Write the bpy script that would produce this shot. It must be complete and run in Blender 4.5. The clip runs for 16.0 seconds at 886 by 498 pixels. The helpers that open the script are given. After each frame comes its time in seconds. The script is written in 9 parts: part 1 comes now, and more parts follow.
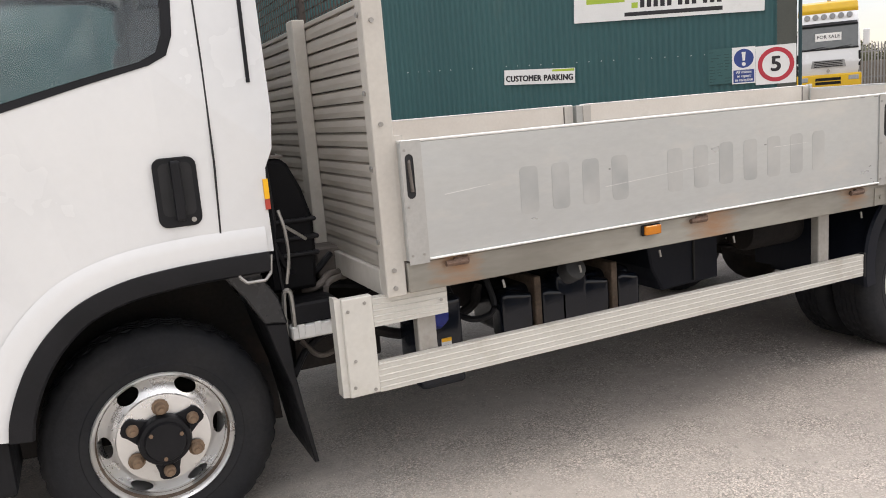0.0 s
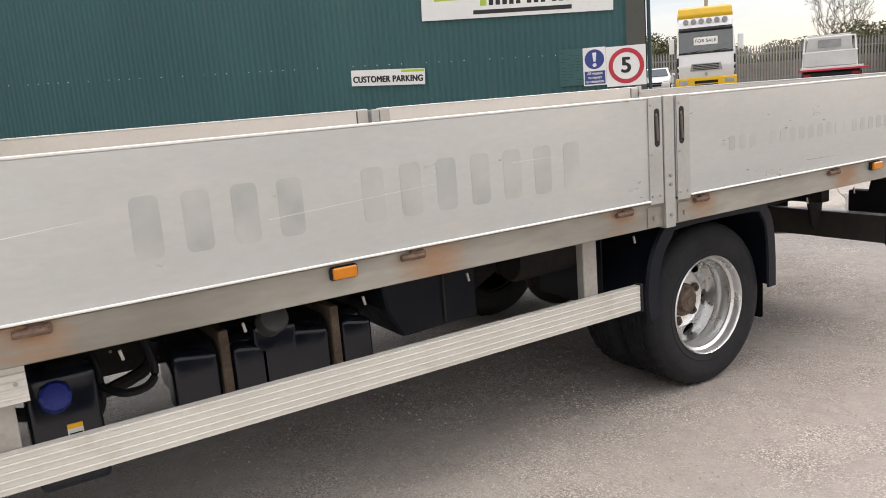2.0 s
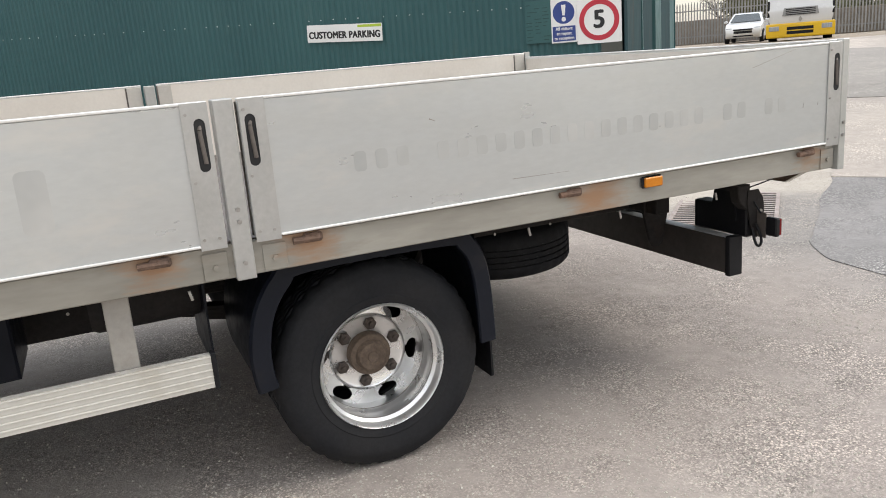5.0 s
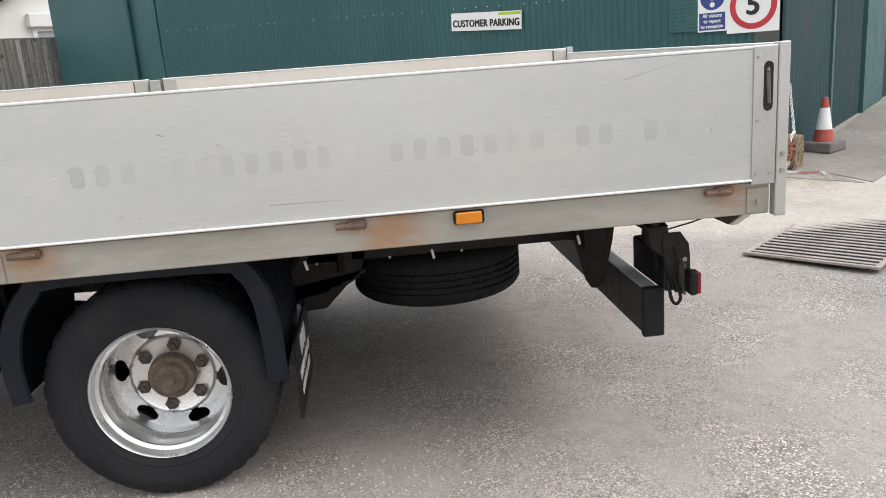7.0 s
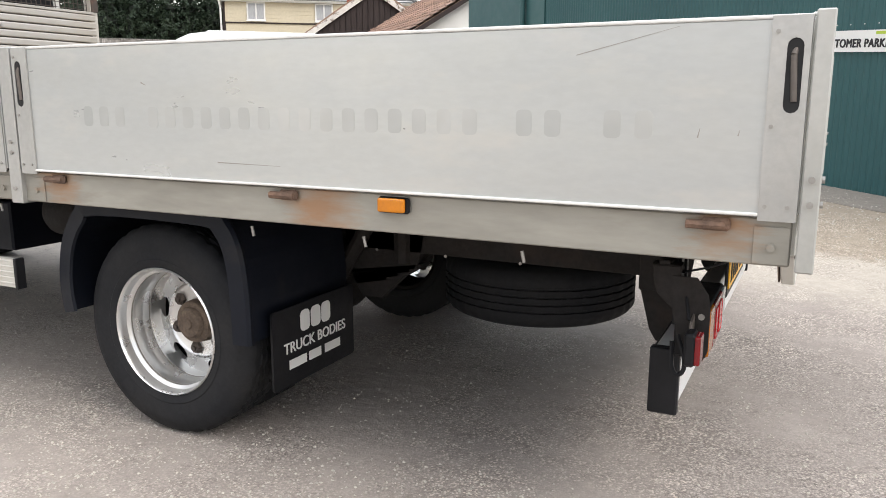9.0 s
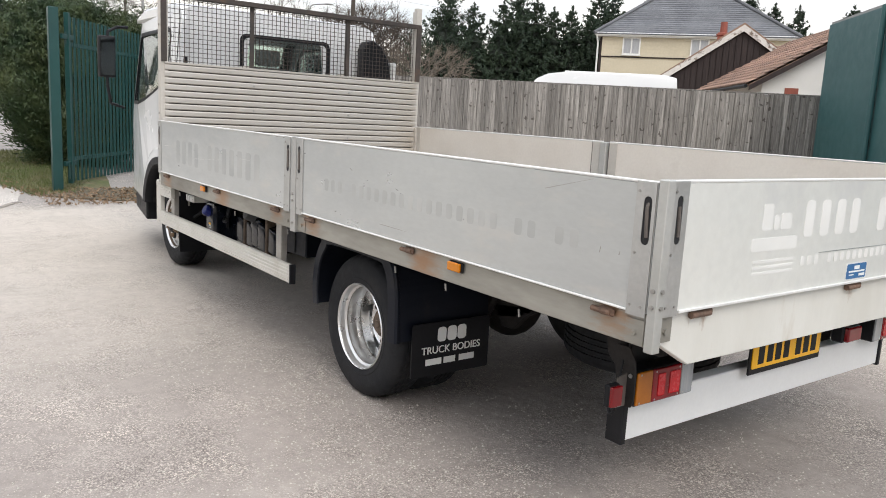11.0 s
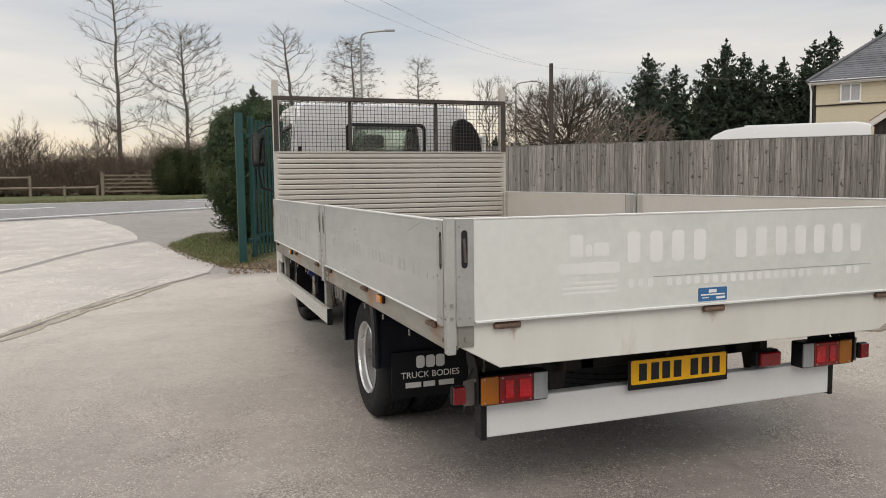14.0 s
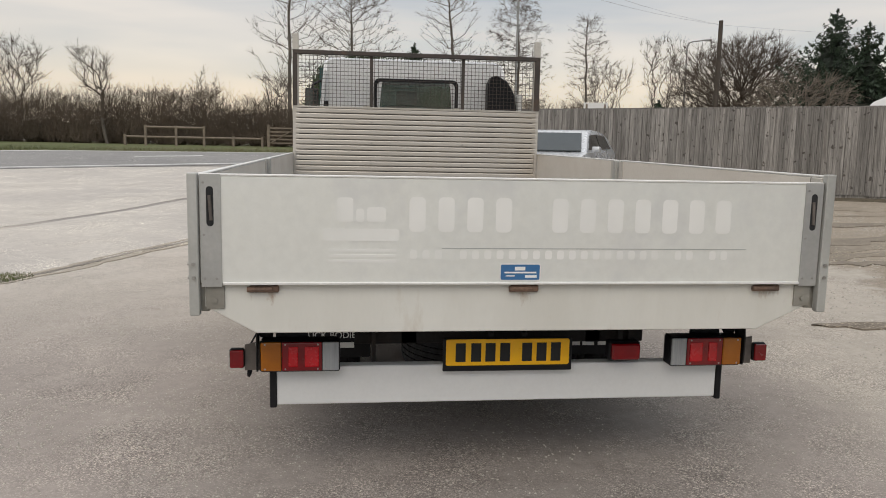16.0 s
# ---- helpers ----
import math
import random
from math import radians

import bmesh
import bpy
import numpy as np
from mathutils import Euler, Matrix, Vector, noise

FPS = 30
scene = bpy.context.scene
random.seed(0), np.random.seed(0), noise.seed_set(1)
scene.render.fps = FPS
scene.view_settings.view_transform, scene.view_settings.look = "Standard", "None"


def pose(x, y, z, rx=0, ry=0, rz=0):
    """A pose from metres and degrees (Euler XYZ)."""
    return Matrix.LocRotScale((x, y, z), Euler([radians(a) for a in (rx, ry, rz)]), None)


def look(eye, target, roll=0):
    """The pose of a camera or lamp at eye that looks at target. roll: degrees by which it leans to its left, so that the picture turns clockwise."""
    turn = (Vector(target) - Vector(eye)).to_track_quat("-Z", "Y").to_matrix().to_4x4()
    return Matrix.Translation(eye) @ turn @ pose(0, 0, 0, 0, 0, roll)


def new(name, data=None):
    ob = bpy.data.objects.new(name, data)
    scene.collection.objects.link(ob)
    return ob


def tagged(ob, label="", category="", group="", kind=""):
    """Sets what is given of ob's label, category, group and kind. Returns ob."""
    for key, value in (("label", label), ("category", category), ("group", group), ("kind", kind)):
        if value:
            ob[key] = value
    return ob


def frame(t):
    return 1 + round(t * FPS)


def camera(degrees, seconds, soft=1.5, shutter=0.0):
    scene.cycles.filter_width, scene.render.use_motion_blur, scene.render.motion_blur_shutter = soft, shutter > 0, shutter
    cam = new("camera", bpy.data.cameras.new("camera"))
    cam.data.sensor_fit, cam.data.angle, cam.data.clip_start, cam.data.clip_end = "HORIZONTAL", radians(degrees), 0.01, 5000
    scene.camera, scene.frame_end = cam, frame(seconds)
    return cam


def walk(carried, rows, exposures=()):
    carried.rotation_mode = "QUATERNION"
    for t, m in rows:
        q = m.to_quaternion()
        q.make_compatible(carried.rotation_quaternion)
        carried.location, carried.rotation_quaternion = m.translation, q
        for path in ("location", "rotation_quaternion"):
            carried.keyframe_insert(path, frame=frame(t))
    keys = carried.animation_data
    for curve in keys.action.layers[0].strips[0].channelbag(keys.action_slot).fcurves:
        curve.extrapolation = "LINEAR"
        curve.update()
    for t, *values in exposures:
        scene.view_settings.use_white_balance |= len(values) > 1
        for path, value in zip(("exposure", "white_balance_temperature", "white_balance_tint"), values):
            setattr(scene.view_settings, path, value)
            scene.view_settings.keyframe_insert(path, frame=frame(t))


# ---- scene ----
cam = camera(59.7, 16.0, soft=0.95)
PATH = [
    (0, (0.317, 0.209, 1.42), (1.141, 1.996, 1.058), -4.6),
    (0.5, (0.524, 0.309, 1.42), (1.38, 2.079, 1.053), -4.7),
    (1, (0.789, 0.34, 1.389), (1.7, 2.082, 1.023), -4.8),
    (1.5, (1.062, 0.365, 1.386), (2.036, 2.071, 1.013), -4.8),
    (2, (1.338, 0.444, 1.372), (2.367, 2.117, 0.995), -4.6),
    (2.5, (1.66, 0.459, 1.356), (2.723, 2.108, 0.97), -4.5),
    (3, (1.973, 0.43, 1.374), (3.039, 2.075, 0.979), -4.7),
    (3.5, (2.305, 0.45, 1.365), (3.352, 2.104, 0.954), -4.6),
    (4, (2.619, 0.412, 1.371), (3.628, 2.083, 0.937), -4.8),
    (4.5, (2.96, 0.347, 1.399), (3.877, 2.062, 0.931), -4.5),
    (7, (4.852, 0.297, 1.359), (5.009, 2.232, 0.877), -4.3),
    (7.5, (5.221, 0.433, 1.246), (5.277, 2.386, 0.815), -2.9),
    (8, (5.512, 0.61, 1.117), (5.352, 2.554, 0.677), -3.6),
    (8.5, (5.83, 0.696, 1.113), (5.351, 2.597, 0.718), -2.9),
    (9, (6.09, 0.818, 1.16), (5.222, 2.58, 0.78), 0.1),
    (9.5, (6.403, 0.881, 1.271), (5.153, 2.38, 0.835), 0.7),
    (12, (8.127, 0.572, 1.511), (6.473, 1.666, 1.252), 2.8),
    (12.5, (8.381, 0.722, 1.497), (6.666, 1.73, 1.29), 1.1),
    (13, (8.491, 0.906, 1.481), (6.72, 1.817, 1.301), -0.1),
    (13.5, (8.58, 1.19, 1.482), (6.753, 1.986, 1.312), -0.6),
    (14, (8.77, 1.526, 1.468), (6.895, 2.2, 1.294), -0.7),
    (14.5, (8.841, 1.874, 1.445), (6.93, 2.437, 1.263), -0.5),
    (15, (8.902, 2.281, 1.466), (6.963, 2.73, 1.271), -0.2),
    (15.5, (8.974, 2.695, 1.475), (7.015, 3.034, 1.251), 0.4),
    (16, (8.91, 3.076, 1.46), (6.944, 3.317, 1.184), 1.2),
]
walk(cam, [(t, look(eye, target, roll)) for t, eye, target, roll in PATH],
     [(0, 0.13, 6880, 14), (2.0, 0.14, 6960, 14), (4.5, 0.15, 6800, 11), (7.0, 0.28, 6600, 10), (8.5, 0.40, 6750, 11), (9.7, 0.36, 6700, 11), (12.0, -0.20, 6620, 11), (13.0, -0.38, 6980, 11), (14.0, -0.47, 7000, 11), (16, -0.60, 6970, 11)])

# ---- world and light ----
world = bpy.data.worlds.new("overcast_sky")
scene.world = world
world.use_nodes = True
wn, wl = world.node_tree.nodes, world.node_tree.links
wn.clear()
w_out = wn.new("ShaderNodeOutputWorld")
w_sky = wn.new("ShaderNodeTexSky")
w_sky.sky_type, w_sky.sun_disc = "NISHITA", False
w_sky.sun_elevation, w_sky.sun_rotation = radians(44), radians(103)
w_tc = wn.new("ShaderNodeTexCoord")
w_sep = wn.new("ShaderNodeSeparateXYZ")
wl.new(w_tc.outputs["Generated"], w_sep.inputs[0])
# cloud deck: warm band at the horizon, grey above, brighter towards the zenith
w_ramp = wn.new("ShaderNodeValToRGB")
el = w_ramp.color_ramp.elements
el[0].position, el[0].color = 0.0, (0.62, 0.53, 0.46, 1)
el[1].position, el[1].color = 1.0, (1.95, 1.98, 2.05, 1)
for p_, c_ in ((0.035, (0.96, 0.80, 0.65, 1)), (0.10, (0.88, 0.80, 0.73, 1)), (0.20, (0.72, 0.71, 0.71, 1)), (0.40, (0.90, 0.91, 0.94, 1))):
    e_ = el.new(p_)
    e_.color = c_
wl.new(w_sep.outputs["Z"], w_ramp.inputs[0])
w_map = wn.new("ShaderNodeMapping")
w_map.inputs["Scale"].default_value = (1.4, 1.4, 11.0)
wl.new(w_tc.outputs["Generated"], w_map.inputs[0])
w_noise = wn.new("ShaderNodeTexNoise")
w_noise.inputs["Scale"].default_value, w_noise.inputs["Detail"].default_value = 1.6, 6.0
wl.new(w_map.outputs[0], w_noise.inputs["Vector"])
w_cl = wn.new("ShaderNodeMapRange")
w_cl.inputs["From Min"].default_value, w_cl.inputs["From Max"].default_value = 0.32, 0.70
w_cl.inputs["To Min"].default_value, w_cl.inputs["To Max"].default_value = 0.0, 1.0
wl.new(w_noise.outputs["Fac"], w_cl.inputs[0])
# blue-grey gaps between pale, slightly warm streaks of cloud
w_tint = wn.new("ShaderNodeMix")
w_tint.data_type = "RGBA"
w_tint.inputs[6].default_value, w_tint.inputs[7].default_value = (0.74, 0.80, 0.87, 1), (1.20, 1.16, 1.10, 1)
wl.new(w_cl.outputs[0], w_tint.inputs[0])
w_mul = wn.new("ShaderNodeVectorMath")
w_mul.operation = "MULTIPLY"
wl.new(w_ramp.outputs[0], w_mul.inputs[0])
wl.new(w_tint.outputs[2], w_mul.inputs[1])
# the deck is thicker and greyer over the far corner of the yard
w_dot = wn.new("ShaderNodeVectorMath")
w_dot.operation = "DOT_PRODUCT"
w_dot.inputs[1].default_value = (0.74, 0.67, 0.0)
wl.new(w_tc.outputs["Generated"], w_dot.inputs[0])
w_far = wn.new("ShaderNodeMapRange")
w_far.interpolation_type = "SMOOTHSTEP"
w_far.inputs["From Min"].default_value, w_far.inputs["From Max"].default_value = 0.1, 0.9
wl.new(w_dot.outputs["Value"], w_far.inputs[0])
w_grey = wn.new("ShaderNodeMix")
w_grey.data_type = "RGBA"
w_grey.inputs[6].default_value, w_grey.inputs[7].default_value = (1, 1, 1, 1), (0.72, 0.81, 0.93, 1)
wl.new(w_far.outputs[0], w_grey.inputs[0])
w_mul2 = wn.new("ShaderNodeVectorMath")
w_mul2.operation = "MULTIPLY"
wl.new(w_mul.outputs[0], w_mul2.inputs[0])
wl.new(w_grey.outputs[2], w_mul2.inputs[1])
w_bg1, w_bg2 = wn.new("ShaderNodeBackground"), wn.new("ShaderNodeBackground")
w_bg1.inputs["Strength"].default_value = 0.05
w_bg2.inputs["Strength"].default_value = 1.0
wl.new(w_sky.outputs[0], w_bg1.inputs["Color"])
wl.new(w_mul2.outputs[0], w_bg2.inputs["Color"])
w_add = wn.new("ShaderNodeAddShader")
wl.new(w_bg1.outputs[0], w_add.inputs[0])
wl.new(w_bg2.outputs[0], w_add.inputs[1])
wl.new(w_add.outputs[0], w_out.inputs[0])

sun = new("sun", bpy.data.lights.new("sun", "SUN"))
sun.data.energy, sun.data.angle, sun.data.color = 1.45, radians(36), (1.0, 0.94, 0.86)
sun.matrix_world = look((6.8, -1.6, 6.8), (0, 0, 0))

# ---- materials ----
MATS = {}


def mat(name, base, base2=None, scale=3.0, rough=0.6, metal=0.0, fine=0.0, fine_scale=60.0, bump=0.0, bump_scale=80.0,
        stretch=(1, 1, 1), stain=None, stain_scale=1.2, stain_low=0.55, stain_high=0.75, rand=0.0, spec=0.5, trans=0.0, emit=0.0, coat=0.0, spots=(), spot_col=(0.34, 0.17, 0.075), knots=None):
    """A procedural surface: two tones at a large scale, fine grain, an optional stain and relief."""
    if name in MATS:
        return MATS[name]
    m = bpy.data.materials.new(name)
    m.use_nodes = True
    n, k = m.node_tree.nodes, m.node_tree.links
    b = n["Principled BSDF"]
    b.inputs["Roughness"].default_value, b.inputs["Metallic"].default_value = rough, metal
    b.inputs["Specular IOR Level"].default_value = spec
    b.inputs["Transmission Weight"].default_value = trans
    b.inputs["Coat Weight"].default_value = coat
    tc, mp = n.new("ShaderNodeTexCoord"), n.new("ShaderNodeMapping")
    mp.inputs["Scale"].default_value = stretch
    at = tc.outputs["Object"]
    if rand:
        # alike pieces on one mesh take their grain from different places
        oi = n.new("ShaderNodeObjectInfo")
        sh = n.new("ShaderNodeVectorMath")
        k.new(at, sh.inputs[0])
        k.new(oi.outputs["Location"], sh.inputs[1])
        at = sh.outputs[0]
    k.new(at, mp.inputs[0])

    def tex(sc, detail=4.0, rgh=0.55):
        t = n.new("ShaderNodeTexNoise")
        t.inputs["Scale"].default_value, t.inputs["Detail"].default_value, t.inputs["Roughness"].default_value = sc, detail, rgh
        k.new(mp.outputs[0], t.inputs["Vector"])
        return t.outputs["Fac"]

    def mix(fac, a, c):
        x = n.new("ShaderNodeMix")
        x.data_type = "RGBA"
        for sock, v in ((x.inputs[0], fac), (x.inputs[6], a), (x.inputs[7], c)):
            if isinstance(v, (tuple, float)):
                sock.default_value = v if isinstance(v, float) else (*v[:3], 1)
            else:
                k.new(v, sock)
        return x.outputs[2]

    def ramp(v, lo, hi, a=0.0, c=1.0):
        r = n.new("ShaderNodeMapRange")
        for q, w in (("From Min", lo), ("From Max", hi), ("To Min", a), ("To Max", c)):
            r.inputs[q].default_value = w
        k.new(v, r.inputs[0])
        return r.outputs[0]

    base2 = base2 or tuple(c * 0.88 for c in base)
    col = mix(ramp(tex(scale), 0.35, 0.68), base, base2)
    if fine:
        f = ramp(tex(fine_scale, 3.0, 0.6), 0.3, 0.7, 1 - fine, 1 + fine)
        v = n.new("ShaderNodeVectorMath")
        v.operation = "SCALE"
        k.new(col, v.inputs[0])
        k.new(f, v.inputs["Scale"])
        col = v.outputs[0]
    if stain:
        col = mix(ramp(tex(stain_scale, 6.0, 0.65), stain_low, stain_high), col, stain)
    if knots:
        kt = n.new("ShaderNodeTexNoise")
        kt.inputs["Scale"].default_value, kt.inputs["Detail"].default_value = knots[0], 2.0
        k.new(at, kt.inputs["Vector"])
        col = mix(ramp(kt.outputs["Fac"], knots[1], knots[1] + 0.05, 0.0, 0.85), col, knots[2])
    if rand:
        v = n.new("ShaderNodeVectorMath")
        v.operation = "SCALE"
        k.new(col, v.inputs[0])
        k.new(ramp(oi.outputs["Random"], 0, 1, 1 - rand, 1 + rand), v.inputs["Scale"])
        col = v.outputs[0]
    for sx, sy, sz, sr in spots:
        # a run of rust with a ragged edge round one fixing
        vd = n.new("ShaderNodeVectorMath")
        vd.operation = "DISTANCE"
        vd.inputs[1].default_value = (sx, sy, sz)
        k.new(tc.outputs["Object"], vd.inputs[0])
        ad = n.new("ShaderNodeMath")
        ad.operation = "MULTIPLY_ADD"
        ad.inputs[1].default_value, ad.inputs[2].default_value = 0.22, 0.0
        k.new(tex(14.0, 5.0, 0.7), ad.inputs[0])
        sm = n.new("ShaderNodeMath")
        k.new(vd.outputs["Value"], sm.inputs[0])
        k.new(ad.outputs[0], sm.inputs[1])
        col = mix(ramp(sm.outputs[0], sr + 0.11, sr * 0.3 + 0.09, 0.0, 0.75), col, spot_col)
    k.new(col, b.inputs["Base Color"])
    k.new(ramp(tex(scale * 4), 0.3, 0.7, max(0.02, rough - 0.08), min(1.0, rough + 0.08)), b.inputs["Roughness"])
    if bump:
        bp = n.new("ShaderNodeBump")
        bp.inputs["Strength"].default_value, bp.inputs["Distance"].default_value = bump, 0.01
        k.new(tex(bump_scale, 4.0), bp.inputs["Height"])
        k.new(bp.outputs[0], b.inputs["Normal"])
    if emit:
        b.inputs["Emission Color"].default_value, b.inputs["Emission Strength"].default_value = (*base, 1), emit
    MATS[name] = m
    return m


def ground_mat(name, tone, tone2, dirt, aggregate, speck, drift=None):
    """Worn asphalt or concrete: patches metres wide, stains, stone chippings a few millimetres wide."""
    m = bpy.data.materials.new(name)
    m.use_nodes = True
    n, k = m.node_tree.nodes, m.node_tree.links
    b = n["Principled BSDF"]
    b.inputs["Roughness"].default_value = 0.85
    b.inputs["Specular IOR Level"].default_value = 0.18
    tc = n.new("ShaderNodeTexCoord")

    def tex(sc, detail=5.0, rgh=0.6):
        t = n.new("ShaderNodeTexNoise")
        t.inputs["Scale"].default_value, t.inputs["Detail"].default_value, t.inputs["Roughness"].default_value = sc, detail, rgh
        k.new(tc.outputs["Object"], t.inputs["Vector"])
        return t.outputs["Fac"]

    def ramp(v, lo, hi, a=0.0, c=1.0):
        r = n.new("ShaderNodeMapRange")
        for q, w in (("From Min", lo), ("From Max", hi), ("To Min", a), ("To Max", c)):
            r.inputs[q].default_value = w
        k.new(v, r.inputs[0])
        return r.outputs[0]

    def mix(fac, a, c):
        x = n.new("ShaderNodeMix")
        x.data_type = "RGBA"
        k.new(fac, x.inputs[0])
        for sock, v in ((x.inputs[6], a), (x.inputs[7], c)):
            if isinstance(v, tuple):
                sock.default_value = (*v, 1)
            else:
                k.new(v, sock)
        return x.outputs[2]

    col = mix(ramp(tex(0.35), 0.38, 0.62), tone, tone2)
    col = mix(ramp(tex(1.7, 8.0, 0.7), 0.52, 0.72, 0.0, 0.7), col, dirt)
    if drift:
        # mud, pale dust and corrections for light in the colour, beyond lines of the yard: (x, y) weights, the line,
        # its softness, the colour
        for (ax, ay), line, soft_, amp, colour in drift:
            dt = n.new("ShaderNodeVectorMath")
            dt.operation = "DOT_PRODUCT"
            dt.inputs[1].default_value = (ax, ay, 0)
            k.new(tc.outputs["Object"], dt.inputs[0])
            wv = n.new("ShaderNodeMath")
            wv.operation = "MULTIPLY_ADD"
            wv.inputs[1].default_value = amp
            k.new(tex(0.8, 7.0, 0.68), wv.inputs[0])
            k.new(dt.outputs["Value"], wv.inputs[2])
            col = mix(ramp(wv.outputs[0], line + amp * 0.5 - soft_, line + amp * 0.5 + soft_, 0.0, 0.9), col, colour)
    smooth_col = col
    # grit of all sizes, and dark trodden blotches
    for sc_, dt_, rg_, lo_, hi_, am_ in ((70.0, 8.0, 0.75, 0.36, 0.64, speck * 0.40), (9.0, 8.0, 0.7, 0.32, 0.68, 0.10), (2.4, 8.0, 0.72, 0.30, 0.70, 0.16)):
        v = n.new("ShaderNodeVectorMath")
        v.operation = "SCALE"
        k.new(col, v.inputs[0])
        k.new(ramp(tex(sc_, dt_, rg_), lo_, hi_, 1 - am_, 1 + am_), v.inputs["Scale"])
        col = v.outputs[0]
    # single pale stones lying about
    st = n.new("ShaderNodeTexVoronoi")
    st.inputs["Scale"].default_value = 48.0
    k.new(tc.outputs["Object"], st.inputs["Vector"])
    sb = n.new("ShaderNodeSeparateColor")
    k.new(st.outputs["Color"], sb.inputs[0])
    few = n.new("ShaderNodeMath")
    few.operation = "MULTIPLY"
    k.new(ramp(sb.outputs[0], 0.87, 0.88), few.inputs[0])
    k.new(ramp(st.outputs["Distance"], 0.26, 0.20, 0.0, 0.6), few.inputs[1])
    col = mix(few.outputs[0], col, tuple(min(1.0, c * 1.7) for c in tone))
    vor = n.new("ShaderNodeTexVoronoi")
    vor.inputs["Scale"].default_value = aggregate
    k.new(tc.outputs["Object"], vor.inputs["Vector"])
    bw = n.new("ShaderNodeSeparateColor")
    k.new(vor.outputs["Color"], bw.inputs[0])
    v = n.new("ShaderNodeVectorMath")
    v.operation = "SCALE"
    k.new(col, v.inputs[0])
    k.new(ramp(bw.outputs[0], 0.0, 1.0, 1 - speck * 0.55, 1 + speck * 0.55), v.inputs["Scale"])
    col = v.outputs[0]
    # light chippings worn bare
    fac = n.new("ShaderNodeMath")
    fac.operation = "MULTIPLY"
    k.new(ramp(bw.outputs[1], 0.79, 0.84), fac.inputs[0])
    k.new(ramp(tex(0.9, 6.0), 0.38, 0.58, 0.25, 1.0), fac.inputs[1])
    col = mix(fac.outputs[0], col, tuple(min(1.0, c * f) for c, f in zip(tone, (2.05, 2.05, 1.98))))
    # dark binder between the stones, with their small shadows put into the colour
    v = n.new("ShaderNodeVectorMath")
    v.operation = "SCALE"
    k.new(col, v.inputs[0])
    k.new(ramp(vor.outputs["Distance"], 0.38, 0.62, 1.0, 1 - speck * 0.5), v.inputs["Scale"])
    col = v.outputs[0]
    # dust fills the texture in places and leaves the chippings bare in others
    v = n.new("ShaderNodeVectorMath")
    v.operation = "SCALE"
    k.new(smooth_col, v.inputs[0])
    k.new(ramp(tex(11.0, 9.0, 0.72), 0.30, 0.70, 0.86, 1.14), v.inputs["Scale"])
    col = mix(ramp(tex(1.6, 8.0, 0.70), 0.42, 0.60, 0.12, 1.0), v.outputs[0], col)
    k.new(col, b.inputs["Base Color"])
    bp = n.new("ShaderNodeBump")
    bp.inputs["Strength"].default_value, bp.inputs["Distance"].default_value = min(0.30, 0.12 + speck * 0.20), 0.005
    k.new(vor.outputs["Distance"], bp.inputs["Height"])
    bp2 = n.new("ShaderNodeBump")
    bp2.inputs["Strength"].default_value, bp2.inputs["Distance"].default_value = 0.5, 0.03
    k.new(tex(6.0, 6.0), bp2.inputs["Height"])
    k.new(bp.outputs[0], bp2.inputs["Normal"])
    k.new(bp2.outputs[0], b.inputs["Normal"])
    MATS[name] = m
    return m


# the first two drifts also even out the ground's light by colour
ASPHALT = ground_mat("worn_asphalt", (0.352, 0.311, 0.281), (0.292, 0.260, 0.235), (0.39, 0.350, 0.315), 150.0, 0.56,
                     drift=(((1.0, 0.05), 7.2, 0.6, 1.5, (0.240, 0.228, 0.214)), ((-1.0, 0.0), -2.6, 1.5, 1.8, (0.50, 0.458, 0.408)), ((-1.0, 0.0), 2.7, 0.35, 0.8, (0.27, 0.255, 0.24)), ((0.25, 1.0), 7.0, 0.22, 1.6, (0.43, 0.392, 0.340)), ((0.25, 1.0), 8.6, 0.25, 4.5, (0.29, 0.245, 0.19))))
CONCRETE = ground_mat("pale_concrete", (0.50, 0.465, 0.42), (0.43, 0.40, 0.37), (0.38, 0.34, 0.30), 110.0, 0.10)
TARMAC = ground_mat("road_tarmac", (0.255, 0.248, 0.24), (0.22, 0.215, 0.21), (0.29, 0.28, 0.265), 60.0, 0.20)
SOIL_AND_SHADE = ground_mat("dark_soil_and_hedge_shade", (0.10, 0.085, 0.06), (0.13, 0.11, 0.08), (0.20, 0.17, 0.13), 40.0, 0.4)
FIELD = ground_mat("far_field", (0.085, 0.105, 0.04), (0.115, 0.115, 0.055), (0.14, 0.12, 0.07), 4.0, 0.2)
GRASS = mat("grass_blades", (0.080, 0.115, 0.026), (0.135, 0.130, 0.052), scale=2.2, rough=0.7, fine=0.3, fine_scale=30)
ALU = mat("satin_aluminium_sheet", (0.56, 0.575, 0.565), (0.50, 0.515, 0.51), scale=0.9, rough=0.34, metal=0.60, fine=0.03, fine_scale=25,
          bump=0.04, bump_scale=5, stretch=(1, 1, 3), stain=(0.60, 0.59, 0.56), stain_scale=2.0)
# creamier than ALU, and lighter: the tail's stronger light is in the colour
ALU_TAIL = mat("pale_lit_tail_aluminium", (0.735, 0.738, 0.695), (0.675, 0.682, 0.645), scale=0.9, rough=0.36, metal=0.25, fine=0.03, fine_scale=25, bump=0.03, bump_scale=5, stain=(0.61, 0.61, 0.60), stain_scale=1.6)
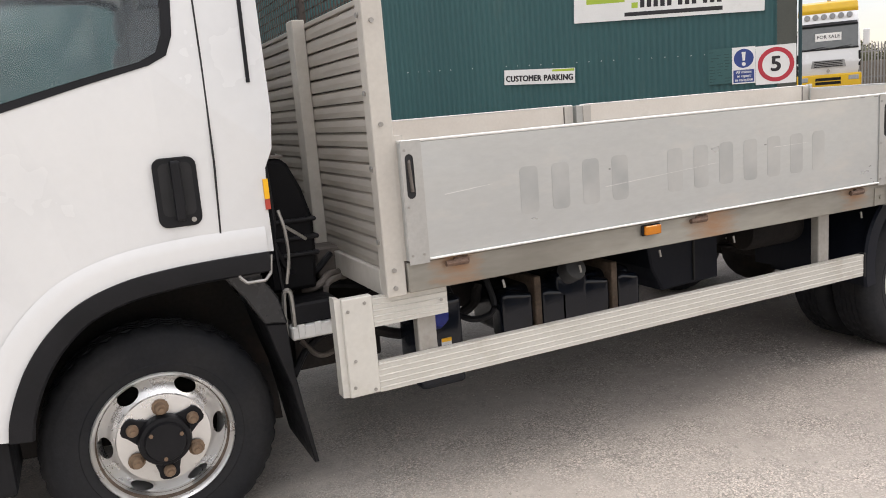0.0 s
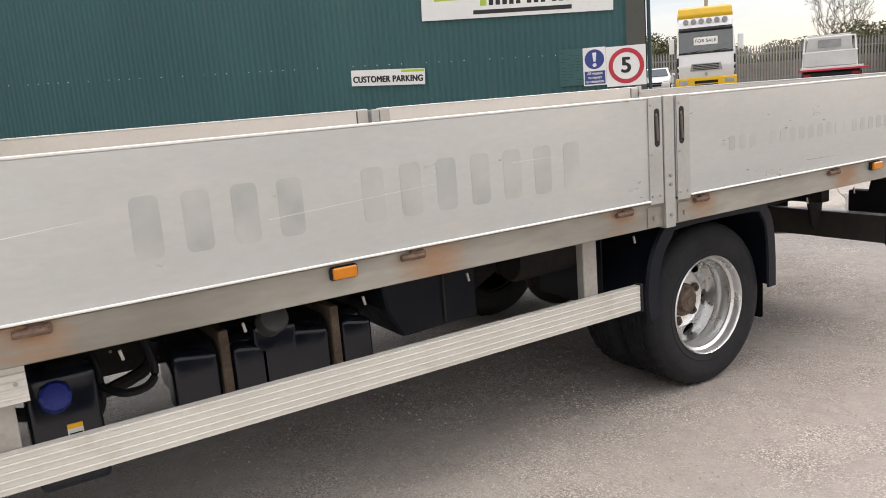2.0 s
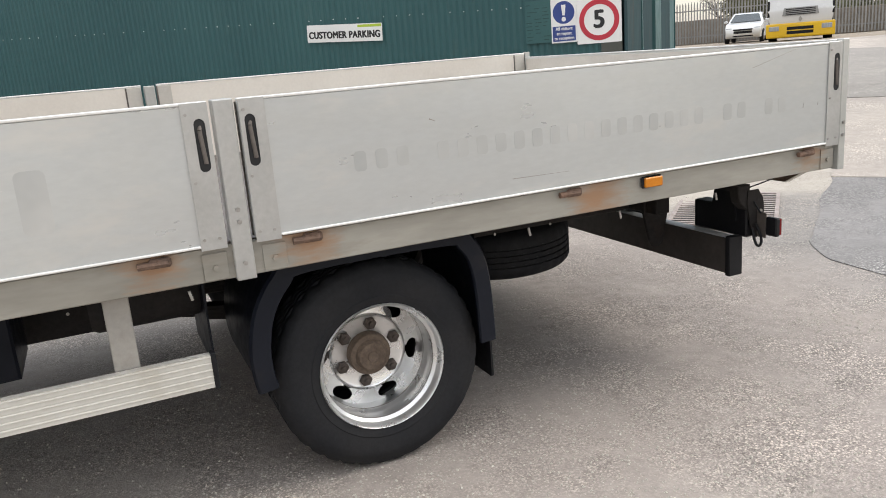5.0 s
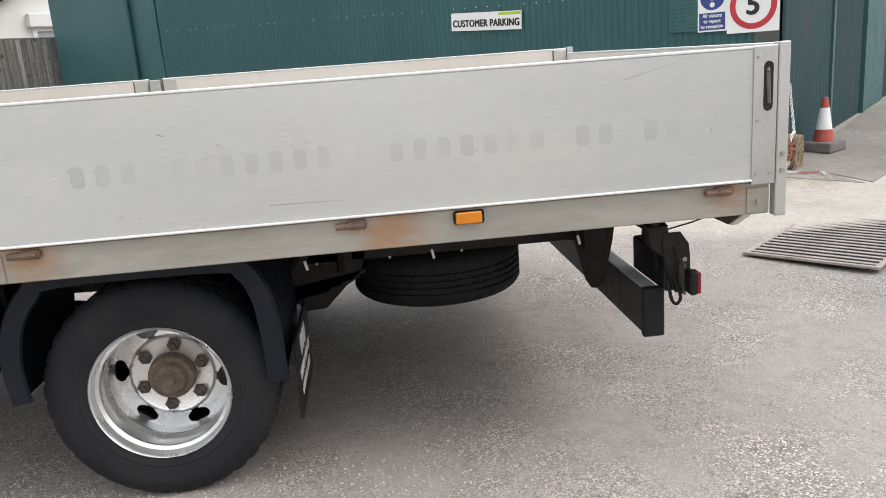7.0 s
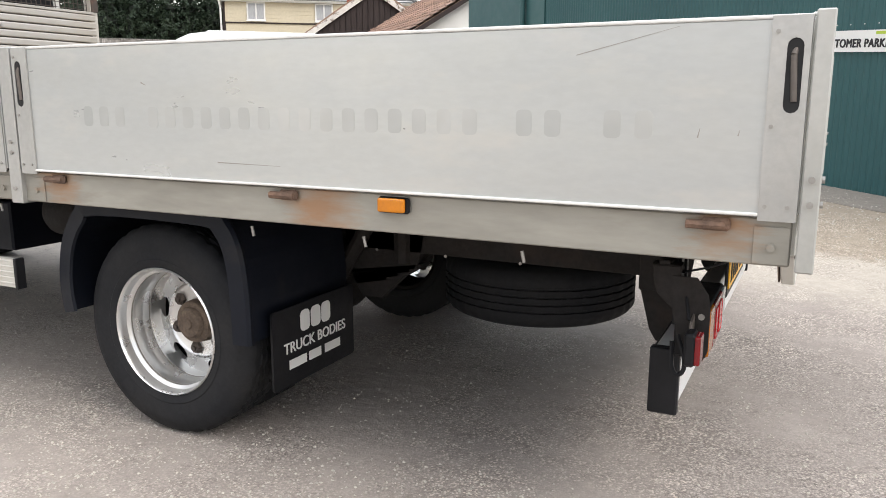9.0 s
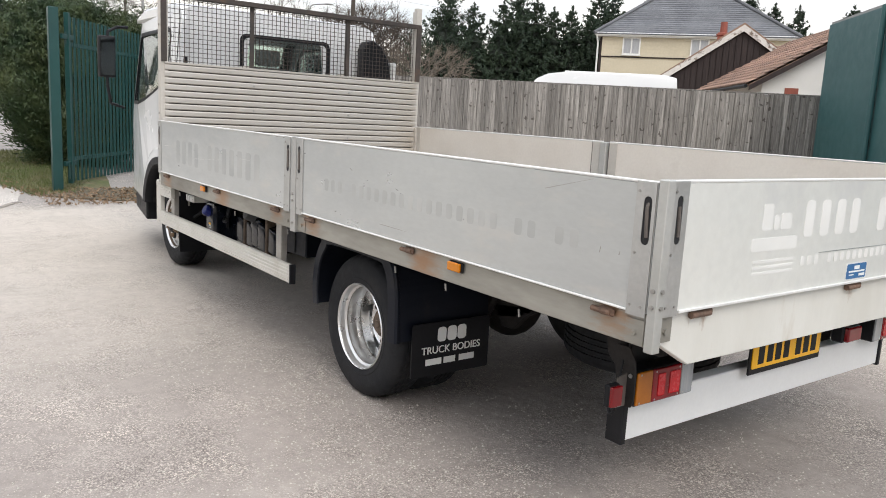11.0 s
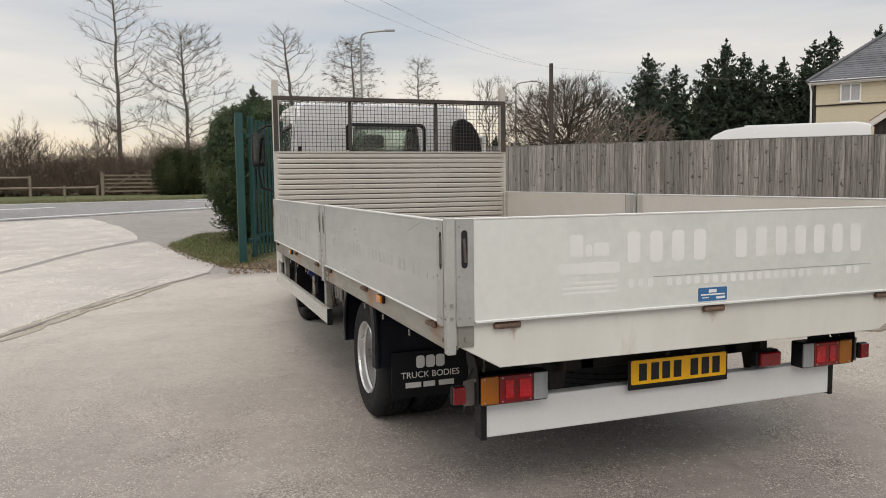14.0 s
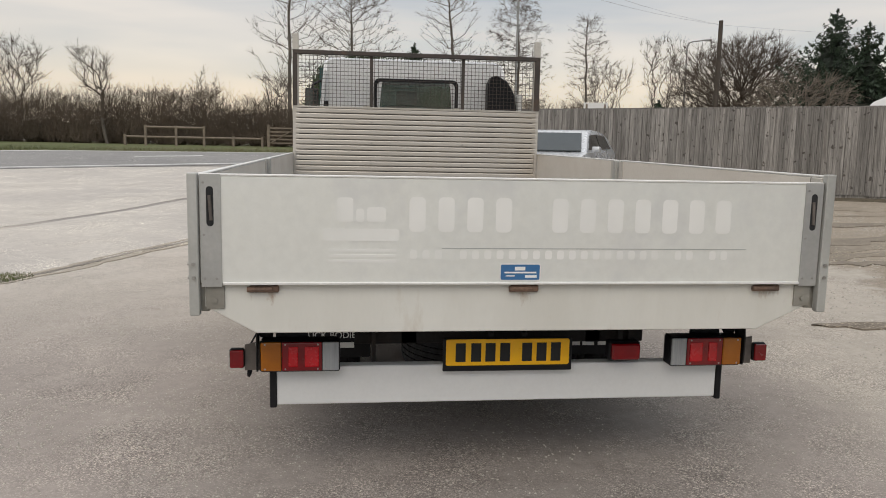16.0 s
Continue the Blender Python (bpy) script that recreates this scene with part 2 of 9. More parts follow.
ALU_PLATE = mat("brushed_aluminium_plate", (0.48, 0.48, 0.465), (0.42, 0.42, 0.405), scale=5, rough=0.36, metal=0.55, fine=0.05, bump=0.05, bump_scale=60)
ALU_EDGE = mat("bright_aluminium_edge", (0.76, 0.755, 0.73), (0.69, 0.685, 0.66), scale=7, rough=0.4, metal=0.2, fine=0.04)
ALU_IN = mat("cream_weathered_inner_panel", (0.74, 0.70, 0.63), (0.68, 0.63, 0.56), scale=2.0, rough=0.5, metal=0.1, fine=0.03, stain=(0.60, 0.55, 0.48), stain_scale=3, stain_low=.6, stain_high=.8)
ALU_SLAT = mat("dull_aluminium_slat", (0.51, 0.478, 0.430), (0.41, 0.378, 0.335), scale=2.2, rough=0.42, metal=0.35, fine=0.05, fine_scale=40,
               stretch=(1, 0.4, 3), stain=(0.34, 0.28, 0.21), stain_scale=2.5, stain_low=.52, stain_high=.78)
ALU_POST = mat("cream_painted_post", (0.54, 0.515, 0.465), (0.47, 0.44, 0.395), scale=2.5, rough=0.5, metal=0.1, fine=0.04, stain=(0.40, 0.36, 0.31), stain_scale=3.0)
GALV = mat("grey_steel_rail", (0.345, 0.332, 0.292), (0.205, 0.192, 0.164), scale=2.2, rough=0.5, metal=0.3, fine=0.07, fine_scale=16, bump=0.05, bump_scale=30,
           stretch=(0.55, 1, 2.6), stain=(0.20, 0.165, 0.125), stain_scale=1.9, stain_low=0.60, stain_high=0.80,
           spots=((1.43, 2.52, 0.90, 0.12), (2.58, 2.52, 0.87, 0.15), (4.88, 2.52, 0.88, 0.14), (3.42, 2.52, 0.90, 0.10), (3.85, 2.52, 0.90, 0.11), (5.9, 2.52, 0.90, 0.09)))
RUST = mat("rusty_hinge", (0.175, 0.105, 0.072), (0.095, 0.065, 0.050), scale=14, rough=0.85, fine=0.25, fine_scale=90, bump=0.4, bump_scale=90)
GUARD = mat("cream_ribbed_guard", (0.60, 0.585, 0.54), (0.54, 0.525, 0.48), scale=2.5, rough=0.42, metal=0.15, fine=0.03, stain=(0.45, 0.42, 0.36), stain_scale=4)
WHITE = mat("white_truck_paint", (0.69, 0.695, 0.69), (0.645, 0.65, 0.645), scale=0.8, rough=0.22, coat=0.3, fine=0.012, fine_scale=30)
WHITE_BOARD = mat("off_white_painted_board", (0.74, 0.74, 0.72), (0.66, 0.66, 0.64), scale=2, rough=0.45, fine=0.03, stain=(0.5, 0.48, 0.43), stain_scale=5, stain_low=.62, stain_high=.8)
BLACK = mat("black_plastic", (0.007, 0.0075, 0.009), (0.012, 0.012, 0.014), scale=6, rough=0.48, spec=0.22, fine=0.1, bump=0.06, bump_scale=200)
BLACK_GLOSS = mat("glossy_black_plastic", (0.010, 0.011, 0.013), (0.017, 0.018, 0.020), scale=6, rough=0.25, spec=0.5, fine=0.1, bump=0.05, bump_scale=30)
CAP_GREY = mat("dirty_grey_cap", (0.070, 0.073, 0.078), (0.045, 0.046, 0.048), scale=9, rough=0.5, fine=0.1)
# darker copy of BLACK: the shade behind the cab is in its colour
BLACK_SHADED = mat("shaded_black_plastic", (0.006, 0.006, 0.007), (0.010, 0.010, 0.011), scale=6, rough=0.7, spec=0.12, fine=0.1)
NAVY_GLOSS = mat("glossy_blue_black_plastic", (0.0045, 0.0075, 0.015), (0.007, 0.010, 0.017), scale=5, rough=0.2, spec=0.45, fine=0.08, bump=0.05, bump_scale=9)
NAVY = mat("dark_blue_black_mudguard", (0.006, 0.008, 0.014), (0.010, 0.012, 0.018), scale=5, rough=0.45, spec=0.2, fine=0.1, stain=(0.024, 0.023, 0.023), stain_scale=4, stain_low=.6, stain_high=.85)
RUBBER = mat("tyre_rubber", (0.0125, 0.0135, 0.016), (0.021, 0.021, 0.022), scale=5, rough=0.75, spec=0.25, fine=0.15, fine_scale=70, bump=0.1, bump_scale=120)
RIM = mat("silver_steel_rim", (0.80, 0.80, 0.795), (0.70, 0.70, 0.69), scale=2.5, rough=0.30, metal=0.80, fine=0.015, stain=(0.34, 0.29, 0.24), stain_scale=5, stain_low=0.66, stain_high=0.84)
HUB = mat("rusty_brown_hub", (0.085, 0.060, 0.043), (0.155, 0.115, 0.085), scale=16, rough=0.85, fine=0.25, fine_scale=80, bump=0.5, bump_scale=70)
TAIL_CREAM = mat("cream_painted_tail_beam", (0.655, 0.648, 0.60), (0.585, 0.572, 0.52), scale=2.2, rough=0.45, fine=0.01, stain=(0.46, 0.40, 0.32), stain_scale=3.4, stain_low=.60, stain_high=.82,
                 stretch=(1, 1.6, 0.5), spots=((6.05, 2.765, 0.895, 0.022), (6.05, 3.742, 0.890, 0.038), (6.05, 4.725, 0.895, 0.028)), spot_col=(0.30, 0.19, 0.11))
NUT_DARK = mat("dirty_dark_nut", (0.060, 0.047, 0.040), (0.10, 0.080, 0.066), scale=40, rough=0.8, fine=0.2, bump=0.3, bump_scale=90)
LEG_GREY = mat("dull_grey_guard_leg", (0.36, 0.345, 0.315), (0.29, 0.275, 0.25), scale=3, rough=0.5, metal=0.2, fine=0.06, stain=(0.22, 0.19, 0.16), stain_scale=5)
NUT = mat("rusty_wheel_nut", (0.27, 0.19, 0.125), (0.17, 0.11, 0.07), scale=30, rough=0.75, metal=0.2, fine=0.2)
CHASSIS = mat("dirty_chassis_steel", (0.015, 0.0145, 0.015), (0.028, 0.024, 0.022), scale=4, rough=0.75, fine=0.2, bump=0.2, bump_scale=40, stain=(0.038, 0.027, 0.021), stain_scale=5, spec=0.25)
FRAME_RUST = mat("dark_rusty_frame_steel", (0.046, 0.039, 0.035), (0.075, 0.058, 0.048), scale=7, rough=0.65, metal=0.2, fine=0.15, stain=(0.15, 0.085, 0.05), stain_scale=6, stain_low=.6, stain_high=.8)
DARK_STEEL = mat("dark_brown_steel", (0.11, 0.095, 0.085), (0.16, 0.14, 0.125), scale=6, rough=0.6, metal=0.3, fine=0.12)
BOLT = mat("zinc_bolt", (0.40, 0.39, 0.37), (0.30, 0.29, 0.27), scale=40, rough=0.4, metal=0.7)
DARK = mat("dark_gap", (0.012, 0.012, 0.013), (0.02, 0.02, 0.02), rough=0.8)
AMBER = mat("amber_lens", (0.60, 0.20, 0.006), (0.36, 0.10, 0.005), scale=5, rough=0.2, fine=0.06, fine_scale=150, spec=0.4, coat=0.3)
RED = mat("red_lens", (0.27, 0.004, 0.008), (0.13, 0.003, 0.005), scale=5, rough=0.2, fine=0.06, fine_scale=150, spec=0.4, coat=0.3)
CLEAR = mat("clear_ribbed_lens", (0.36, 0.375, 0.385), (0.26, 0.275, 0.285), scale=5, rough=0.18, fine=0.12, fine_scale=40, stretch=(1, 6, 0.3), coat=0.4)
AMBER_TAIL = mat("deep_amber_lens", (0.42, 0.135, 0.005), (0.25, 0.07, 0.004), scale=5, rough=0.2, fine=0.06, fine_scale=150, spec=0.4, coat=0.3)
RED_INNER = mat("bright_red_reflector", (0.55, 0.008, 0.016), (0.42, 0.006, 0.010), scale=9, rough=0.25, fine=0.10, fine_scale=120, coat=0.3)
YELLOW = mat("yellow_plate", (0.93, 0.49, 0.006), (0.88, 0.45, 0.006), scale=8, rough=0.35, fine=0.03)
BLUE = mat("blue_label", (0.035, 0.15, 0.33), (0.03, 0.12, 0.28), scale=10, rough=0.4)
BLUE_CAP = mat("blue_cap", (0.014, 0.030, 0.27), (0.012, 0.022, 0.20), scale=20, rough=0.35)
SIGN_RED_MARK = mat("faded_red_marking", (0.45, 0.05, 0.03), (0.38, 0.05, 0.03), rough=0.5)
WHITE_MARK = mat("white_lettering", (0.80, 0.80, 0.78), rough=0.5)
GHOST = mat("ghost_lettering", (0.365, 0.385, 0.39), (0.56, 0.565, 0.55), scale=3.2, rough=0.36, metal=0.60)
GHOST_FAINT = mat("faint_ghost_lettering", (0.41, 0.425, 0.42), (0.59, 0.595, 0.58), scale=2.8, rough=0.36, metal=0.55)
GHOST_LT = mat("pale_ghost_lettering", (0.795, 0.79, 0.755), (0.715, 0.715, 0.68), scale=2.6, rough=0.5, metal=0.1)
GLASS = mat("dark_cab_glass", (0.035, 0.045, 0.045), (0.05, 0.06, 0.06), rough=0.04, spec=0.8, coat=0.6)
PANE = mat("tinted_clear_glass", (0.90, 0.95, 0.94), (0.88, 0.94, 0.93), rough=0.03, spec=0.6, trans=1.0)
PANE_TINT = mat("deep_teal_tinted_glass", (0.52, 0.64, 0.62), (0.50, 0.62, 0.60), rough=0.03, spec=0.6, trans=1.0)
SEAT = mat("grey_seat_cloth", (0.13, 0.135, 0.14), (0.17, 0.17, 0.175), scale=6, rough=0.9, fine=0.1)
GREEN = mat("green_corrugated_steel", (0.020, 0.082, 0.088), (0.027, 0.098, 0.102), scale=0.7, rough=0.5, fine=0.05, fine_scale=20, stretch=(1, 1, 0.4), stain=(0.06, 0.12, 0.115), stain_scale=1.5, stain_low=.62, stain_high=.85)
GREEN_FLAT = mat("green_flat_steel", (0.024, 0.088, 0.092), (0.034, 0.105, 0.105), scale=1.2, rough=0.45, fine=0.05, stain=(0.28, 0.33, 0.32), stain_scale=2.6, stain_low=.74, stain_high=.82)
GREEN_DULL = mat("drab_brown_green_panel", (0.060, 0.066, 0.055), (0.075, 0.078, 0.066), scale=2, rough=0.6, fine=0.08)
PALISADE = mat("green_palisade_paint", (0.005, 0.043, 0.040), (0.008, 0.056, 0.050), scale=2, rough=0.42, fine=0.06)
GREY_PALISADE = mat("galvanised_palisade", (0.30, 0.30, 0.29), (0.24, 0.24, 0.235), scale=3, rough=0.55, metal=0.3, rand=0.1)
WOOD = mat("grey_weathered_board", (0.262, 0.247, 0.228), (0.168, 0.157, 0.143), scale=1.8, rough=0.85, fine=0.46, fine_scale=11, stretch=(6, 6, 0.22), bump=0.3, bump_scale=12,
           stain=(0.085, 0.072, 0.06), stain_scale=1.9, stain_low=0.60, stain_high=0.78, rand=0.26, knots=(9.0, 0.650, (0.060, 0.050, 0.042)))
BARK = mat("bare_bark", (0.135, 0.116, 0.096), (0.095, 0.082, 0.068), scale=2.0, rough=0.9, fine=0.15, fine_scale=14)
TWIG = mat("bare_twig", (0.110, 0.086, 0.066), (0.076, 0.060, 0.047), scale=0.7, rough=0.9)
CONIFER = mat("conifer_foliage", (0.015, 0.032, 0.016), (0.028, 0.048, 0.022), scale=0.8, rough=0.7, fine=0.25, fine_scale=8)
CYPRESS = mat("cypress_foliage", (0.020, 0.046, 0.016), (0.062, 0.082, 0.026), scale=2.2, rough=0.65, fine=0.3, fine_scale=10)
OLIVE = mat("olive_shrub_leaf", (0.075, 0.082, 0.032), (0.115, 0.105, 0.048), scale=1.0, rough=0.6, fine=0.3, fine_scale=8)
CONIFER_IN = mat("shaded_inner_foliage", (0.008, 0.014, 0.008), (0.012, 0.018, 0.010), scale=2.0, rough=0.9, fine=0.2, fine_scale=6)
IVY = mat("dark_hedge_leaf", (0.022, 0.033, 0.013), (0.040, 0.045, 0.019), scale=1.4, spec=0.12, rough=0.85, fine=0.3, fine_scale=8)
MIRROR = mat("mirror_glass", (0.085, 0.095, 0.10), (0.075, 0.085, 0.09), rough=0.04, metal=1.0)
BROWN_HEDGE = mat("brown_winter_twigs", (0.135, 0.102, 0.074), (0.085, 0.066, 0.048), scale=0.4, rough=0.9, fine=0.2, fine_scale=5)

# ---- building helpers ----
PLACE = {}


def link(name, bm_or_mesh, material, parent=None, label="", m=None, smooth=False):
    """One mesh object at the world pose m, under parent if given."""
    if isinstance(bm_or_mesh, bmesh.types.BMesh):
        me = bpy.data.meshes.new(name)
        bm_or_mesh.normal_update()
        if smooth:
            for f in bm_or_mesh.faces:
                f.smooth = True
            for e in bm_or_mesh.edges:
                if len(e.link_faces) == 2 and e.calc_face_angle(0) > 0.7:
                    e.smooth = False
        bm_or_mesh.to_mesh(me)
        bm_or_mesh.free()
    else:
        me = bm_or_mesh
    if material is not None and not me.materials:
        me.materials.append(material)
    ob = new(name, me)
    m = m or Matrix()
    if parent is not None:
        ob.parent = parent
        ob.matrix_parent_inverse = PLACE[parent].inverted()
    ob.matrix_basis = m
    PLACE[ob] = m.copy()
    if label:
        ob["label"] = label
    return ob


def part(name, bm, material, parent, label="", m=None, smooth=False):
    return link(name, bm, material, parent, label, m, smooth)


def thing(name, at, label, category, group="", kind="", rz=0.0):
    ob = new(name)
    ob.matrix_basis = pose(*at, 0, 0, rz)
    PLACE[ob] = ob.matrix_basis.copy()
    ob.empty_display_size = 0.1
    return tagged(ob, label, category, group, kind)


def B():
    return bmesh.new()


def box(bm, x0, x1, y0, y1, z0, z1, bev=0.0, seg=1):
    vs = [bm.verts.new(p) for p in ((x0, y0, z0), (x1, y0, z0), (x1, y1, z0), (x0, y1, z0), (x0, y0, z1), (x1, y0, z1), (x1, y1, z1), (x0, y1, z1))]
    fs = [bm.faces.new([vs[i] for i in q]) for q in ((0, 3, 2, 1), (4, 5, 6, 7), (0, 1, 5, 4), (1, 2, 6, 5), (2, 3, 7, 6), (3, 0, 4, 7))]
    if bev:
        es = list({e for f in fs for e in f.edges})
        bmesh.ops.bevel(bm, geom=es, offset=bev, segments=seg, affect="EDGES", profile=0.6)
    return bm


def prism(bm, pts, a, b, axis="y", bev=0.0):
    """A polygon of (u, v) pushed from a to b along axis: y takes (x, z), x takes (y, z), z takes (x, y)."""
    put = {"y": lambda u, v, w: (u, w, v), "x": lambda u, v, w: (w, u, v), "z": lambda u, v, w: (u, v, w)}[axis]
    lo = [bm.verts.new(put(u, v, a)) for u, v in pts]
    hi = [bm.verts.new(put(u, v, b)) for u, v in pts]
    f0, f1 = bm.faces.new(lo), bm.faces.new(hi[::-1])
    n = len(pts)
    sides = [bm.faces.new((lo[i], hi[i], hi[(i + 1) % n], lo[(i + 1) % n])) for i in range(n)]
    bmesh.ops.recalc_face_normals(bm, faces=[f0, f1] + sides)
    if bev:
        es = list(set(f0.edges) | set(f1.edges))
        bmesh.ops.bevel(bm, geom=es, offset=bev, segments=1, affect="EDGES")
    return bm


def plate(bm, outer, holes, a, b, axis="y"):
    """A flat plate with openings right through it."""
    put = {"y": lambda u, v, w: (u, w, v), "x": lambda u, v, w: (w, u, v), "z": lambda u, v, w: (u, v, w)}[axis]
    edges = []
    for loop in [outer] + holes:
        vs = [bm.verts.new(put(u, v, a)) for u, v in loop]
        edges += [bm.edges.new((vs[i], vs[(i + 1) % len(vs)])) for i in range(len(vs))]
    fs = [g for g in bmesh.ops.triangle_fill(bm, edges=edges, use_beauty=True)["geom"] if isinstance(g, bmesh.types.BMFace)]
    ext = bmesh.ops.extrude_face_region(bm, geom=fs)["geom"]
    d = Vector(put(0, 0, b - a))
    for v in [g for g in ext if isinstance(g, bmesh.types.BMVert)]:
        v.co += d
    bmesh.ops.recalc_face_normals(bm, faces=bm.faces[:])
    return bm


def capsule(cx, cz, w, h, n=6):
    """A rounded slot standing upright."""
    r = w / 2
    up = [(cx + r * math.cos(math.pi * i / n), cz + h / 2 - r + r * math.sin(math.pi * i / n)) for i in range(n + 1)]
    dn = [(cx + r * math.cos(math.pi + math.pi * i / n), cz - h / 2 + r + r * math.sin(math.pi + math.pi * i / n)) for i in range(n + 1)]
    return up + dn


def rounded(x0, x1, z0, z1, r, n=4):
    out = []
    for cx, cz, a in ((x1 - r, z1 - r, 0), (x0 + r, z1 - r, 90), (x0 + r, z0 + r, 180), (x1 - r, z0 + r, 270)):
        out += [(cx + r * math.cos(radians(a + 90 * i / n)), cz + r * math.sin(radians(a + 90 * i / n))) for i in range(n + 1)]
    return out


def cyl(bm, p0, p1, r0, r1=None, seg=12, caps=True):
    p0, p1 = Vector(p0), Vector(p1)
    r1 = r0 if r1 is None else r1
    q = (p1 - p0).to_track_quat("Z", "Y")
    rings = []
    for p, r in ((p0, r0), (p1, r1)):
        rings.append([bm.verts.new(p + q @ Vector((r * math.cos(2 * math.pi * i / seg), r * math.sin(2 * math.pi * i / seg), 0))) for i in range(seg)])
    for i in range(seg):
        bm.faces.new((rings[0][i], rings[0][(i + 1) % seg], rings[1][(i + 1) % seg], rings[1][i]))
    if caps:
        bm.faces.new(rings[0][::-1])
        bm.faces.new(rings[1])
    return bm


def curve_line(pts, n=5):
    """A smooth line through the points."""
    p = [Vector(q) for q in pts]
    p = [p[0] * 2 - p[1]] + p + [p[-1] * 2 - p[-2]]
    out = []
    for a, b, c, d in zip(p, p[1:], p[2:], p[3:]):
        for i in range(n):
            t = i / n
            out.append(0.5 * (2 * b + (c - a) * t + (2 * a - 5 * b + 4 * c - d) * t * t + (3 * b - a - 3 * c + d) * t ** 3))
    return out + [p[-2]]


def hose(bm, pts, r, seg=8):
    """A bent hose: rings swept along a smooth line."""
    line = curve_line(pts)
    rings = []
    for i, q in enumerate(line):
        d = (line[min(i + 1, len(line) - 1)] - line[max(i - 1, 0)]).normalized()
        u = d.cross(Vector((0.31, 0.21, 0.93))).normalized()
        v = d.cross(u)
        rings.append([bm.verts.new(q + (u * math.cos(2 * math.pi * j / seg) + v * math.sin(2 * math.pi * j / seg)) * r) for j in range(seg)])
    for a, b in zip(rings, rings[1:]):
        for j in range(seg):
            bm.faces.new((a[j], a[(j + 1) % seg], b[(j + 1) % seg], b[j]))
    bm.faces.new(rings[0][::-1])
    bm.faces.new(rings[-1])
    bmesh.ops.recalc_face_normals(bm, faces=bm.faces[:])
    return bm


def tube(bm, pts, r, seg=8):
    for a, b in zip(pts, pts[1:]):
        cyl(bm, a, b, r, r, seg)
    return bm


def lathe(bm, prof, seg=48, axis="y"):
    """Turns (radius, offset) rows round the local axis."""
    put = {"y": lambda r, h, c, s: (r * c, h, r * s), "z": lambda r, h, c, s: (r * c, r * s, h)}[axis]
    rows = []
    for r, h in prof:
        rows.append([bm.verts.new(put(max(r, 1e-4), h, math.cos(2 * math.pi * i / seg), math.sin(2 * math.pi * i / seg))) for i in range(seg)])
    for a, b in zip(rows, rows[1:]):
        for i in range(seg):
            bm.faces.new((a[i], a[(i + 1) % seg], b[(i + 1) % seg], b[i]))
    bmesh.ops.recalc_face_normals(bm, faces=bm.faces[:])
    return bm


def words(name, text, height, m, material, parent, label="", bold=0.0, squeeze=1.0):
    """Lettering in the built-in font as a flat mesh; m maps the text's plane into the world."""
    c = bpy.data.curves.new(name, "FONT")
    c.body, c.size, c.align_x, c.align_y, c.extrude = text, height * 1.38, "CENTER", "CENTER", 0.0006
    c.space_character = 1.0 + bold * 14
    tmp = bpy.data.objects.new(name, c)
    scene.collection.objects.link(tmp)
    bpy.context.view_layer.update()
    me = bpy.data.meshes.new_from_object(tmp.evaluated_get(bpy.context.evaluated_depsgraph_get()))
    bpy.data.objects.remove(tmp)
    me.transform(Matrix.Diagonal((squeeze, 1, 1, 1)))
    if bold:
        # heavy strokes: the same letters laid over one another, each a little aside and prouder
        bm = B()
        for i, (dx, dy) in enumerate(((0, 0), (-1, 0), (1, 0), (0, 0.6), (0, -0.6), (-0.7, 0.5), (0.7, -0.5))):
            me.transform(Matrix.Translation((dx * bold, dy * bold, i * 0.00025)))
            bm.from_mesh(me)
            me.transform(Matrix.Translation((-dx * bold, -dy * bold, -i * 0.00025)))
        bm.to_mesh(me)
        bm.free()
    me.materials.clear()
    return link(name, me, material, parent, label, m)


def smooth_max(*v):
    return sum(max(0.0, a) ** 4 for a in v) ** 0.25


def ground_z(x, y):
    """The yard is level round the truck and climbs gently towards the road, the fence and the far corner."""
    return smooth_max(min(0.90, 0.052 * (0.3 - x)), min(0.72, 0.055 * (y - 4.5)), min(0.50, 0.060 * (x - 9.5)))


# ---- ground ----
def axis_steps(lo, hi, step, far):
    mid = list(np.arange(lo, hi + 1e-6, step))
    out, d = [], step
    a = lo
    while a > -far:
        d *= 1.35
        a -= d
        out.append(a)
    out2, d, a = [], step, hi
    while a < far:
        d *= 1.35
        a += d
        out2.append(a)
    return sorted(out) + mid + out2


def make_ground():
    xs, ys = axis_steps(-22, 14, 0.4, 900), axis_steps(-10, 20, 0.4, 900)
    verts = [(x, y, ground_z(x, y)) for y in ys for x in xs]
    w = len(xs)
    faces = [(j * w + i, j * w + i + 1, (j + 1) * w + i + 1, (j + 1) * w + i) for j in range(len(ys) - 1) for i in range(w - 1)]
    me = bpy.data.meshes.new("ground")
    me.from_pydata(verts, [], faces)
    for p in me.polygons:
        p.use_smooth = True
    tagged(link("ground", me, ASPHALT), "worn grey asphalt yard with loose stone chippings", "ground", kind="structure")


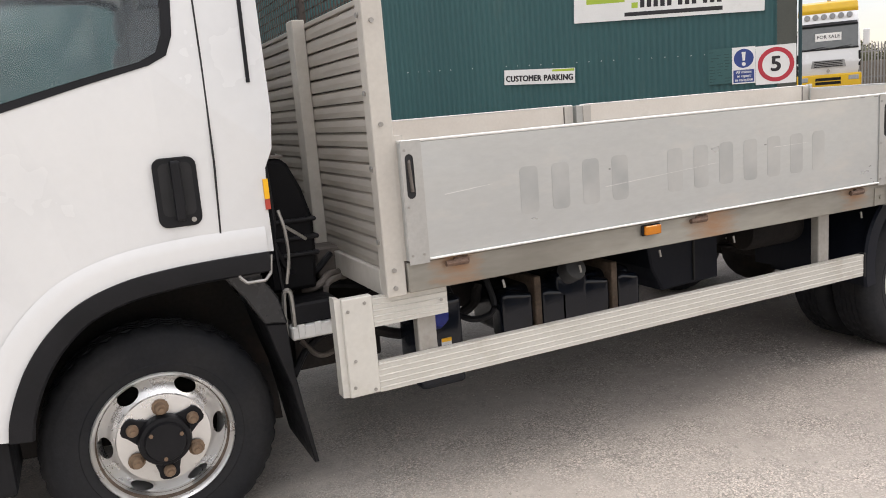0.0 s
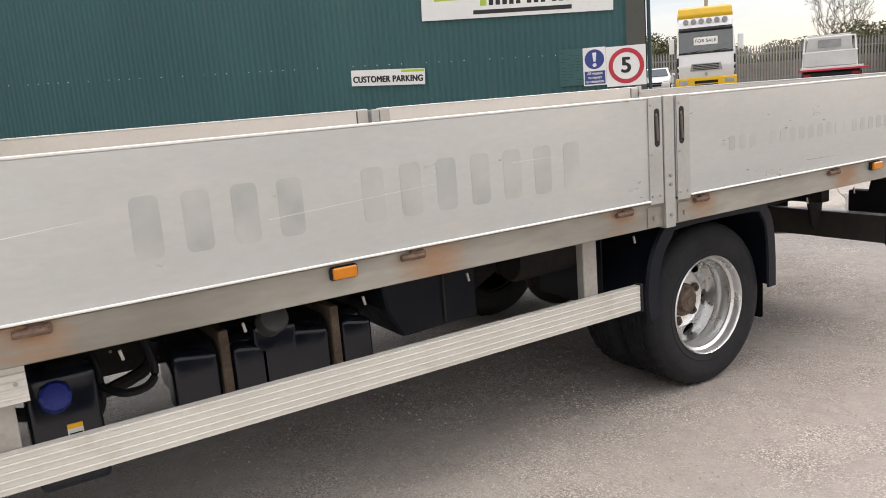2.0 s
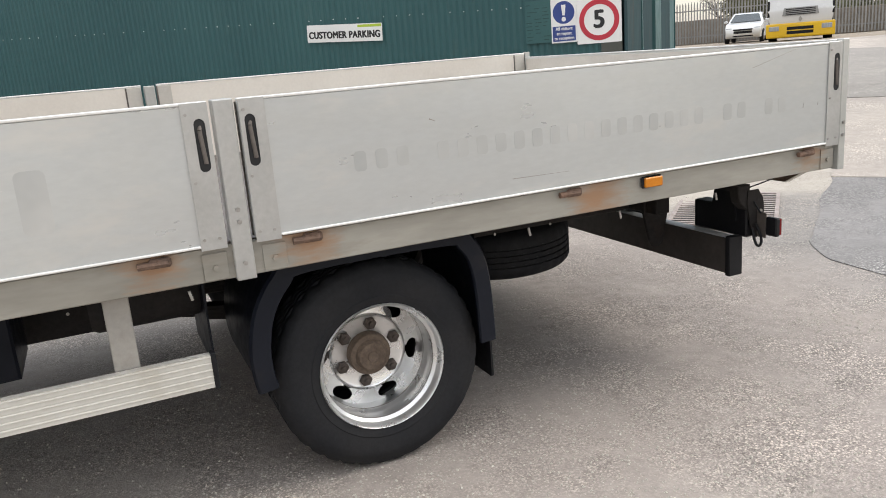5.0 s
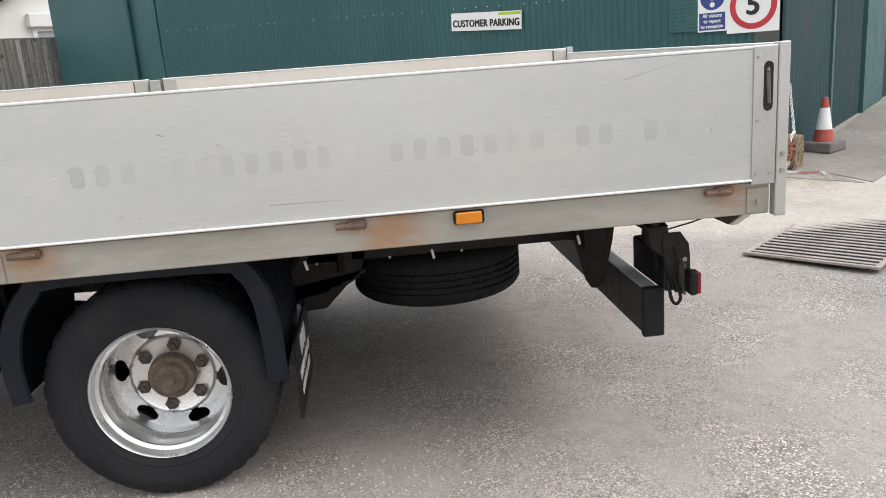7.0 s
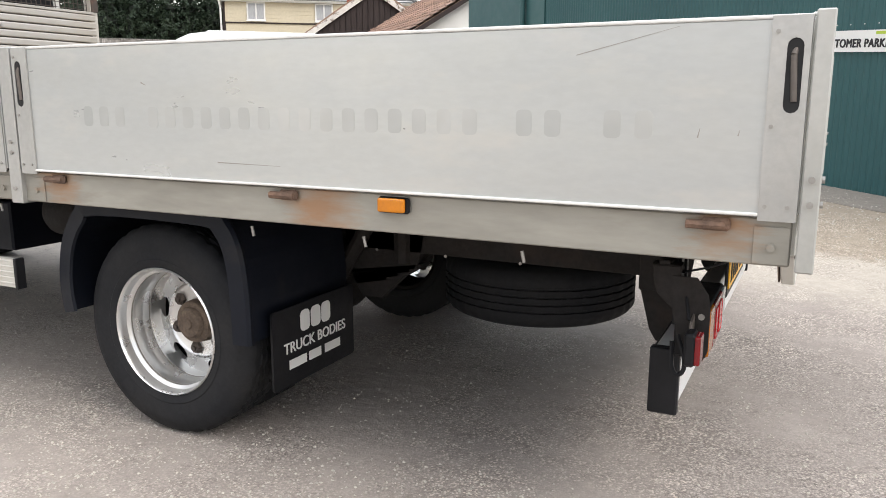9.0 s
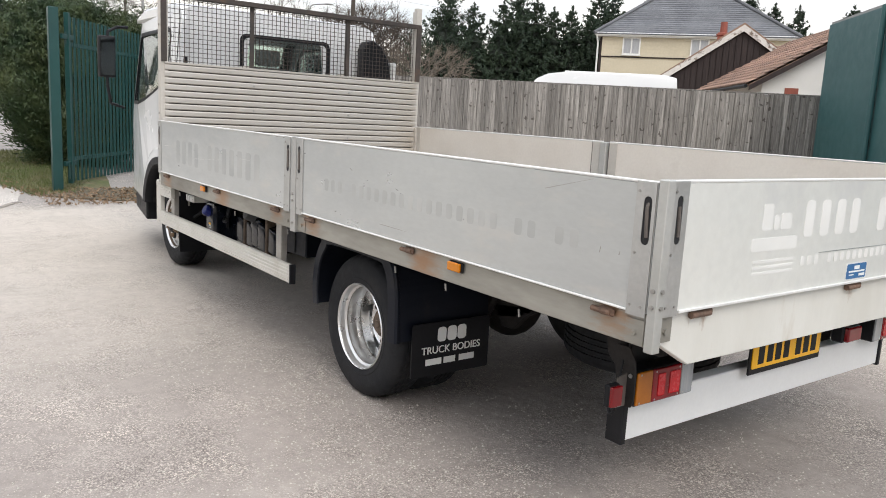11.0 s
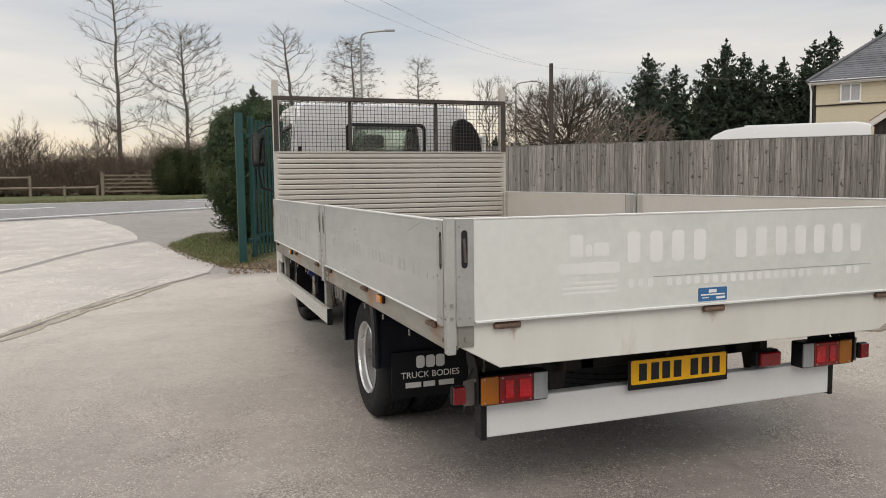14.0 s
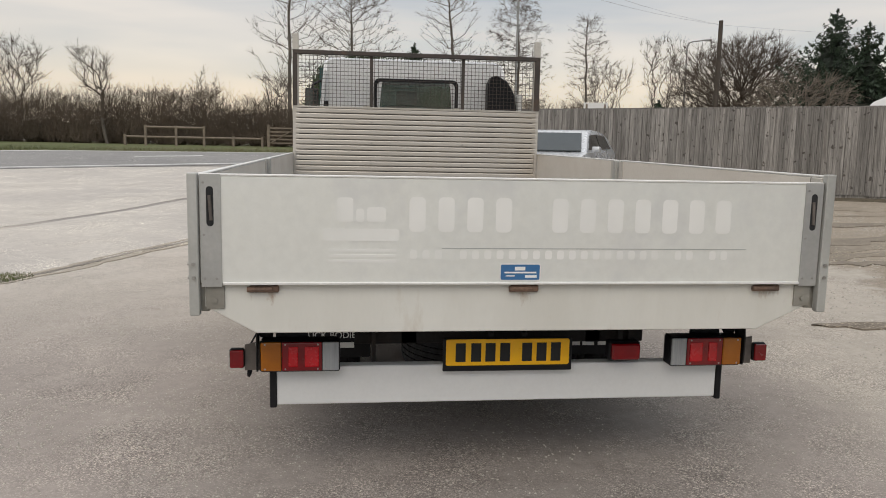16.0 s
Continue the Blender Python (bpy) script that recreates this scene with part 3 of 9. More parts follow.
def sheet(name, left, right, n, k, lift, material, label, category, parent=None):
    """A sheet on the ground between two lines of points."""
    def along(line, t):
        seg = [math.dist(a, b) for a, b in zip(line, line[1:])]
        d = t * sum(seg)
        for (a, b), s in zip(zip(line, line[1:]), seg):
            if d <= s or (a, b) == (line[-2], line[-1]):
                q = min(1.0, d / s)
                return (a[0] + (b[0] - a[0]) * q, a[1] + (b[1] - a[1]) * q)
            d -= s
    verts = []
    for i in range(n + 1):
        a, b = along(left, i / n), along(right, i / n)
        for j in range(k + 1):
            q = j / k
            x, y = a[0] + (b[0] - a[0]) * q, a[1] + (b[1] - a[1]) * q
            if 0 < i < n and j in (0, k):
                x += 0.06 * noise.noise((x * 1.3, y * 1.3, 3.0))
                y += 0.06 * noise.noise((x * 1.3, y * 1.3, 7.0))
            verts.append((x, y, ground_z(x, y) + lift))
    w = k + 1
    faces = [(i * w + j, i * w + j + 1, (i + 1) * w + j + 1, (i + 1) * w + j) for i in range(n) for j in range(k)]
    me = bpy.data.meshes.new(name)
    me.from_pydata(verts, [], faces)
    bm = bmesh.new()
    bm.from_mesh(me)
    bmesh.ops.recalc_face_normals(bm, faces=bm.faces[:])
    if sum(f.normal.z for f in bm.faces) < 0:
        bmesh.ops.reverse_faces(bm, faces=bm.faces[:])
    rim = [e for e in bm.edges if len(e.link_faces) == 1]
    down = bmesh.ops.extrude_edge_only(bm, edges=rim)["geom"]
    for v in [q for q in down if isinstance(q, bmesh.types.BMVert)]:
        v.co.z -= lift + 0.03
    ob = link(name, bm, material, parent)
    return tagged(ob, label, category, kind="structure")


make_ground()
ROAD_DIR = Vector((-0.40, 0.917))


def road_pt(s, across):
    """A point on the public road: s metres along it, across metres out from its near edge."""
    return (-12.2 - 0.917 * across + ROAD_DIR.x * s, -2.0 - 0.40 * across + ROAD_DIR.y * s)


sheet("road", [road_pt(s, 0.0) for s in (-60, -20, 0, 20, 60)], [road_pt(s, 6.4) for s in (-60, -20, 0, 20, 60)], 160, 16, 0.020, TARMAC, "grey tarmac public road beyond the yard", "road")
for a0, a1 in ((0.25, 0.36), (6.05, 6.16)):
    sheet("road_line", [road_pt(s, a0) for s in (-60, 0, 60)], [road_pt(s, a1) for s in (-60, 0, 60)], 160, 1, 0.030, WHITE_BOARD, "faded white edge line painted on the road", "road line")
for s in range(-30, 31, 6):
    sheet("road_line", [road_pt(s, 3.15), road_pt(s + 2.0, 3.15)], [road_pt(s, 3.25), road_pt(s + 2.0, 3.25)], 6, 1, 0.030, WHITE_BOARD, "faded white centre dash painted on the road", "road line")
sheet("far_verge", [road_pt(s, 6.5) for s in (-60, 0, 60)], [road_pt(s, 40.0) for s in (-60, 0, 60)], 60, 8, 0.018, FIELD, "rough grass verge on the far side of the road", "verge")
# pale concrete apron at the gateway, in two bays with a tarmac joint
sheet("concrete_apron", [(1.3, -0.50), (0.60, -0.16), (0.18, 0.03), (-0.64, 0.43), (-1.44, 0.96), (-2.30, 1.55), (-3.0, 2.10), (-3.7, 2.24), (-4.23, 1.98), (-6.10, 1.48), (-7.10, 1.22)],
      [(1.5, -9.0), (0.2, -4.6), (-1.15, -2.68), (-2.31, -1.63), (-2.91, -1.24), (-3.66, -0.79), (-4.56, -0.34), (-5.96, 0.28), (-7.05, 1.10)], 90, 24, 0.006, CONCRETE, "pale dusty concrete apron at the yard entrance", "pavement")
sheet("concrete_apron", [(-0.3, -8.5), (-0.02, -4.8), (-1.25, -2.82), (-2.40, -1.79), (-3.0, -1.38), (-3.75, -0.93), (-4.65, -0.48), (-6.05, 0.14), (-7.12, 0.84)],
      [(-11.6, -8.5), (-11.7, -5.0), (-11.9, -2.4), (-12.3, -0.25), (-10.2, 0.55), (-8.2, 0.98), (-7.40, 1.0)], 80, 24, 0.006, CONCRETE, "pale dusty concrete apron beside the road", "pavement")
# a darker relaid patch and the pale concrete yard beyond it
PATCHED = ground_mat("relaid_dark_asphalt", (0.245, 0.235, 0.228), (0.205, 0.198, 0.192), (0.30, 0.285, 0.27), 105.0, 0.70)
sheet("asphalt_patch", [(7.22, 3.10), (7.30, 3.50), (7.52, 3.84), (8.34, 4.50), (8.98, 4.92), (9.32, 5.17)], [(7.30, 2.50), (7.95, 2.55), (8.5, 3.15), (9.1, 3.80), (9.6, 4.25), (9.95, 4.60)], 40, 14, 0.006, PATCHED, "darker relaid patch of asphalt", "pavement")
YARD = ground_mat("dusty_yard_concrete", (0.385, 0.345, 0.305), (0.335, 0.30, 0.268), (0.43, 0.385, 0.34), 110.0, 0.05)
sheet("concrete_yard", [(9.34, 5.19), (12.0, 7.3), (20.0, 13.5), (30.0, 22.0)], [(9.97, 4.60), (13.5, 5.4), (22.0, 6.5), (38.0, 8.0)], 50, 20, 0.008, YARD, "pale concrete yard beyond the relaid patch", "pavement")

LANE = ground_mat("worn_grey_lane", (0.275, 0.255, 0.232), (0.235, 0.22, 0.20), (0.31, 0.288, 0.26), 60.0, 0.10)
sheet("asphalt_lane", [(12.4, 11.0), (14.2, 7.2), (15.8, 3.6)], [(21.0, 17.5), (24.0, 12.4), (27.0, 5.5)], 30, 12, 0.016, LANE, "worn grey asphalt lane across the concrete yard", "pavement")

# ---- the truck ----
YN, YF, YC = 2.503, 4.967, 3.735
truck = thing("dropside_truck", (3.6, YC, 0), "white dropside truck with aluminium sides parked on asphalt", "truck")


def end_plate(parent, u0, u1, cu, z0, z1, face, depth, axis, slot_w=0.030):
    """A plate at a panel's end with a slot for the latch handle."""
    lo, hi = (face, face + depth) if depth > 0 else (face + depth, face)
    p = part("end_plate", plate(B(), [(u0, z0), (u1, z0), (u1, z1), (u0, z1)], [capsule(cu, z1 - 0.115, slot_w, 0.145)], lo, hi, axis), ALU_PLATE, parent, "brushed aluminium end plate")
    # flat dark sheet just behind stands in for the slot's shaded depth
    back = face + depth * 0.45
    bm = B()
    pts = capsule(cu, z1 - 0.115, slot_w + 0.006, 0.151)
    prism(bm, pts, back, back + math.copysign(0.0016, depth), axis)
    part("latch_slot", bm, DARK, p)
    bm = B()
    mid = face + depth * 0.2
    if axis == "y":
        cyl(bm, (cu + 0.004, mid, z1 - 0.165), (cu - 0.002, mid, z1 - 0.075), 0.006)
        cyl(bm, (cu - 0.002, mid, z1 - 0.075), (cu + 0.002, mid + 0.008, z1 - 0.06), 0.006)
    else:
        cyl(bm, (mid, cu + 0.004, z1 - 0.165), (mid, cu - 0.002, z1 - 0.075), 0.006)
    part("latch_handle", bm, DARK_STEEL, p)
    bm = B()
    s = -1 if depth > 0 else 1
    for uu, zz in ((u0 + 0.012, z1 - 0.03), (u0 + 0.012, z0 + 0.19), (u0 + 0.012, z0 + 0.03), (u1 - 0.018, z0 + 0.03)):
        a = (uu, face + s * 0.003, zz) if axis == "y" else (face + s * 0.003, uu, zz)
        b = (uu, face, zz) if axis == "y" else (face, uu, zz)
        part("rivet", cyl(B(), a, b, 0.0045, seg=8), BOLT, p)
    return p


def side_panel(x0, x1, face, inward, z0=0.930, z1=1.322):
    """One hinged dropside along x with its end plates, its bottom lip and top edge."""
    d = 0.024 * inward
    lo, hi = min(face, face + d), max(face, face + d)
    bm = box(B(), x0 + 0.002, x1 - 0.002, lo, hi, z0, z1 - 0.006, 0.002)
    p = part("side_panel", bm, ALU, truck, "satin aluminium dropside panel with faded lettering")
    s = -inward
    part("bottom_lip", box(B(), x0 + 0.075, x1 - 0.075, min(face + s * 0.010, face), max(face + s * 0.010, face), z0 - 0.003, z0 + 0.004, 0.002), ALU_EDGE, p)
    part("top_edge", box(B(), x0 + 0.002, x1 - 0.002, lo - 0.002, hi + 0.002, z1 - 0.006, z1 + 0.002, 0.002), ALU_EDGE, p)
    in0, in1 = sorted((face + d, face + d + 0.003 * inward))
    part("inner_skin", box(B(), x0 + 0.004, x1 - 0.004, in0, in1, z0 + 0.002, z1 - 0.008), ALU_IN, p)
    for ia, ib in ((x0 + 0.006, x0 + 0.078), (x1 - 0.078, x1 - 0.006)):
        i0, i1 = sorted((face + d + 0.003 * inward, face + d + 0.008 * inward))
        part("inner_plate", box(B(), ia, ib, i0, i1, z0 + 0.004, z1 - 0.008, 0.002), ALU_POST, p)
        i0, i1 = sorted((face + d + 0.0032 * inward, face + d + 0.0045 * inward))
        part("inner_seam", box(B(), ia - 0.008, ia, i0, i1, z0 + 0.004, z1 - 0.008), DARK_STEEL, p)
    for a, b, c in ((x0 + 0.003, x0 + 0.075, x0 + 0.030), (x1 - 0.075, x1 - 0.003, x1 - 0.030)):
        end_plate(p, a, b, c, z0 - 0.012, z1, face - inward * 0.0045, 0.004 * inward, "y")
    return p


panels = [side_panel(1.250, 3.622, YN + 0.004, 1), side_panel(3.698, 6.051, YN + 0.004, 1)]
for x0_, x1_ in ((1.250, 3.622), (3.698, 6.051)):
    side_panel(x0_, x1_, YF - 0.004, -1, z1=1.355)

# faded numbers and address on the near side, as plain bars


def ghost_row(parent, u0, u1, zc, h, n, gaps, material, place):
    w = (u1 - u0) / n
    for i in range(n):
        if i in gaps:
            continue
        bm = B()
        place(bm, u0 + (i + 0.22) * w, u0 + (i + 0.78) * w, zc - h / 2, zc + h / 2)
        part("lettering_bar", bm, material, parent, "faint bar of removed lettering")


def on_near(bm, a, b, z0, z1):
    f = YN + 0.004
    prism(bm, rounded(a, b, z0, z1, min(0.018, (b - a) * 0.3)), f - 0.0007, f + 0.001, "y")


def on_tail(bm, a, b, z0, z1):
    prism(bm, rounded(a, b, z0, z1, min(0.018, (b - a) * 0.3)), 6.0715, 6.0729, "x")


ghost_row(panels[0], 1.66, 3.23, 1.112, 0.165, 12, {4}, GHOST, on_near)
ghost_row(panels[1], 4.00, 5.77, 1.108, 0.060, 26, {3, 20, 23}, GHOST_FAINT, on_near)

# scratches and dents worn into the near side
for x0_, z0_, x1_, z1_, w_ in ((4.545, 0.984, 4.765, 0.981, 0.0014), (5.583, 1.256, 5.80, 1.309, 0.0010), (5.848, 1.083, 5.852, 1.103, 0.0016), (5.927, 1.088, 5.930, 1.100, 0.0016), (4.266, 1.208, 4.285, 1.200, 0.0022), (1.40, 1.135, 1.58, 1.150, 0.0012), (2.05, 1.085, 2.60, 1.118, 0.0008), (2.90, 1.150, 3.10, 1.152, 0.0008)):
    n_ = Vector((-(z1_ - z0_), x1_ - x0_)).normalized() * w_
    pn = panels[0] if x0_ < 3.6 else panels[1]
    part("scratch", prism(B(), [(x0_ - n_.x, z0_ - n_.y), (x1_ - n_.x * 0.3, z1_ - n_.y * 0.3), (x1_ + n_.x * 0.3, z1_ + n_.y * 0.3), (x0_ + n_.x, z0_ + n_.y)], YN + 0.0032, YN + 0.005, "y"), LEG_GREY if x0_ > 3.6 else ALU_EDGE, pn)

POST_GREY = mat("pale_grey_corner_post", (0.47, 0.47, 0.445), (0.40, 0.40, 0.375), scale=3, rough=0.42, metal=0.35, fine=0.04)
# posts between and behind the panels
for yy, s in ((YN, 1), (YF, -1)):
    for xa, xb in ((3.632, 3.688), (6.053, 6.088)):
        y0, y1 = sorted((yy, yy + s * (0.055 if xa < 5 else 0.036)))
        po = part("side_post", box(B(), xa, xb, y0, y1, 0.815, (1.325 if s > 0 else 1.350) if xa < 5 else (1.332 if s > 0 else 1.362), 0.003), (ALU_PLATE if s > 0 else POST_GREY) if xa < 5 else POST_GREY, truck, "aluminium corner post of the load bed")
        for zz in ((0.865, 0.985, 1.02) if xa < 5 else (0.955, 1.005)):
            part("bolt", cyl(B(), ((xa + xb) / 2, yy - s * 0.006, zz), ((xa + xb) / 2, yy, zz), 0.007, seg=8), BOLT, po)
        if xa > 5:
            for zz in (0.955, 1.005):
                part("bolt", cyl(B(), (6.088, yy + s * 0.018, zz), (6.094, yy + s * 0.018, zz), 0.007, seg=8), BOLT, po)

# lower rails, hinges, marker lamps
for yy, s in ((YN + 0.018, 1), (YF - 0.018, -1)):
    bm = B()
    y0, y1 = sorted((yy, yy + s * 0.045))
    box(bm, 1.25, 6.042, y0, y1, 0.822, 0.922, 0.003)
    rail = part("lower_rail", bm, GALV, truck, "stained grey steel rail with rust patches")
    for xa in (1.43, 2.50, 3.42, 3.85, 4.77, 5.88):
        bm = B()
        ya, yb = sorted((yy - s * 0.016, yy))
        box(bm, xa - 0.015, xa + 0.045, ya, yb, 0.890, 0.918, 0.006)
        cyl(bm, (xa - 0.045, yy - s * 0.012, 0.902), (xa + 0.035, yy - s * 0.012, 0.902), 0.010, seg=8)
        part("hinge", bm, RUST, rail, "rusty hinge")
    for xa in (3.58, 3.75, 6.005):
        bm = B()
        ya, yb = sorted((yy - s * 0.004, yy))
        box(bm, xa - 0.035, xa + 0.035, ya, yb, 0.826, 0.905, 0.001)
        cyl(bm, (xa, yy - s * 0.012, 0.862), (xa, yy, 0.862), 0.009, seg=6)
        part("rail_plate", bm, GALV, rail)
    for xa in (2.259, 5.115):
        ya, yb = sorted((yy - s * 0.014, yy))
        lamp = part("marker_lamp", box(B(), xa - 0.046, xa + 0.046, ya, yb, 0.875, 0.917, 0.006), BLACK, rail, "black marker lamp with an amber lens")
        ya, yb = sorted((yy - s * 0.026, yy - s * 0.013))
        part("lens", box(B(), xa - 0.040, xa + 0.038, ya, yb, 0.8785, 0.9145, 0.006, 3), AMBER, lamp, "amber lens")
    for xa in (1.62, 1.95, 2.33, 2.72, 3.5, 4.62, 5.0, 5.45):
        bm = B()
        cyl(bm, (xa, yy + s * 0.03, 0.80), (xa + 0.006, yy + s * 0.03, 0.772), 0.0045, seg=6)
        part("drain_stub", bm, BOLT, rail)

# deck and cross bearers
part("deck", box(B(), 1.24, 6.03, YN + 0.03, YF - 0.03, 0.905, 0.928), DARK_STEEL, truck, "dark worn load deck")
for i in range(10):
    xa = 1.45 + i * 0.49
    part("cross_bearer", box(B(), xa - 0.03, xa + 0.03, YN + 0.065, YF - 0.065, 0.835, 0.905), CHASSIS, truck)

# tailgate
XR = 6.072
tg = part("tailgate", box(B(), XR - 0.024, XR, 2.543, 4.927, 0.932, 1.322, 0.002), ALU_TAIL, truck, "pale aluminium tailgate with pale faded lettering")
part("top_edge", box(B(), XR - 0.026, XR + 0.002, 2.543, 4.927, 1.322, 1.330, 0.002), ALU_EDGE, tg)
part("bottom_lip", box(B(), XR, XR + 0.010, 2.622, 4.850, 0.927, 0.937, 0.002), ALU_EDGE, tg)
part("inner_skin", box(B(), XR - 0.027, XR - 0.024, 2.565, 4.908, 0.934, 1.315), ALU_IN, tg)
for a, b, c in ((2.546, 2.618, 2.580), (4.852, 4.924, 4.890)):
    end_plate(tg, a, b, c, 0.920, 1.328, XR + 0.0045, -0.004, "x", 0.026)
ghost_row(tg, 3.272, 4.574, 1.190, 0.130, 12, {4}, GHOST_LT, on_tail)
ghost_row(tg, 3.290, 4.555, 1.040, 0.034, 27, {3, 21, 24}, GHOST_LT, on_tail)
bm = B()
for u0, u1, z0, z1 in ((3.03, 3.09, 1.16, 1.25), (3.10, 3.13, 1.16, 1.21), (3.14, 3.21, 1.16, 1.215), (2.98, 3.26, 1.090, 1.135)):
    prism(bm, rounded(u0, u1, z0, z1, 0.012), 6.0715, 6.0729, "x")
part("lettering_bar", bm, GHOST_LT, tg, "pale ghost of a removed emblem")
bm = B()
for zz in (1.055, 1.035, 1.015):
    prism(bm, rounded(3.0, 3.25, zz - 0.005, zz + 0.005, 0.002), 6.0715, 6.0729, "x")
part("lettering_bar", bm, GHOST_LT, tg)
part("scratch", box(B(), XR - 0.0005, XR + 0.0012, 3.42, 4.62, 1.0630, 1.0655), GHOST, tg)
part("label_border", prism(B(), rounded(3.641, 3.801, 0.940, 1.008, 0.010), XR, XR + 0.0016, "x"), ALU_EDGE, tg)
lab = part("maker_label", prism(B(), rounded(3.646, 3.796, 0.945, 1.003, 0.006), XR, XR + 0.003, "x"), BLUE, tg, "small blue maker's label")
bm = B()
for a, b, z0, z1 in ((3.70, 3.74, 0.981, 0.995), (3.66, 3.783, 0.970, 0.976), (3.665, 3.70, 0.958, 0.962), (3.74, 3.785, 0.953, 0.963)):
    box(bm, XR + 0.0028, XR + 0.0042, a, b, z0, z1)
part("label_bar", bm, WHITE_MARK, lab)

# tail beam with cut-off lower corners
beam = part("tail_beam", prism(B(), [(2.553, 0.928), (2.553, 0.842), (2.735, 0.740), (4.700, 0.740), (4.917, 0.842), (4.917, 0.928)], 6.022, 6.052, "x", 0.003), TAIL_CREAM, truck, "cream painted tail beam with rust runs")
for yy in (2.765, 3.742, 4.725):
    bm = B()
    box(bm, 6.05, 6.068, yy - 0.055, yy + 0.055, 0.896, 0.922, 0.005)
    cyl(bm, (6.066, yy - 0.06, 0.908), (6.066, yy + 0.03, 0.908), 0.011, seg=8)
    part("hinge", bm, RUST, beam, "rusty hinge")
for yy in (2.590, 4.880):
    bm = box(B(), 6.050, 6.060, yy - 0.033, yy + 0.033, 0.835, 0.918, 0.001)
    cyl(bm, (6.058, yy, 0.868), (6.068, yy, 0.868), 0.010, seg=6)
    part("corner_plate", bm, GALV, beam)

part("beam_back", prism(B(), [(2.556, 0.925), (2.556, 0.844), (2.737, 0.743), (4.698, 0.743), (4.914, 0.844), (4.914, 0.925)], 6.016, 6.0195, "x"), HUB, beam, "unpainted rusty back of the beam")

# rear under-run bumper, lamps and plate
BUMPER_W = mat("white_bumper_paint", (0.70, 0.71, 0.705), (0.65, 0.66, 0.655), scale=1.5, rough=0.4, fine=0.02)
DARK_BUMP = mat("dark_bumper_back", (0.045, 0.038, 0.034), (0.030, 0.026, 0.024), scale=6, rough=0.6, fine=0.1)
bump = part("rear_bumper", box(B(), 5.735, 5.795, 2.782, 4.676, 0.372, 0.533, 0.004), BUMPER_W, truck, "white painted under-run bumper")
part("bumper_back", box(B(), 5.731, 5.7345, 2.784, 4.674, 0.374, 0.531), DARK_BUMP, bump, "dark back of the bumper")
for a, b in ((2.755, 2.783), (4.675, 4.700)):
    part("end_cap", box(B(), 5.728, 5.803, a, b, 0.362, 0.540, 0.004), BLACK, bump, "black plastic end cap")
for yy in (3.18, 4.29):
    part("bumper_bracket", prism(B(), [(5.56, 0.80), (5.78, 0.80), (5.755, 0.62), (5.735, 0.53), (5.715, 0.44), (5.690, 0.425), (5.665, 0.428), (5.645, 0.46), (5.608, 0.60), (5.605, 0.70)], yy - 0.008, yy + 0.008, "y"), CHASSIS, truck)
for yy in (3.315, 4.155):
    part("spring_hanger", prism(B(), [(4.45, 0.80), (4.82, 0.80), (4.785, 0.62), (4.752, 0.53), (4.70, 0.50), (4.61, 0.412), (4.52, 0.408), (4.44, 0.55)], yy - 0.02, yy + 0.02, "y", 0.004), CHASSIS, truck)
part("rear_crossmember", box(B(), 5.62, 5.70, 3.10, 4.37, 0.60, 0.76, 0.004), CHASSIS, truck)
part("lamp_bar", box(B(), 5.745, 5.775, 2.72, 4.75, 0.735, 0.775, 0.003), CHASSIS, truck)


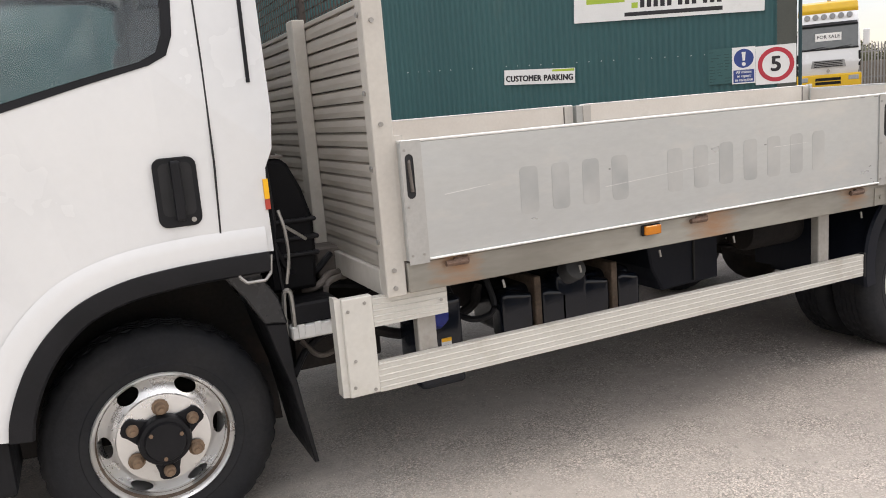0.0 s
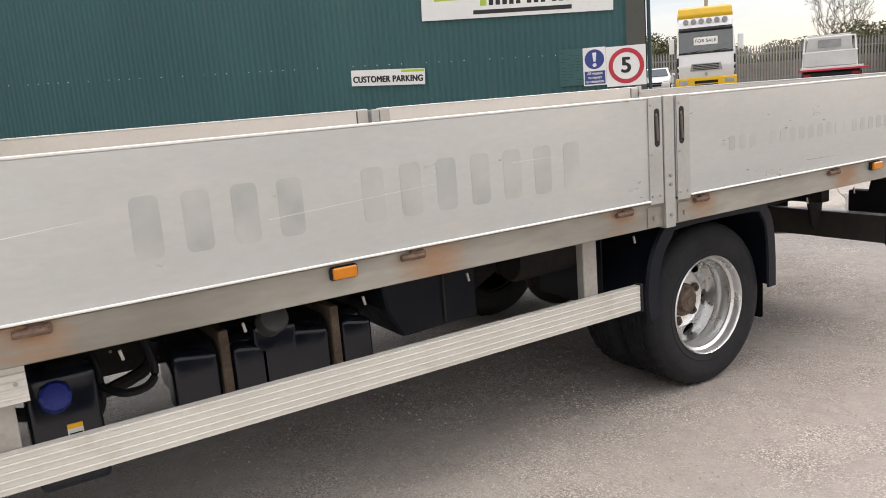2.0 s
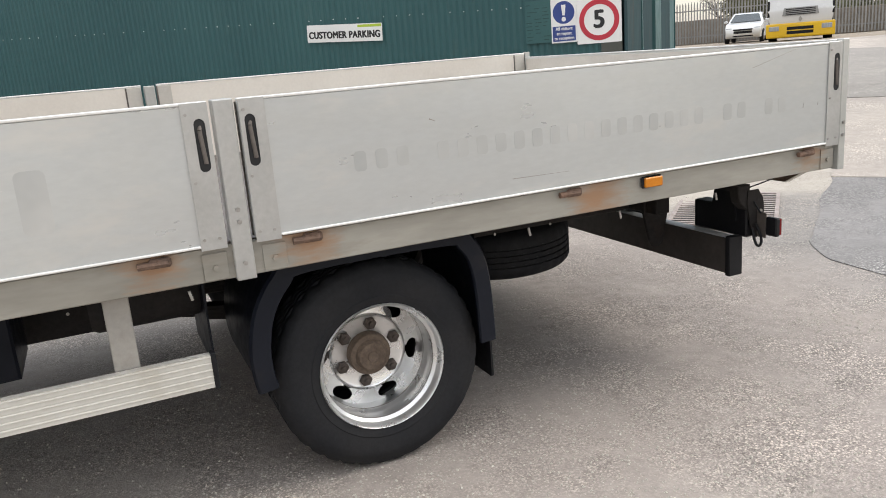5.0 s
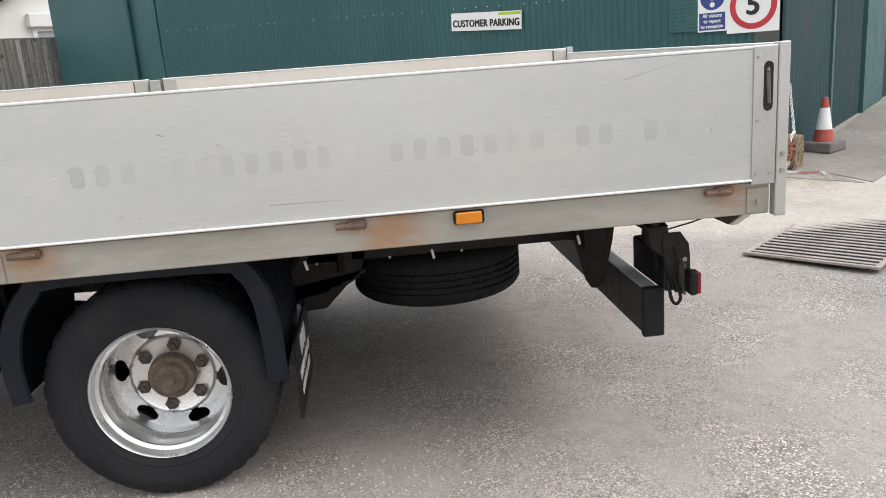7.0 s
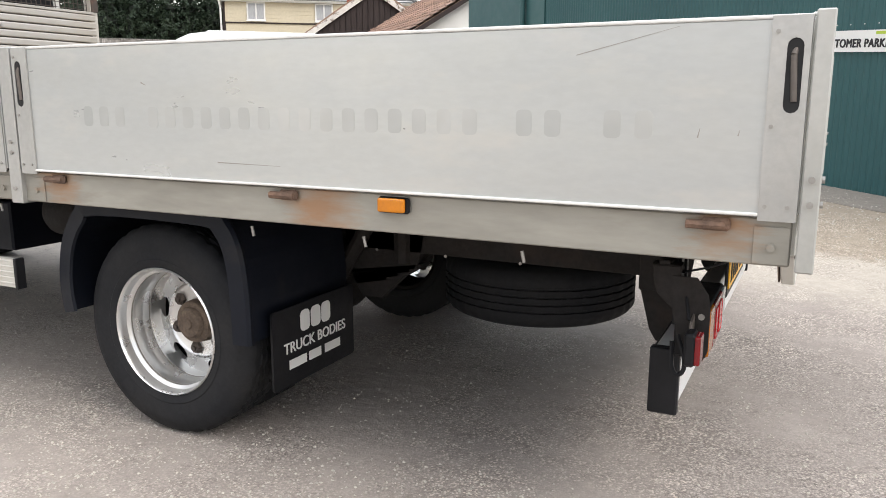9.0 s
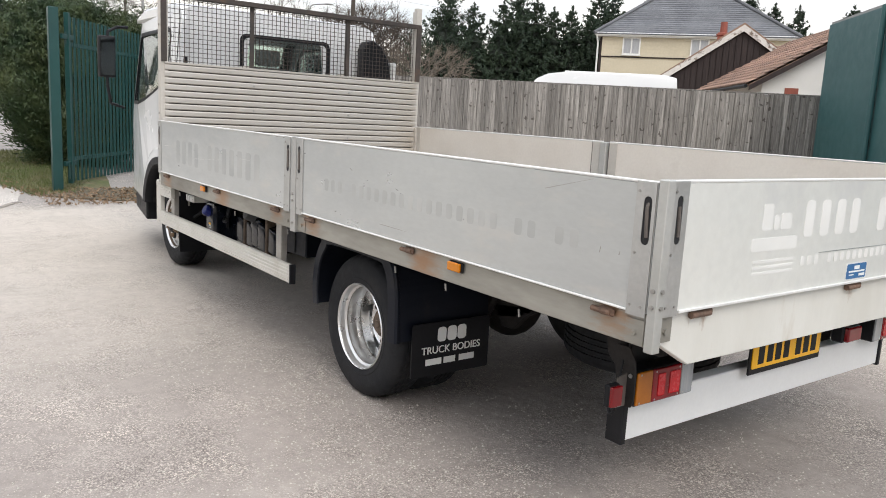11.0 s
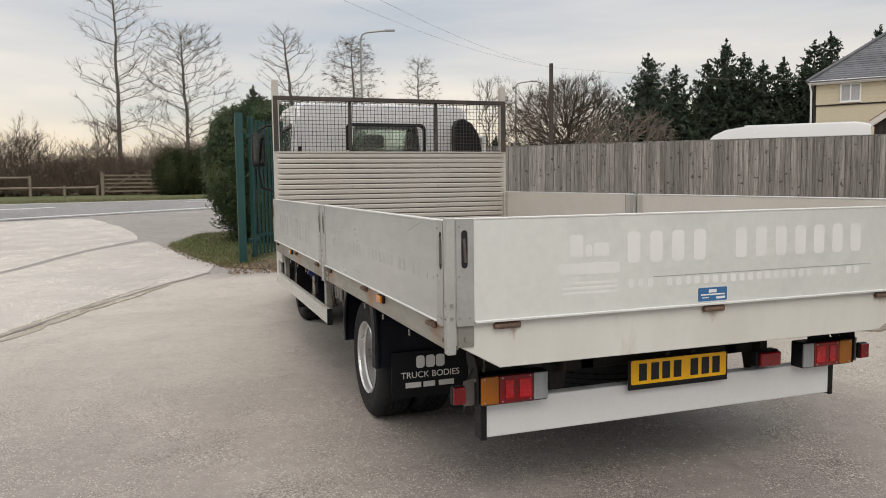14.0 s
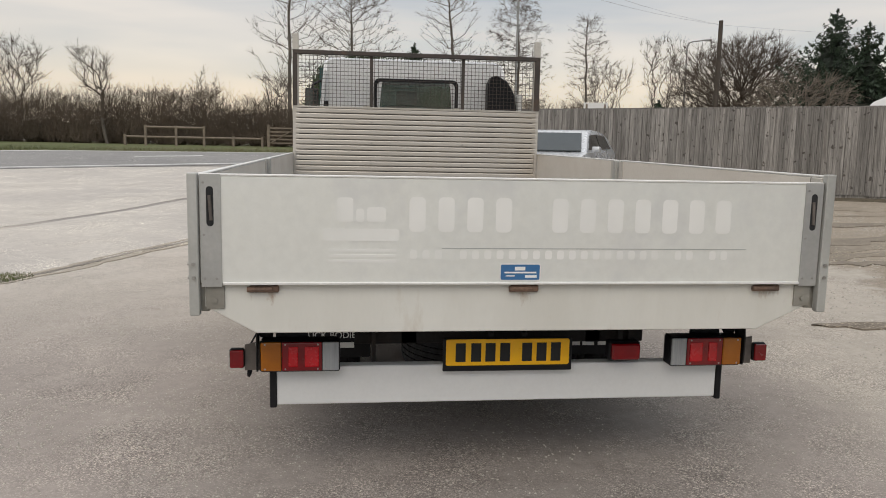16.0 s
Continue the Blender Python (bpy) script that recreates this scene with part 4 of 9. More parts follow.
def tail_lamp(y0, s):
    """A tail lamp cluster: clear, red and amber lenses with an outer red marker on a bracket."""
    def span(a, b):
        return sorted((y0 + s * a, y0 + s * b))
    a, b = span(0.0, 0.315)
    body = part("tail_lamp", box(B(), 5.790, 5.8685, a, b, 0.533, 0.660, 0.006), BLACK, truck, "tail lamp with amber, red and clear lenses")
    a, b = span(0.05, 0.20)
    part("lamp_hanger", prism(B(), [(a, 0.60), (b, 0.60), (b - 0.03, 0.74), (b - 0.02, 0.83), (a + 0.02, 0.83)], 5.776, 5.790, "x"), BLACK, body)
    for u0, u1, mm in ((0.246, 0.312, CLEAR), (0.086, 0.244, RED), (0.003, 0.084, AMBER_TAIL)):
        a, b = span(u0, u1)
        bm = box(B(), 5.862, 5.874, a, b, 0.538, 0.656, 0.006, 3)
        part("lens", bm, mm, body)
    for u0, u1 in ((0.112, 0.150), (0.176, 0.232)):
        a, b = span(u0, u1)
        part("reflector", box(B(), 5.8735, 5.8755, a, b, 0.556, 0.638, 0.003), RED_INNER, body, "brighter red reflector field")
    for u in (0.02, 0.10, 0.228, 0.26):
        for zz in (0.547, 0.647):
            part("screw", cyl(B(), (5.870, y0 + s * u, zz), (5.875, y0 + s * u, zz), 0.004, seg=6), BOLT, body)
    a, b = span(-0.062, 0.003)
    part("lamp_bracket", prism(B(), [(a, 0.535), (b, 0.535), (b, 0.655), (a, 0.640)], 5.835, 5.840, "x"), DARK_STEEL, body)
    a, b = span(-0.120, -0.062)
    mk = part("outline_marker", box(B(), 5.832, 5.858, a, b, 0.548, 0.628, 0.006), BLACK, truck, "small black marker lamp with a red lens")
    a, b = span(-0.117, -0.064)
    part("lens", box(B(), 5.855, 5.870, a, b, 0.552, 0.624, 0.006, 3), RED, mk, "red lens")
    ep = part("end_bracket", prism(B(), [(5.783, 0.740), (5.840, 0.740), (5.868, 0.70), (5.874, 0.66), (5.874, 0.56), (5.864, 0.535), (5.823, 0.530), (5.800, 0.586), (5.779, 0.687)], y0 - s * 0.012 - 0.0025, y0 - s * 0.012 + 0.0025, "y"), CHASSIS, body, "dirty dark steel end bracket")
    a, b = span(-0.010, 0.045)
    part("lamp_mount", prism(B(), [(5.730, 0.765), (5.800, 0.765), (5.800, 0.690), (5.785, 0.655), (5.768, 0.668), (5.745, 0.690), (5.736, 0.715)], a, b, "y", 0.004), CHASSIS, body)
    part("bolt", cyl(B(), (5.855, y0 - s * 0.018, 0.645), (5.855, y0 - s * 0.014, 0.645), 0.008, seg=8), BOLT, ep)
    bm = hose(B(), [(5.80, y0 + s * 0.05, 0.79), (5.812, y0 - s * 0.00, 0.71), (5.830, y0 - s * 0.04, 0.64)], 0.004, 6)
    part("lamp_cable", bm, BLACK, body)


tail_lamp(2.725, 1)
tail_lamp(4.745, -1)
fog = part("fog_lamp", box(B(), 5.80, 5.855, 4.165, 4.300, 0.560, 0.640, 0.006), BLACK, truck, "small fog lamp with a red lens")
part("lens", box(B(), 5.853, 5.878, 4.172, 4.293, 0.566, 0.634, 0.006), RED, fog, "red lens")
part("fog_bracket", box(B(), 5.81, 5.82, 4.215, 4.235, 0.635, 0.74), CHASSIS, fog)
plate_back = part("plate_holder", box(B(), 5.826, 5.836, 3.462, 4.010, 0.515, 0.655, 0.003), BLACK, truck, "black plastic plate holder")
npl = part("number_plate", prism(B(), rounded(3.474, 3.996, 0.541, 0.652, 0.008), 5.836, 5.840, "x"), YELLOW, plate_back, "yellow rear plate with black bars")
for i, yy in enumerate((3.535, 3.600, 3.660, 3.722, 3.815, 3.877, 3.938)):
    part("plate_bar", box(B(), 5.8395, 5.8412, yy - 0.021, yy + 0.021, 0.557, 0.636), DARK, npl)
bm = B()
for yy in (3.66, 3.80):
    cyl(bm, (5.85, yy, 0.672), (5.82, yy, 0.690), 0.012, seg=8)
part("plate_light", bm, BLACK, plate_back)

# headboard: slats below, wire mesh above, with stiffening posts ahead
XH = 1.205
part("headboard_frame", box(B(), XH - 0.02, XH + 0.052, 2.532, 4.948, 2.262, 2.300, 0.003), FRAME_RUST, truck, "dark steel headboard top bar")
for yy, s in ((2.530, 1), (4.950, -1)):
    y0, y1 = sorted((yy, yy + s * 0.058))
    bm = box(B(), 1.175, 1.245, y0, y1, 0.815, 2.42, 0.003)
    box(bm, 1.195, 1.245, y0, y1, 2.42, 2.45, 0.003)
    po = part("headboard_post", bm, ALU_POST, truck, "cream headboard corner post")
    for zz in (0.845, 0.905, 1.38, 1.70, 2.05):
        part("bolt", cyl(B(), (1.205, yy - s * 0.006, zz), (1.205, yy, zz), 0.008, seg=8), BOLT, po)
    for k_ in range(4):
        bm = cyl(B(), (1.168, yy + s * 0.035, 1.0 + 0.24 * k_), (1.176, yy + s * 0.035, 1.0 + 0.24 * k_), 0.009, seg=6)
        part("bolt", bm, BOLT, po)
for ya, yb in ((2.531, 2.558), (4.912, 4.939)):
    part("filler_strip", box(B(), 1.236, 1.276, ya, yb, 0.93, 1.34), ALU_POST, truck)
slat_bm = B()
prism(slat_bm, [(-0.014, 0.000), (0.022, 0.001), (0.041, 0.0012), (0.0465, 0.0035), (0.049, 0.009), (0.0475, 0.036), (0.043, 0.0440), (0.032, 0.0462), (0.010, 0.0468), (-0.002, 0.0475), (-0.012, 0.040), (-0.016, 0.020)], 2.560, 4.920, "y")
slat_me = bpy.data.meshes.new("slat")
slat_bm.to_mesh(slat_me)
slat_bm.free()
for i in range(17):
    part("slat", slat_me, ALU_SLAT, truck, m=Matrix.Translation((XH, 0, 0.905 + i * 0.0503)))
part("headboard_sill", box(B(), XH - 0.030, XH + 0.034, 2.590, 4.890, 0.815, 0.902, 0.003), ALU_POST, truck, "plain cream sill board below the slats")
# added dark sheet: the shade between the slats is its colour
part("slat_backing", box(B(), XH + 0.010, XH + 0.016, 2.575, 4.895, 0.90, 1.765), DARK_STEEL, truck)
part("slat_cap", box(B(), XH - 0.016, XH + 0.050, 2.560, 4.920, 1.758, 1.775, 0.002), ALU_SLAT, truck)
for yy in (3.284, 4.184):
    st = part("stiffening_post", box(B(), 1.140, 1.190, yy - 0.075, yy + 0.012, 0.80, 1.79, 0.003), ALU_POST, truck, "cream stiffening post ahead of the headboard")
    part("mesh_post", box(B(), XH - 0.012, XH + 0.012, yy - 0.016, yy + 0.016, 1.775, 2.27), FRAME_RUST, truck)
    for zz in (1.63, 1.43, 1.23):
        part("bolt", cyl(B(), (XH + 0.046, yy, zz), (XH + 0.054, yy, zz), 0.008, seg=6), BOLT, st)
bm = B()
for i in range(64):
    yy = 2.580 + i * 0.0367
    box(bm, XH - 0.0021, XH + 0.0021, yy - 0.0021, yy + 0.0021, 1.775, 2.268)
for i in range(14):
    zz = 1.79 + i * 0.0355
    box(bm, XH + 0.0021, XH + 0.0063, 2.573, 4.897, zz - 0.0021, zz + 0.0021)
part("wire_mesh", bm, FRAME_RUST, truck, "square wire mesh screen")

for ya, yb in ((2.532, 2.575), (4.895, 4.948)):
    part("mesh_frame_side", box(B(), XH - 0.010, XH + 0.052, ya, yb, 1.776, 2.262, 0.003), FRAME_RUST, truck, "dark steel side of the mesh screen")

# side guards
for yy, s in ((2.553, 1), (YC * 2 - 2.553, -1)):
    def yr(a, b):
        return sorted((yy + s * a, yy + s * b))
    y0, y1 = yr(0.0, 0.035)
    gp = part("side_guard", box(B(), 1.022, 1.128, y0, y1, 0.497, 0.832, 0.003), GUARD, truck, "cream aluminium side guard with ribbed rails")
    part("return_edge", prism(B(), [(1.0, 0.50), (1.022, 0.497), (1.022, 0.832), (1.0, 0.838)], y0 + 0.01 * s, y0 + s * 0.06, "y") if s > 0 else box(B(), 1.0, 1.022, y0, y1, 0.5, 0.832), GUARD, gp)
    for x0, x1, z0, z1 in ((1.128, 3.530, 0.495, 0.597), (1.128, 1.400, 0.722, 0.822)):
        bm = B()
        # a ribbed extrusion: five lands with shallow grooves
        n = 5
        ys = []
        h = (z1 - z0) / n
        f = yy + s * 0.002
        pts = [(f + s * 0.028, z0), (f, z0)]
        for i in range(n):
            za = z0 + i * h
            pts += [(f, za + h * 0.06), (f, za + h - 0.0085), (f - s * 0.0030, za + h - 0.0068), (f - s * 0.0027, za + h - 0.0048), (f + s * 0.0012, za + h - 0.0030)]
        pts += [(f, z1), (f + s * 0.028, z1)]
        prism(bm, pts, x0, x1, "x")
        rl = part("guard_rail", bm, GUARD, gp, "ribbed cream rail")
    part("rail_end_cap", box(B(), 3.530, 3.545, *yr(-0.002, 0.034), 0.490, 0.602, 0.002), BLACK, gp)
    for xa in (1.33, 3.305):
        part("guard_leg", box(B(), xa - 0.035, xa + 0.035, *yr(0.035, 0.075), 0.50, 0.83, 0.003), LEG_GREY, gp)
    for xa, zz in ((1.04, 0.79), (1.05, 0.62), (1.04, 0.53), (1.11, 0.51), (1.10, 0.81), (1.375, 0.772)):
        part("rivet", cyl(B(), (xa, yy - s * 0.003, zz), (xa, yy, zz), 0.006, seg=8), BOLT, gp)

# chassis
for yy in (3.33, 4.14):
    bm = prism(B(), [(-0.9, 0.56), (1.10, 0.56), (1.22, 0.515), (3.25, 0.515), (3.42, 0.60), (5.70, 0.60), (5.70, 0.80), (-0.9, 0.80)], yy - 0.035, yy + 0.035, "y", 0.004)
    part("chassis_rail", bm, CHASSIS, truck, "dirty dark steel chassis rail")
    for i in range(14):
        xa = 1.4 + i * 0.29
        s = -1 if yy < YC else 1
        # pale discs stand in for holes; the light behind is in their colour
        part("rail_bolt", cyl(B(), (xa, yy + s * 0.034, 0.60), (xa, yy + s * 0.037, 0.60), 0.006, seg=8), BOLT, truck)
for xa in (1.3, 2.3, 3.3, 4.7, 5.5):
    part("chassis_crossmember", box(B(), xa - 0.04, xa + 0.04, 3.36, 4.11, 0.62, 0.74), CHASSIS, truck)
bm = cyl(B(), (1.0, YC, 0.58), (3.95, YC, 0.50), 0.05, seg=14)
part("propeller_shaft", bm, CHASSIS, truck)
bm = cyl(B(), (4.10, 2.98, 0.385), (4.10, 4.49, 0.385), 0.07, seg=14)
bmesh.ops.create_uvsphere(bm, u_segments=16, v_segments=10, radius=0.19, matrix=Matrix.Translation((4.10, YC, 0.385)))
part("rear_axle", bm, CHASSIS, truck, smooth=True)
bm = cyl(B(), (0.47, 3.0, 0.37), (0.47, 4.47, 0.37), 0.05, seg=10)
part("front_axle", bm, CHASSIS, truck)
for yy in (3.33, 4.14):
    bm = B()
    for k_ in range(4):
        pts = [(3.42 + 0.05 * k_ + i * (1.36 - 0.1 * k_) / 10, 0.545 - 0.02 * k_ - 0.07 * math.sin(math.pi * i / 10)) for i in range(11)]
        for (xa, za), (xb, zb) in zip(pts, pts[1:]):
            prism(bm, [(xa, za), (xb, zb), (xb, zb + 0.014), (xa, za + 0.014)], yy - 0.035, yy + 0.035, "y")
    part("leaf_spring", bm, CHASSIS, truck, "rusty leaf spring pack")
    bm = cyl(B(), (4.58, yy - 0.06, 0.72), (4.36, yy - 0.06, 0.36), 0.03, seg=10)
    cyl(bm, (4.70, yy - 0.03, 0.80), (4.70, yy - 0.03, 0.56), 0.035, seg=8)
    part("shock_absorber", bm, CHASSIS, truck)


def tyre_mesh(width, seg=144):
    """A tyre with a rounded shoulder, sidewall step and cut tread blocks; outer face at y = 0."""
    R, r = 0.386, 0.224
    w = width
    prof = [(r, 0.012), (r + 0.010, 0.004), (0.245, 0.001), (0.262, -0.0035), (0.266, -0.0010), (0.290, -0.0045), (0.318, -0.0050), (0.340, -0.0015), (0.344, 0.0010), (0.358, 0.006), (0.370, 0.015), (0.3795, 0.027), (R, 0.040)]
    tread = []
    n = 5
    a, b = 0.040, w - 0.040
    step = (b - a) / n
    for i in range(n):
        u = a + i * step
        tread += [(R, u + 0.002), (R, u + step - 0.008)] + ([(R - 0.010, u + step - 0.006), (R - 0.010, u + step - 0.001)] if i < n - 1 else [])
    prof2 = prof + tread + [(rr, w - h) for rr, h in prof[::-1]]
    bm = lathe(B(), prof2, seg)
    # cut lugs round the shoulders
    for v in bm.verts:
        rr = math.hypot(v.co.x, v.co.z)
        k = int(round((math.atan2(v.co.z, v.co.x) % (2 * math.pi)) / (2 * math.pi / seg)))
        if rr > 0.3785 and k % 4 == 0 and (v.co.y < 0.07 or v.co.y > w - 0.07):
            v.co.x *= 0.981
            v.co.z *= 0.981
        elif rr > 0.3805 and k % 4 == 2 and 0.07 <= v.co.y <= w - 0.07:
            v.co.x *= 0.980
            v.co.z *= 0.980
    return bm


def disc_with_holes(bm, r_in, r_out, h_in, h_out, r_c, hole_w, hole_h, count, seg=72, turn=0.0):
    """A wheel disc band between two radii with oval openings cut right through."""
    rows = 14
    grid = {}
    for i in range(seg):
        a = 2 * math.pi * i / seg
        for j in range(rows + 1):
            q = j / rows
            r = r_in + (r_out - r_in) * q
            h = h_in + (h_out - h_in) * q
            # draw the nearest corners on to the oval, so that the opening has a clean edge
            da = ((a - turn + math.pi / count) % (2 * math.pi / count)) - math.pi / count
            e = math.hypot(da * r_c / hole_w, (r - r_c) / hole_h)
            aa = a
            if 0.78 < e < 1.2:
                aa, r = a - da + da / e, r_c + (r - r_c) / e
                h = h_in + (h_out - h_in) * (r - r_in) / (r_out - r_in)
            grid[i, j] = bm.verts.new((r * math.cos(aa), h, r * math.sin(aa)))
    for i in range(seg):
        for j in range(rows):
            a = 2 * math.pi * (i + 0.5) / seg
            r = r_in + (r_out - r_in) * (j + 0.5) / rows
            da = ((a - turn + math.pi / count) % (2 * math.pi / count)) - math.pi / count
            if (da * r_c / hole_w) ** 2 + ((r - r_c) / hole_h) ** 2 < 1:
                continue
            bm.faces.new((grid[i, j], grid[(i + 1) % seg, j], grid[(i + 1) % seg, j + 1], grid[i, j + 1]))
    return bm


tyre_me = bpy.data.meshes.new("tyre")
_b = tyre_mesh(0.222)
for f_ in _b.faces:
    f_.smooth = True
for e_ in _b.edges:
    if len(e_.link_faces) == 2 and e_.calc_face_angle(0) > 0.6:
        e_.smooth = False
_b.to_mesh(tyre_me)
_b.free()


def rim_edge(bm):
    return lathe(bm, [(0.196, 0.150), (0.197, 0.085), (0.206, 0.070), (0.209, 0.038), (0.214, 0.026), (0.217, 0.012), (0.224, 0.004), (0.230, -0.003), (0.234, 0.002), (0.230, 0.012), (0.224, 0.02)], 72)


# front wheel disc: bulged outwards; rear disc: deep dish
front_bm = rim_edge(B())
disc_with_holes(front_bm, 0.155, 0.213, 0.020, 0.066, 0.186, 0.038, 0.023, 6, seg=180, turn=radians(0))
lathe(front_bm, [(0.060, 0.014), (0.146, 0.012), (0.152, 0.013), (0.155, 0.020)], 180)
rear_bm = lathe(B(), [(0.2095, 0.215), (0.2095, 0.152), (0.2070, 0.146), (0.2070, 0.124), (0.2150, 0.110), (0.2165, 0.104), (0.2165, 0.068), (0.2110, 0.060), (0.2110, 0.046), (0.2215, 0.036), (0.2235, 0.014), (0.224, 0.004), (0.230, -0.003), (0.234, 0.002), (0.230, 0.012), (0.224, 0.02)], 72)
disc_with_holes(rear_bm, 0.150, 0.2098, 0.178, 0.190, 0.1805, 0.040, 0.027, 6, seg=180, turn=radians(-9))
lathe(rear_bm, [(0.050, 0.180), (0.136, 0.180), (0.142, 0.176), (0.146, 0.170), (0.150, 0.178)], 180)


def finish(bm, name):
    me = bpy.data.meshes.new(name)
    bmesh.ops.recalc_face_normals(bm, faces=bm.faces[:])
    for f in bm.faces:
        f.smooth = True
    for e in bm.edges:
        if len(e.link_faces) == 2 and e.calc_face_angle(0) > 0.7:
            e.smooth = False
    bm.to_mesh(me)
    bm.free()
    return me


front_me, rear_me = finish(front_bm, "wheel"), finish(rear_bm, "wheel")
nut_me = finish(cyl(cyl(lathe(B(), [(0.0, -0.026), (0.016, -0.026), (0.020, -0.018), (0.020, -0.002), (0.028, -0.001), (0.028, 0.006)], 12), (0, -0.026, 0), (0, -0.036, 0), 0.008, seg=10), (0, 0, 0), (0, 0.01, 0), 0.02, seg=6), "wheel_nut")
cap_me = finish(lathe(B(), [(0.0, -0.036), (0.064, -0.036), (0.068, -0.030), (0.070, -0.024), (0.082, -0.022), (0.087, -0.012), (0.088, 0.012)], 48), "hub_cap")
hub_me = finish(lathe(B(), [(0.0, 0.112), (0.018, 0.112), (0.022, 0.118), (0.050, 0.120), (0.056, 0.126), (0.060, 0.138), (0.076, 0.142), (0.080, 0.150), (0.082, 0.180)], 40), "hub")
lug_bm = B()
for a_ in range(3):
    t_ = radians(90 + 120 * a_)
    arm = [(0.070, -0.046), (0.112, -0.034), (0.134, -0.032), (0.143, -0.022), (0.147, 0.0), (0.143, 0.022), (0.134, 0.032), (0.112, 0.034), (0.070, 0.046)]
    prism(lug_bm, [(u * math.cos(t_) - w * math.sin(t_), u * math.sin(t_) + w * math.cos(t_)) for u, w in arm], -0.004, 0.012, "y", 0.003)
lug_me = finish(lug_bm, "hub_plate")
cap_bolt_me = finish(cyl(B(), (0, -0.006, 0), (0, 0.004, 0), 0.007, seg=6), "cap_bolt")
groove_me = finish(lathe(B(), [(0.2085, 0.050), (0.2150, 0.0235), (0.2175, 0.0130)], 72), "rim_groove")
stub_me = finish(cyl(lathe(B(), [(0.0, -0.020), (0.017, -0.020), (0.024, -0.014), (0.025, 0.0), (0.030, 0.001), (0.030, 0.006)], 6), (0, -0.020, 0), (0, -0.028, 0), 0.010, seg=8), "wheel_nut")
# grey rings put the shade of the rim's steps into the colour
rim_shade_me = finish(lathe(lathe(B(), [(0.2103, 0.0475), (0.2103, 0.0530)], 72), [(0.2062, 0.128), (0.2062, 0.134)], 72), "rim_groove")
ring_me = finish(lathe(B(), [(0.205, 0.20), (0.226, 0.192), (0.226, 0.2)], 40), "inner_ring")


def wheel(m, rear, turn):
    w = part("wheel", rear_me if rear else front_me, RIM, truck, "silver dished steel wheel" if rear else "silver steel wheel with rusty nuts", m)
    part("tyre", tyre_me, RUBBER, w, m=m)
    if rear:
        part("hub", hub_me, HUB, w, "rusty brown hub", m=m)
        part("rim_groove", rim_shade_me, LEG_GREY, w, "grey rings of painted shade in the steps of the rim", m=m)
        for i in range(6):
            a = radians(60 * i + turn)
            part("wheel_nut", stub_me, NUT_DARK, w, m=m @ Matrix.Translation((0.111 * math.cos(a), 0.182, 0.111 * math.sin(a))))
        m2 = m @ Matrix.Translation((0, 0.250, 0))
        inner = part("wheel", ring_me, CHASSIS, truck, "inner twin wheel", m2)
        part("tyre", tyre_me, RUBBER, inner, m=m2)
    else:
        part("hub_cap", cap_me, BLACK, w, "black hub cap", m=m)
        part("rim_groove", groove_me, HUB, w, "rust-stained groove round the rim", m=m @ Matrix.Translation((0, -0.0015, 0)) @ Matrix.Diagonal((0.996, 1, 0.996, 1)))
        part("hub_plate", lug_me, BLACK, w, "black three-armed hub plate", m=m @ pose(0, 0.006, 0, 0, 60, 0))
        for i in range(3):
            a = radians(90 + 120 * i)
            part("cap_bolt", cap_bolt_me, NUT, w, m=m @ Matrix.Translation((0.056 * math.cos(a + 0.9), -0.036, 0.056 * math.sin(a + 0.9))))
        for i in range(6):
            a = radians(60 * i + turn)
            part("wheel_nut", nut_me, NUT, w, m=m @ Matrix.Translation((0.112 * math.cos(a), 0.004, 0.112 * math.sin(a))))


wheel(pose(0.452, 2.865, 0.390), False, 30)
wheel(pose(0.462, 2 * YC - 2.865, 0.390, 0, 0, 180), False, 10)
wheel(pose(4.100, 2.683, 0.3725) @ Matrix.Scale(0.968, 4), True, 20)
wheel(pose(4.100, 2 * YC - 2.683, 0.3725, 0, 0, 180) @ Matrix.Scale(0.968, 4), True, 0)
# spare wheel slung flat under the tail
spm = pose(5.095, 3.72, 0.345, 90, 0, 0) @ Matrix.Scale(0.98, 4)
sp = part("spare_wheel", front_me, RIM, truck, "spare wheel slung flat beneath the bed", spm @ pose(0, 0, 0, 0, 0, 0))
part("tyre", tyre_me, RUBBER, sp, m=spm)

def rounded_line(pts, n):
    """A smooth curve through the given points."""
    out = []
    for i in range(len(pts) - 1):
        p = [Vector(pts[max(0, min(len(pts) - 1, i + o))]) for o in (-1, 0, 1, 2)]
        for k in range(n):
            t = k / n
            q = 0.5 * (2 * p[1] + (p[2] - p[0]) * t + (2 * p[0] - 5 * p[1] + 4 * p[2] - p[3]) * t * t + (3 * p[1] - p[0] - 3 * p[2] + p[3]) * t ** 3)
            out.append((q.x, q.y))
    return out + [tuple(pts[-1])]


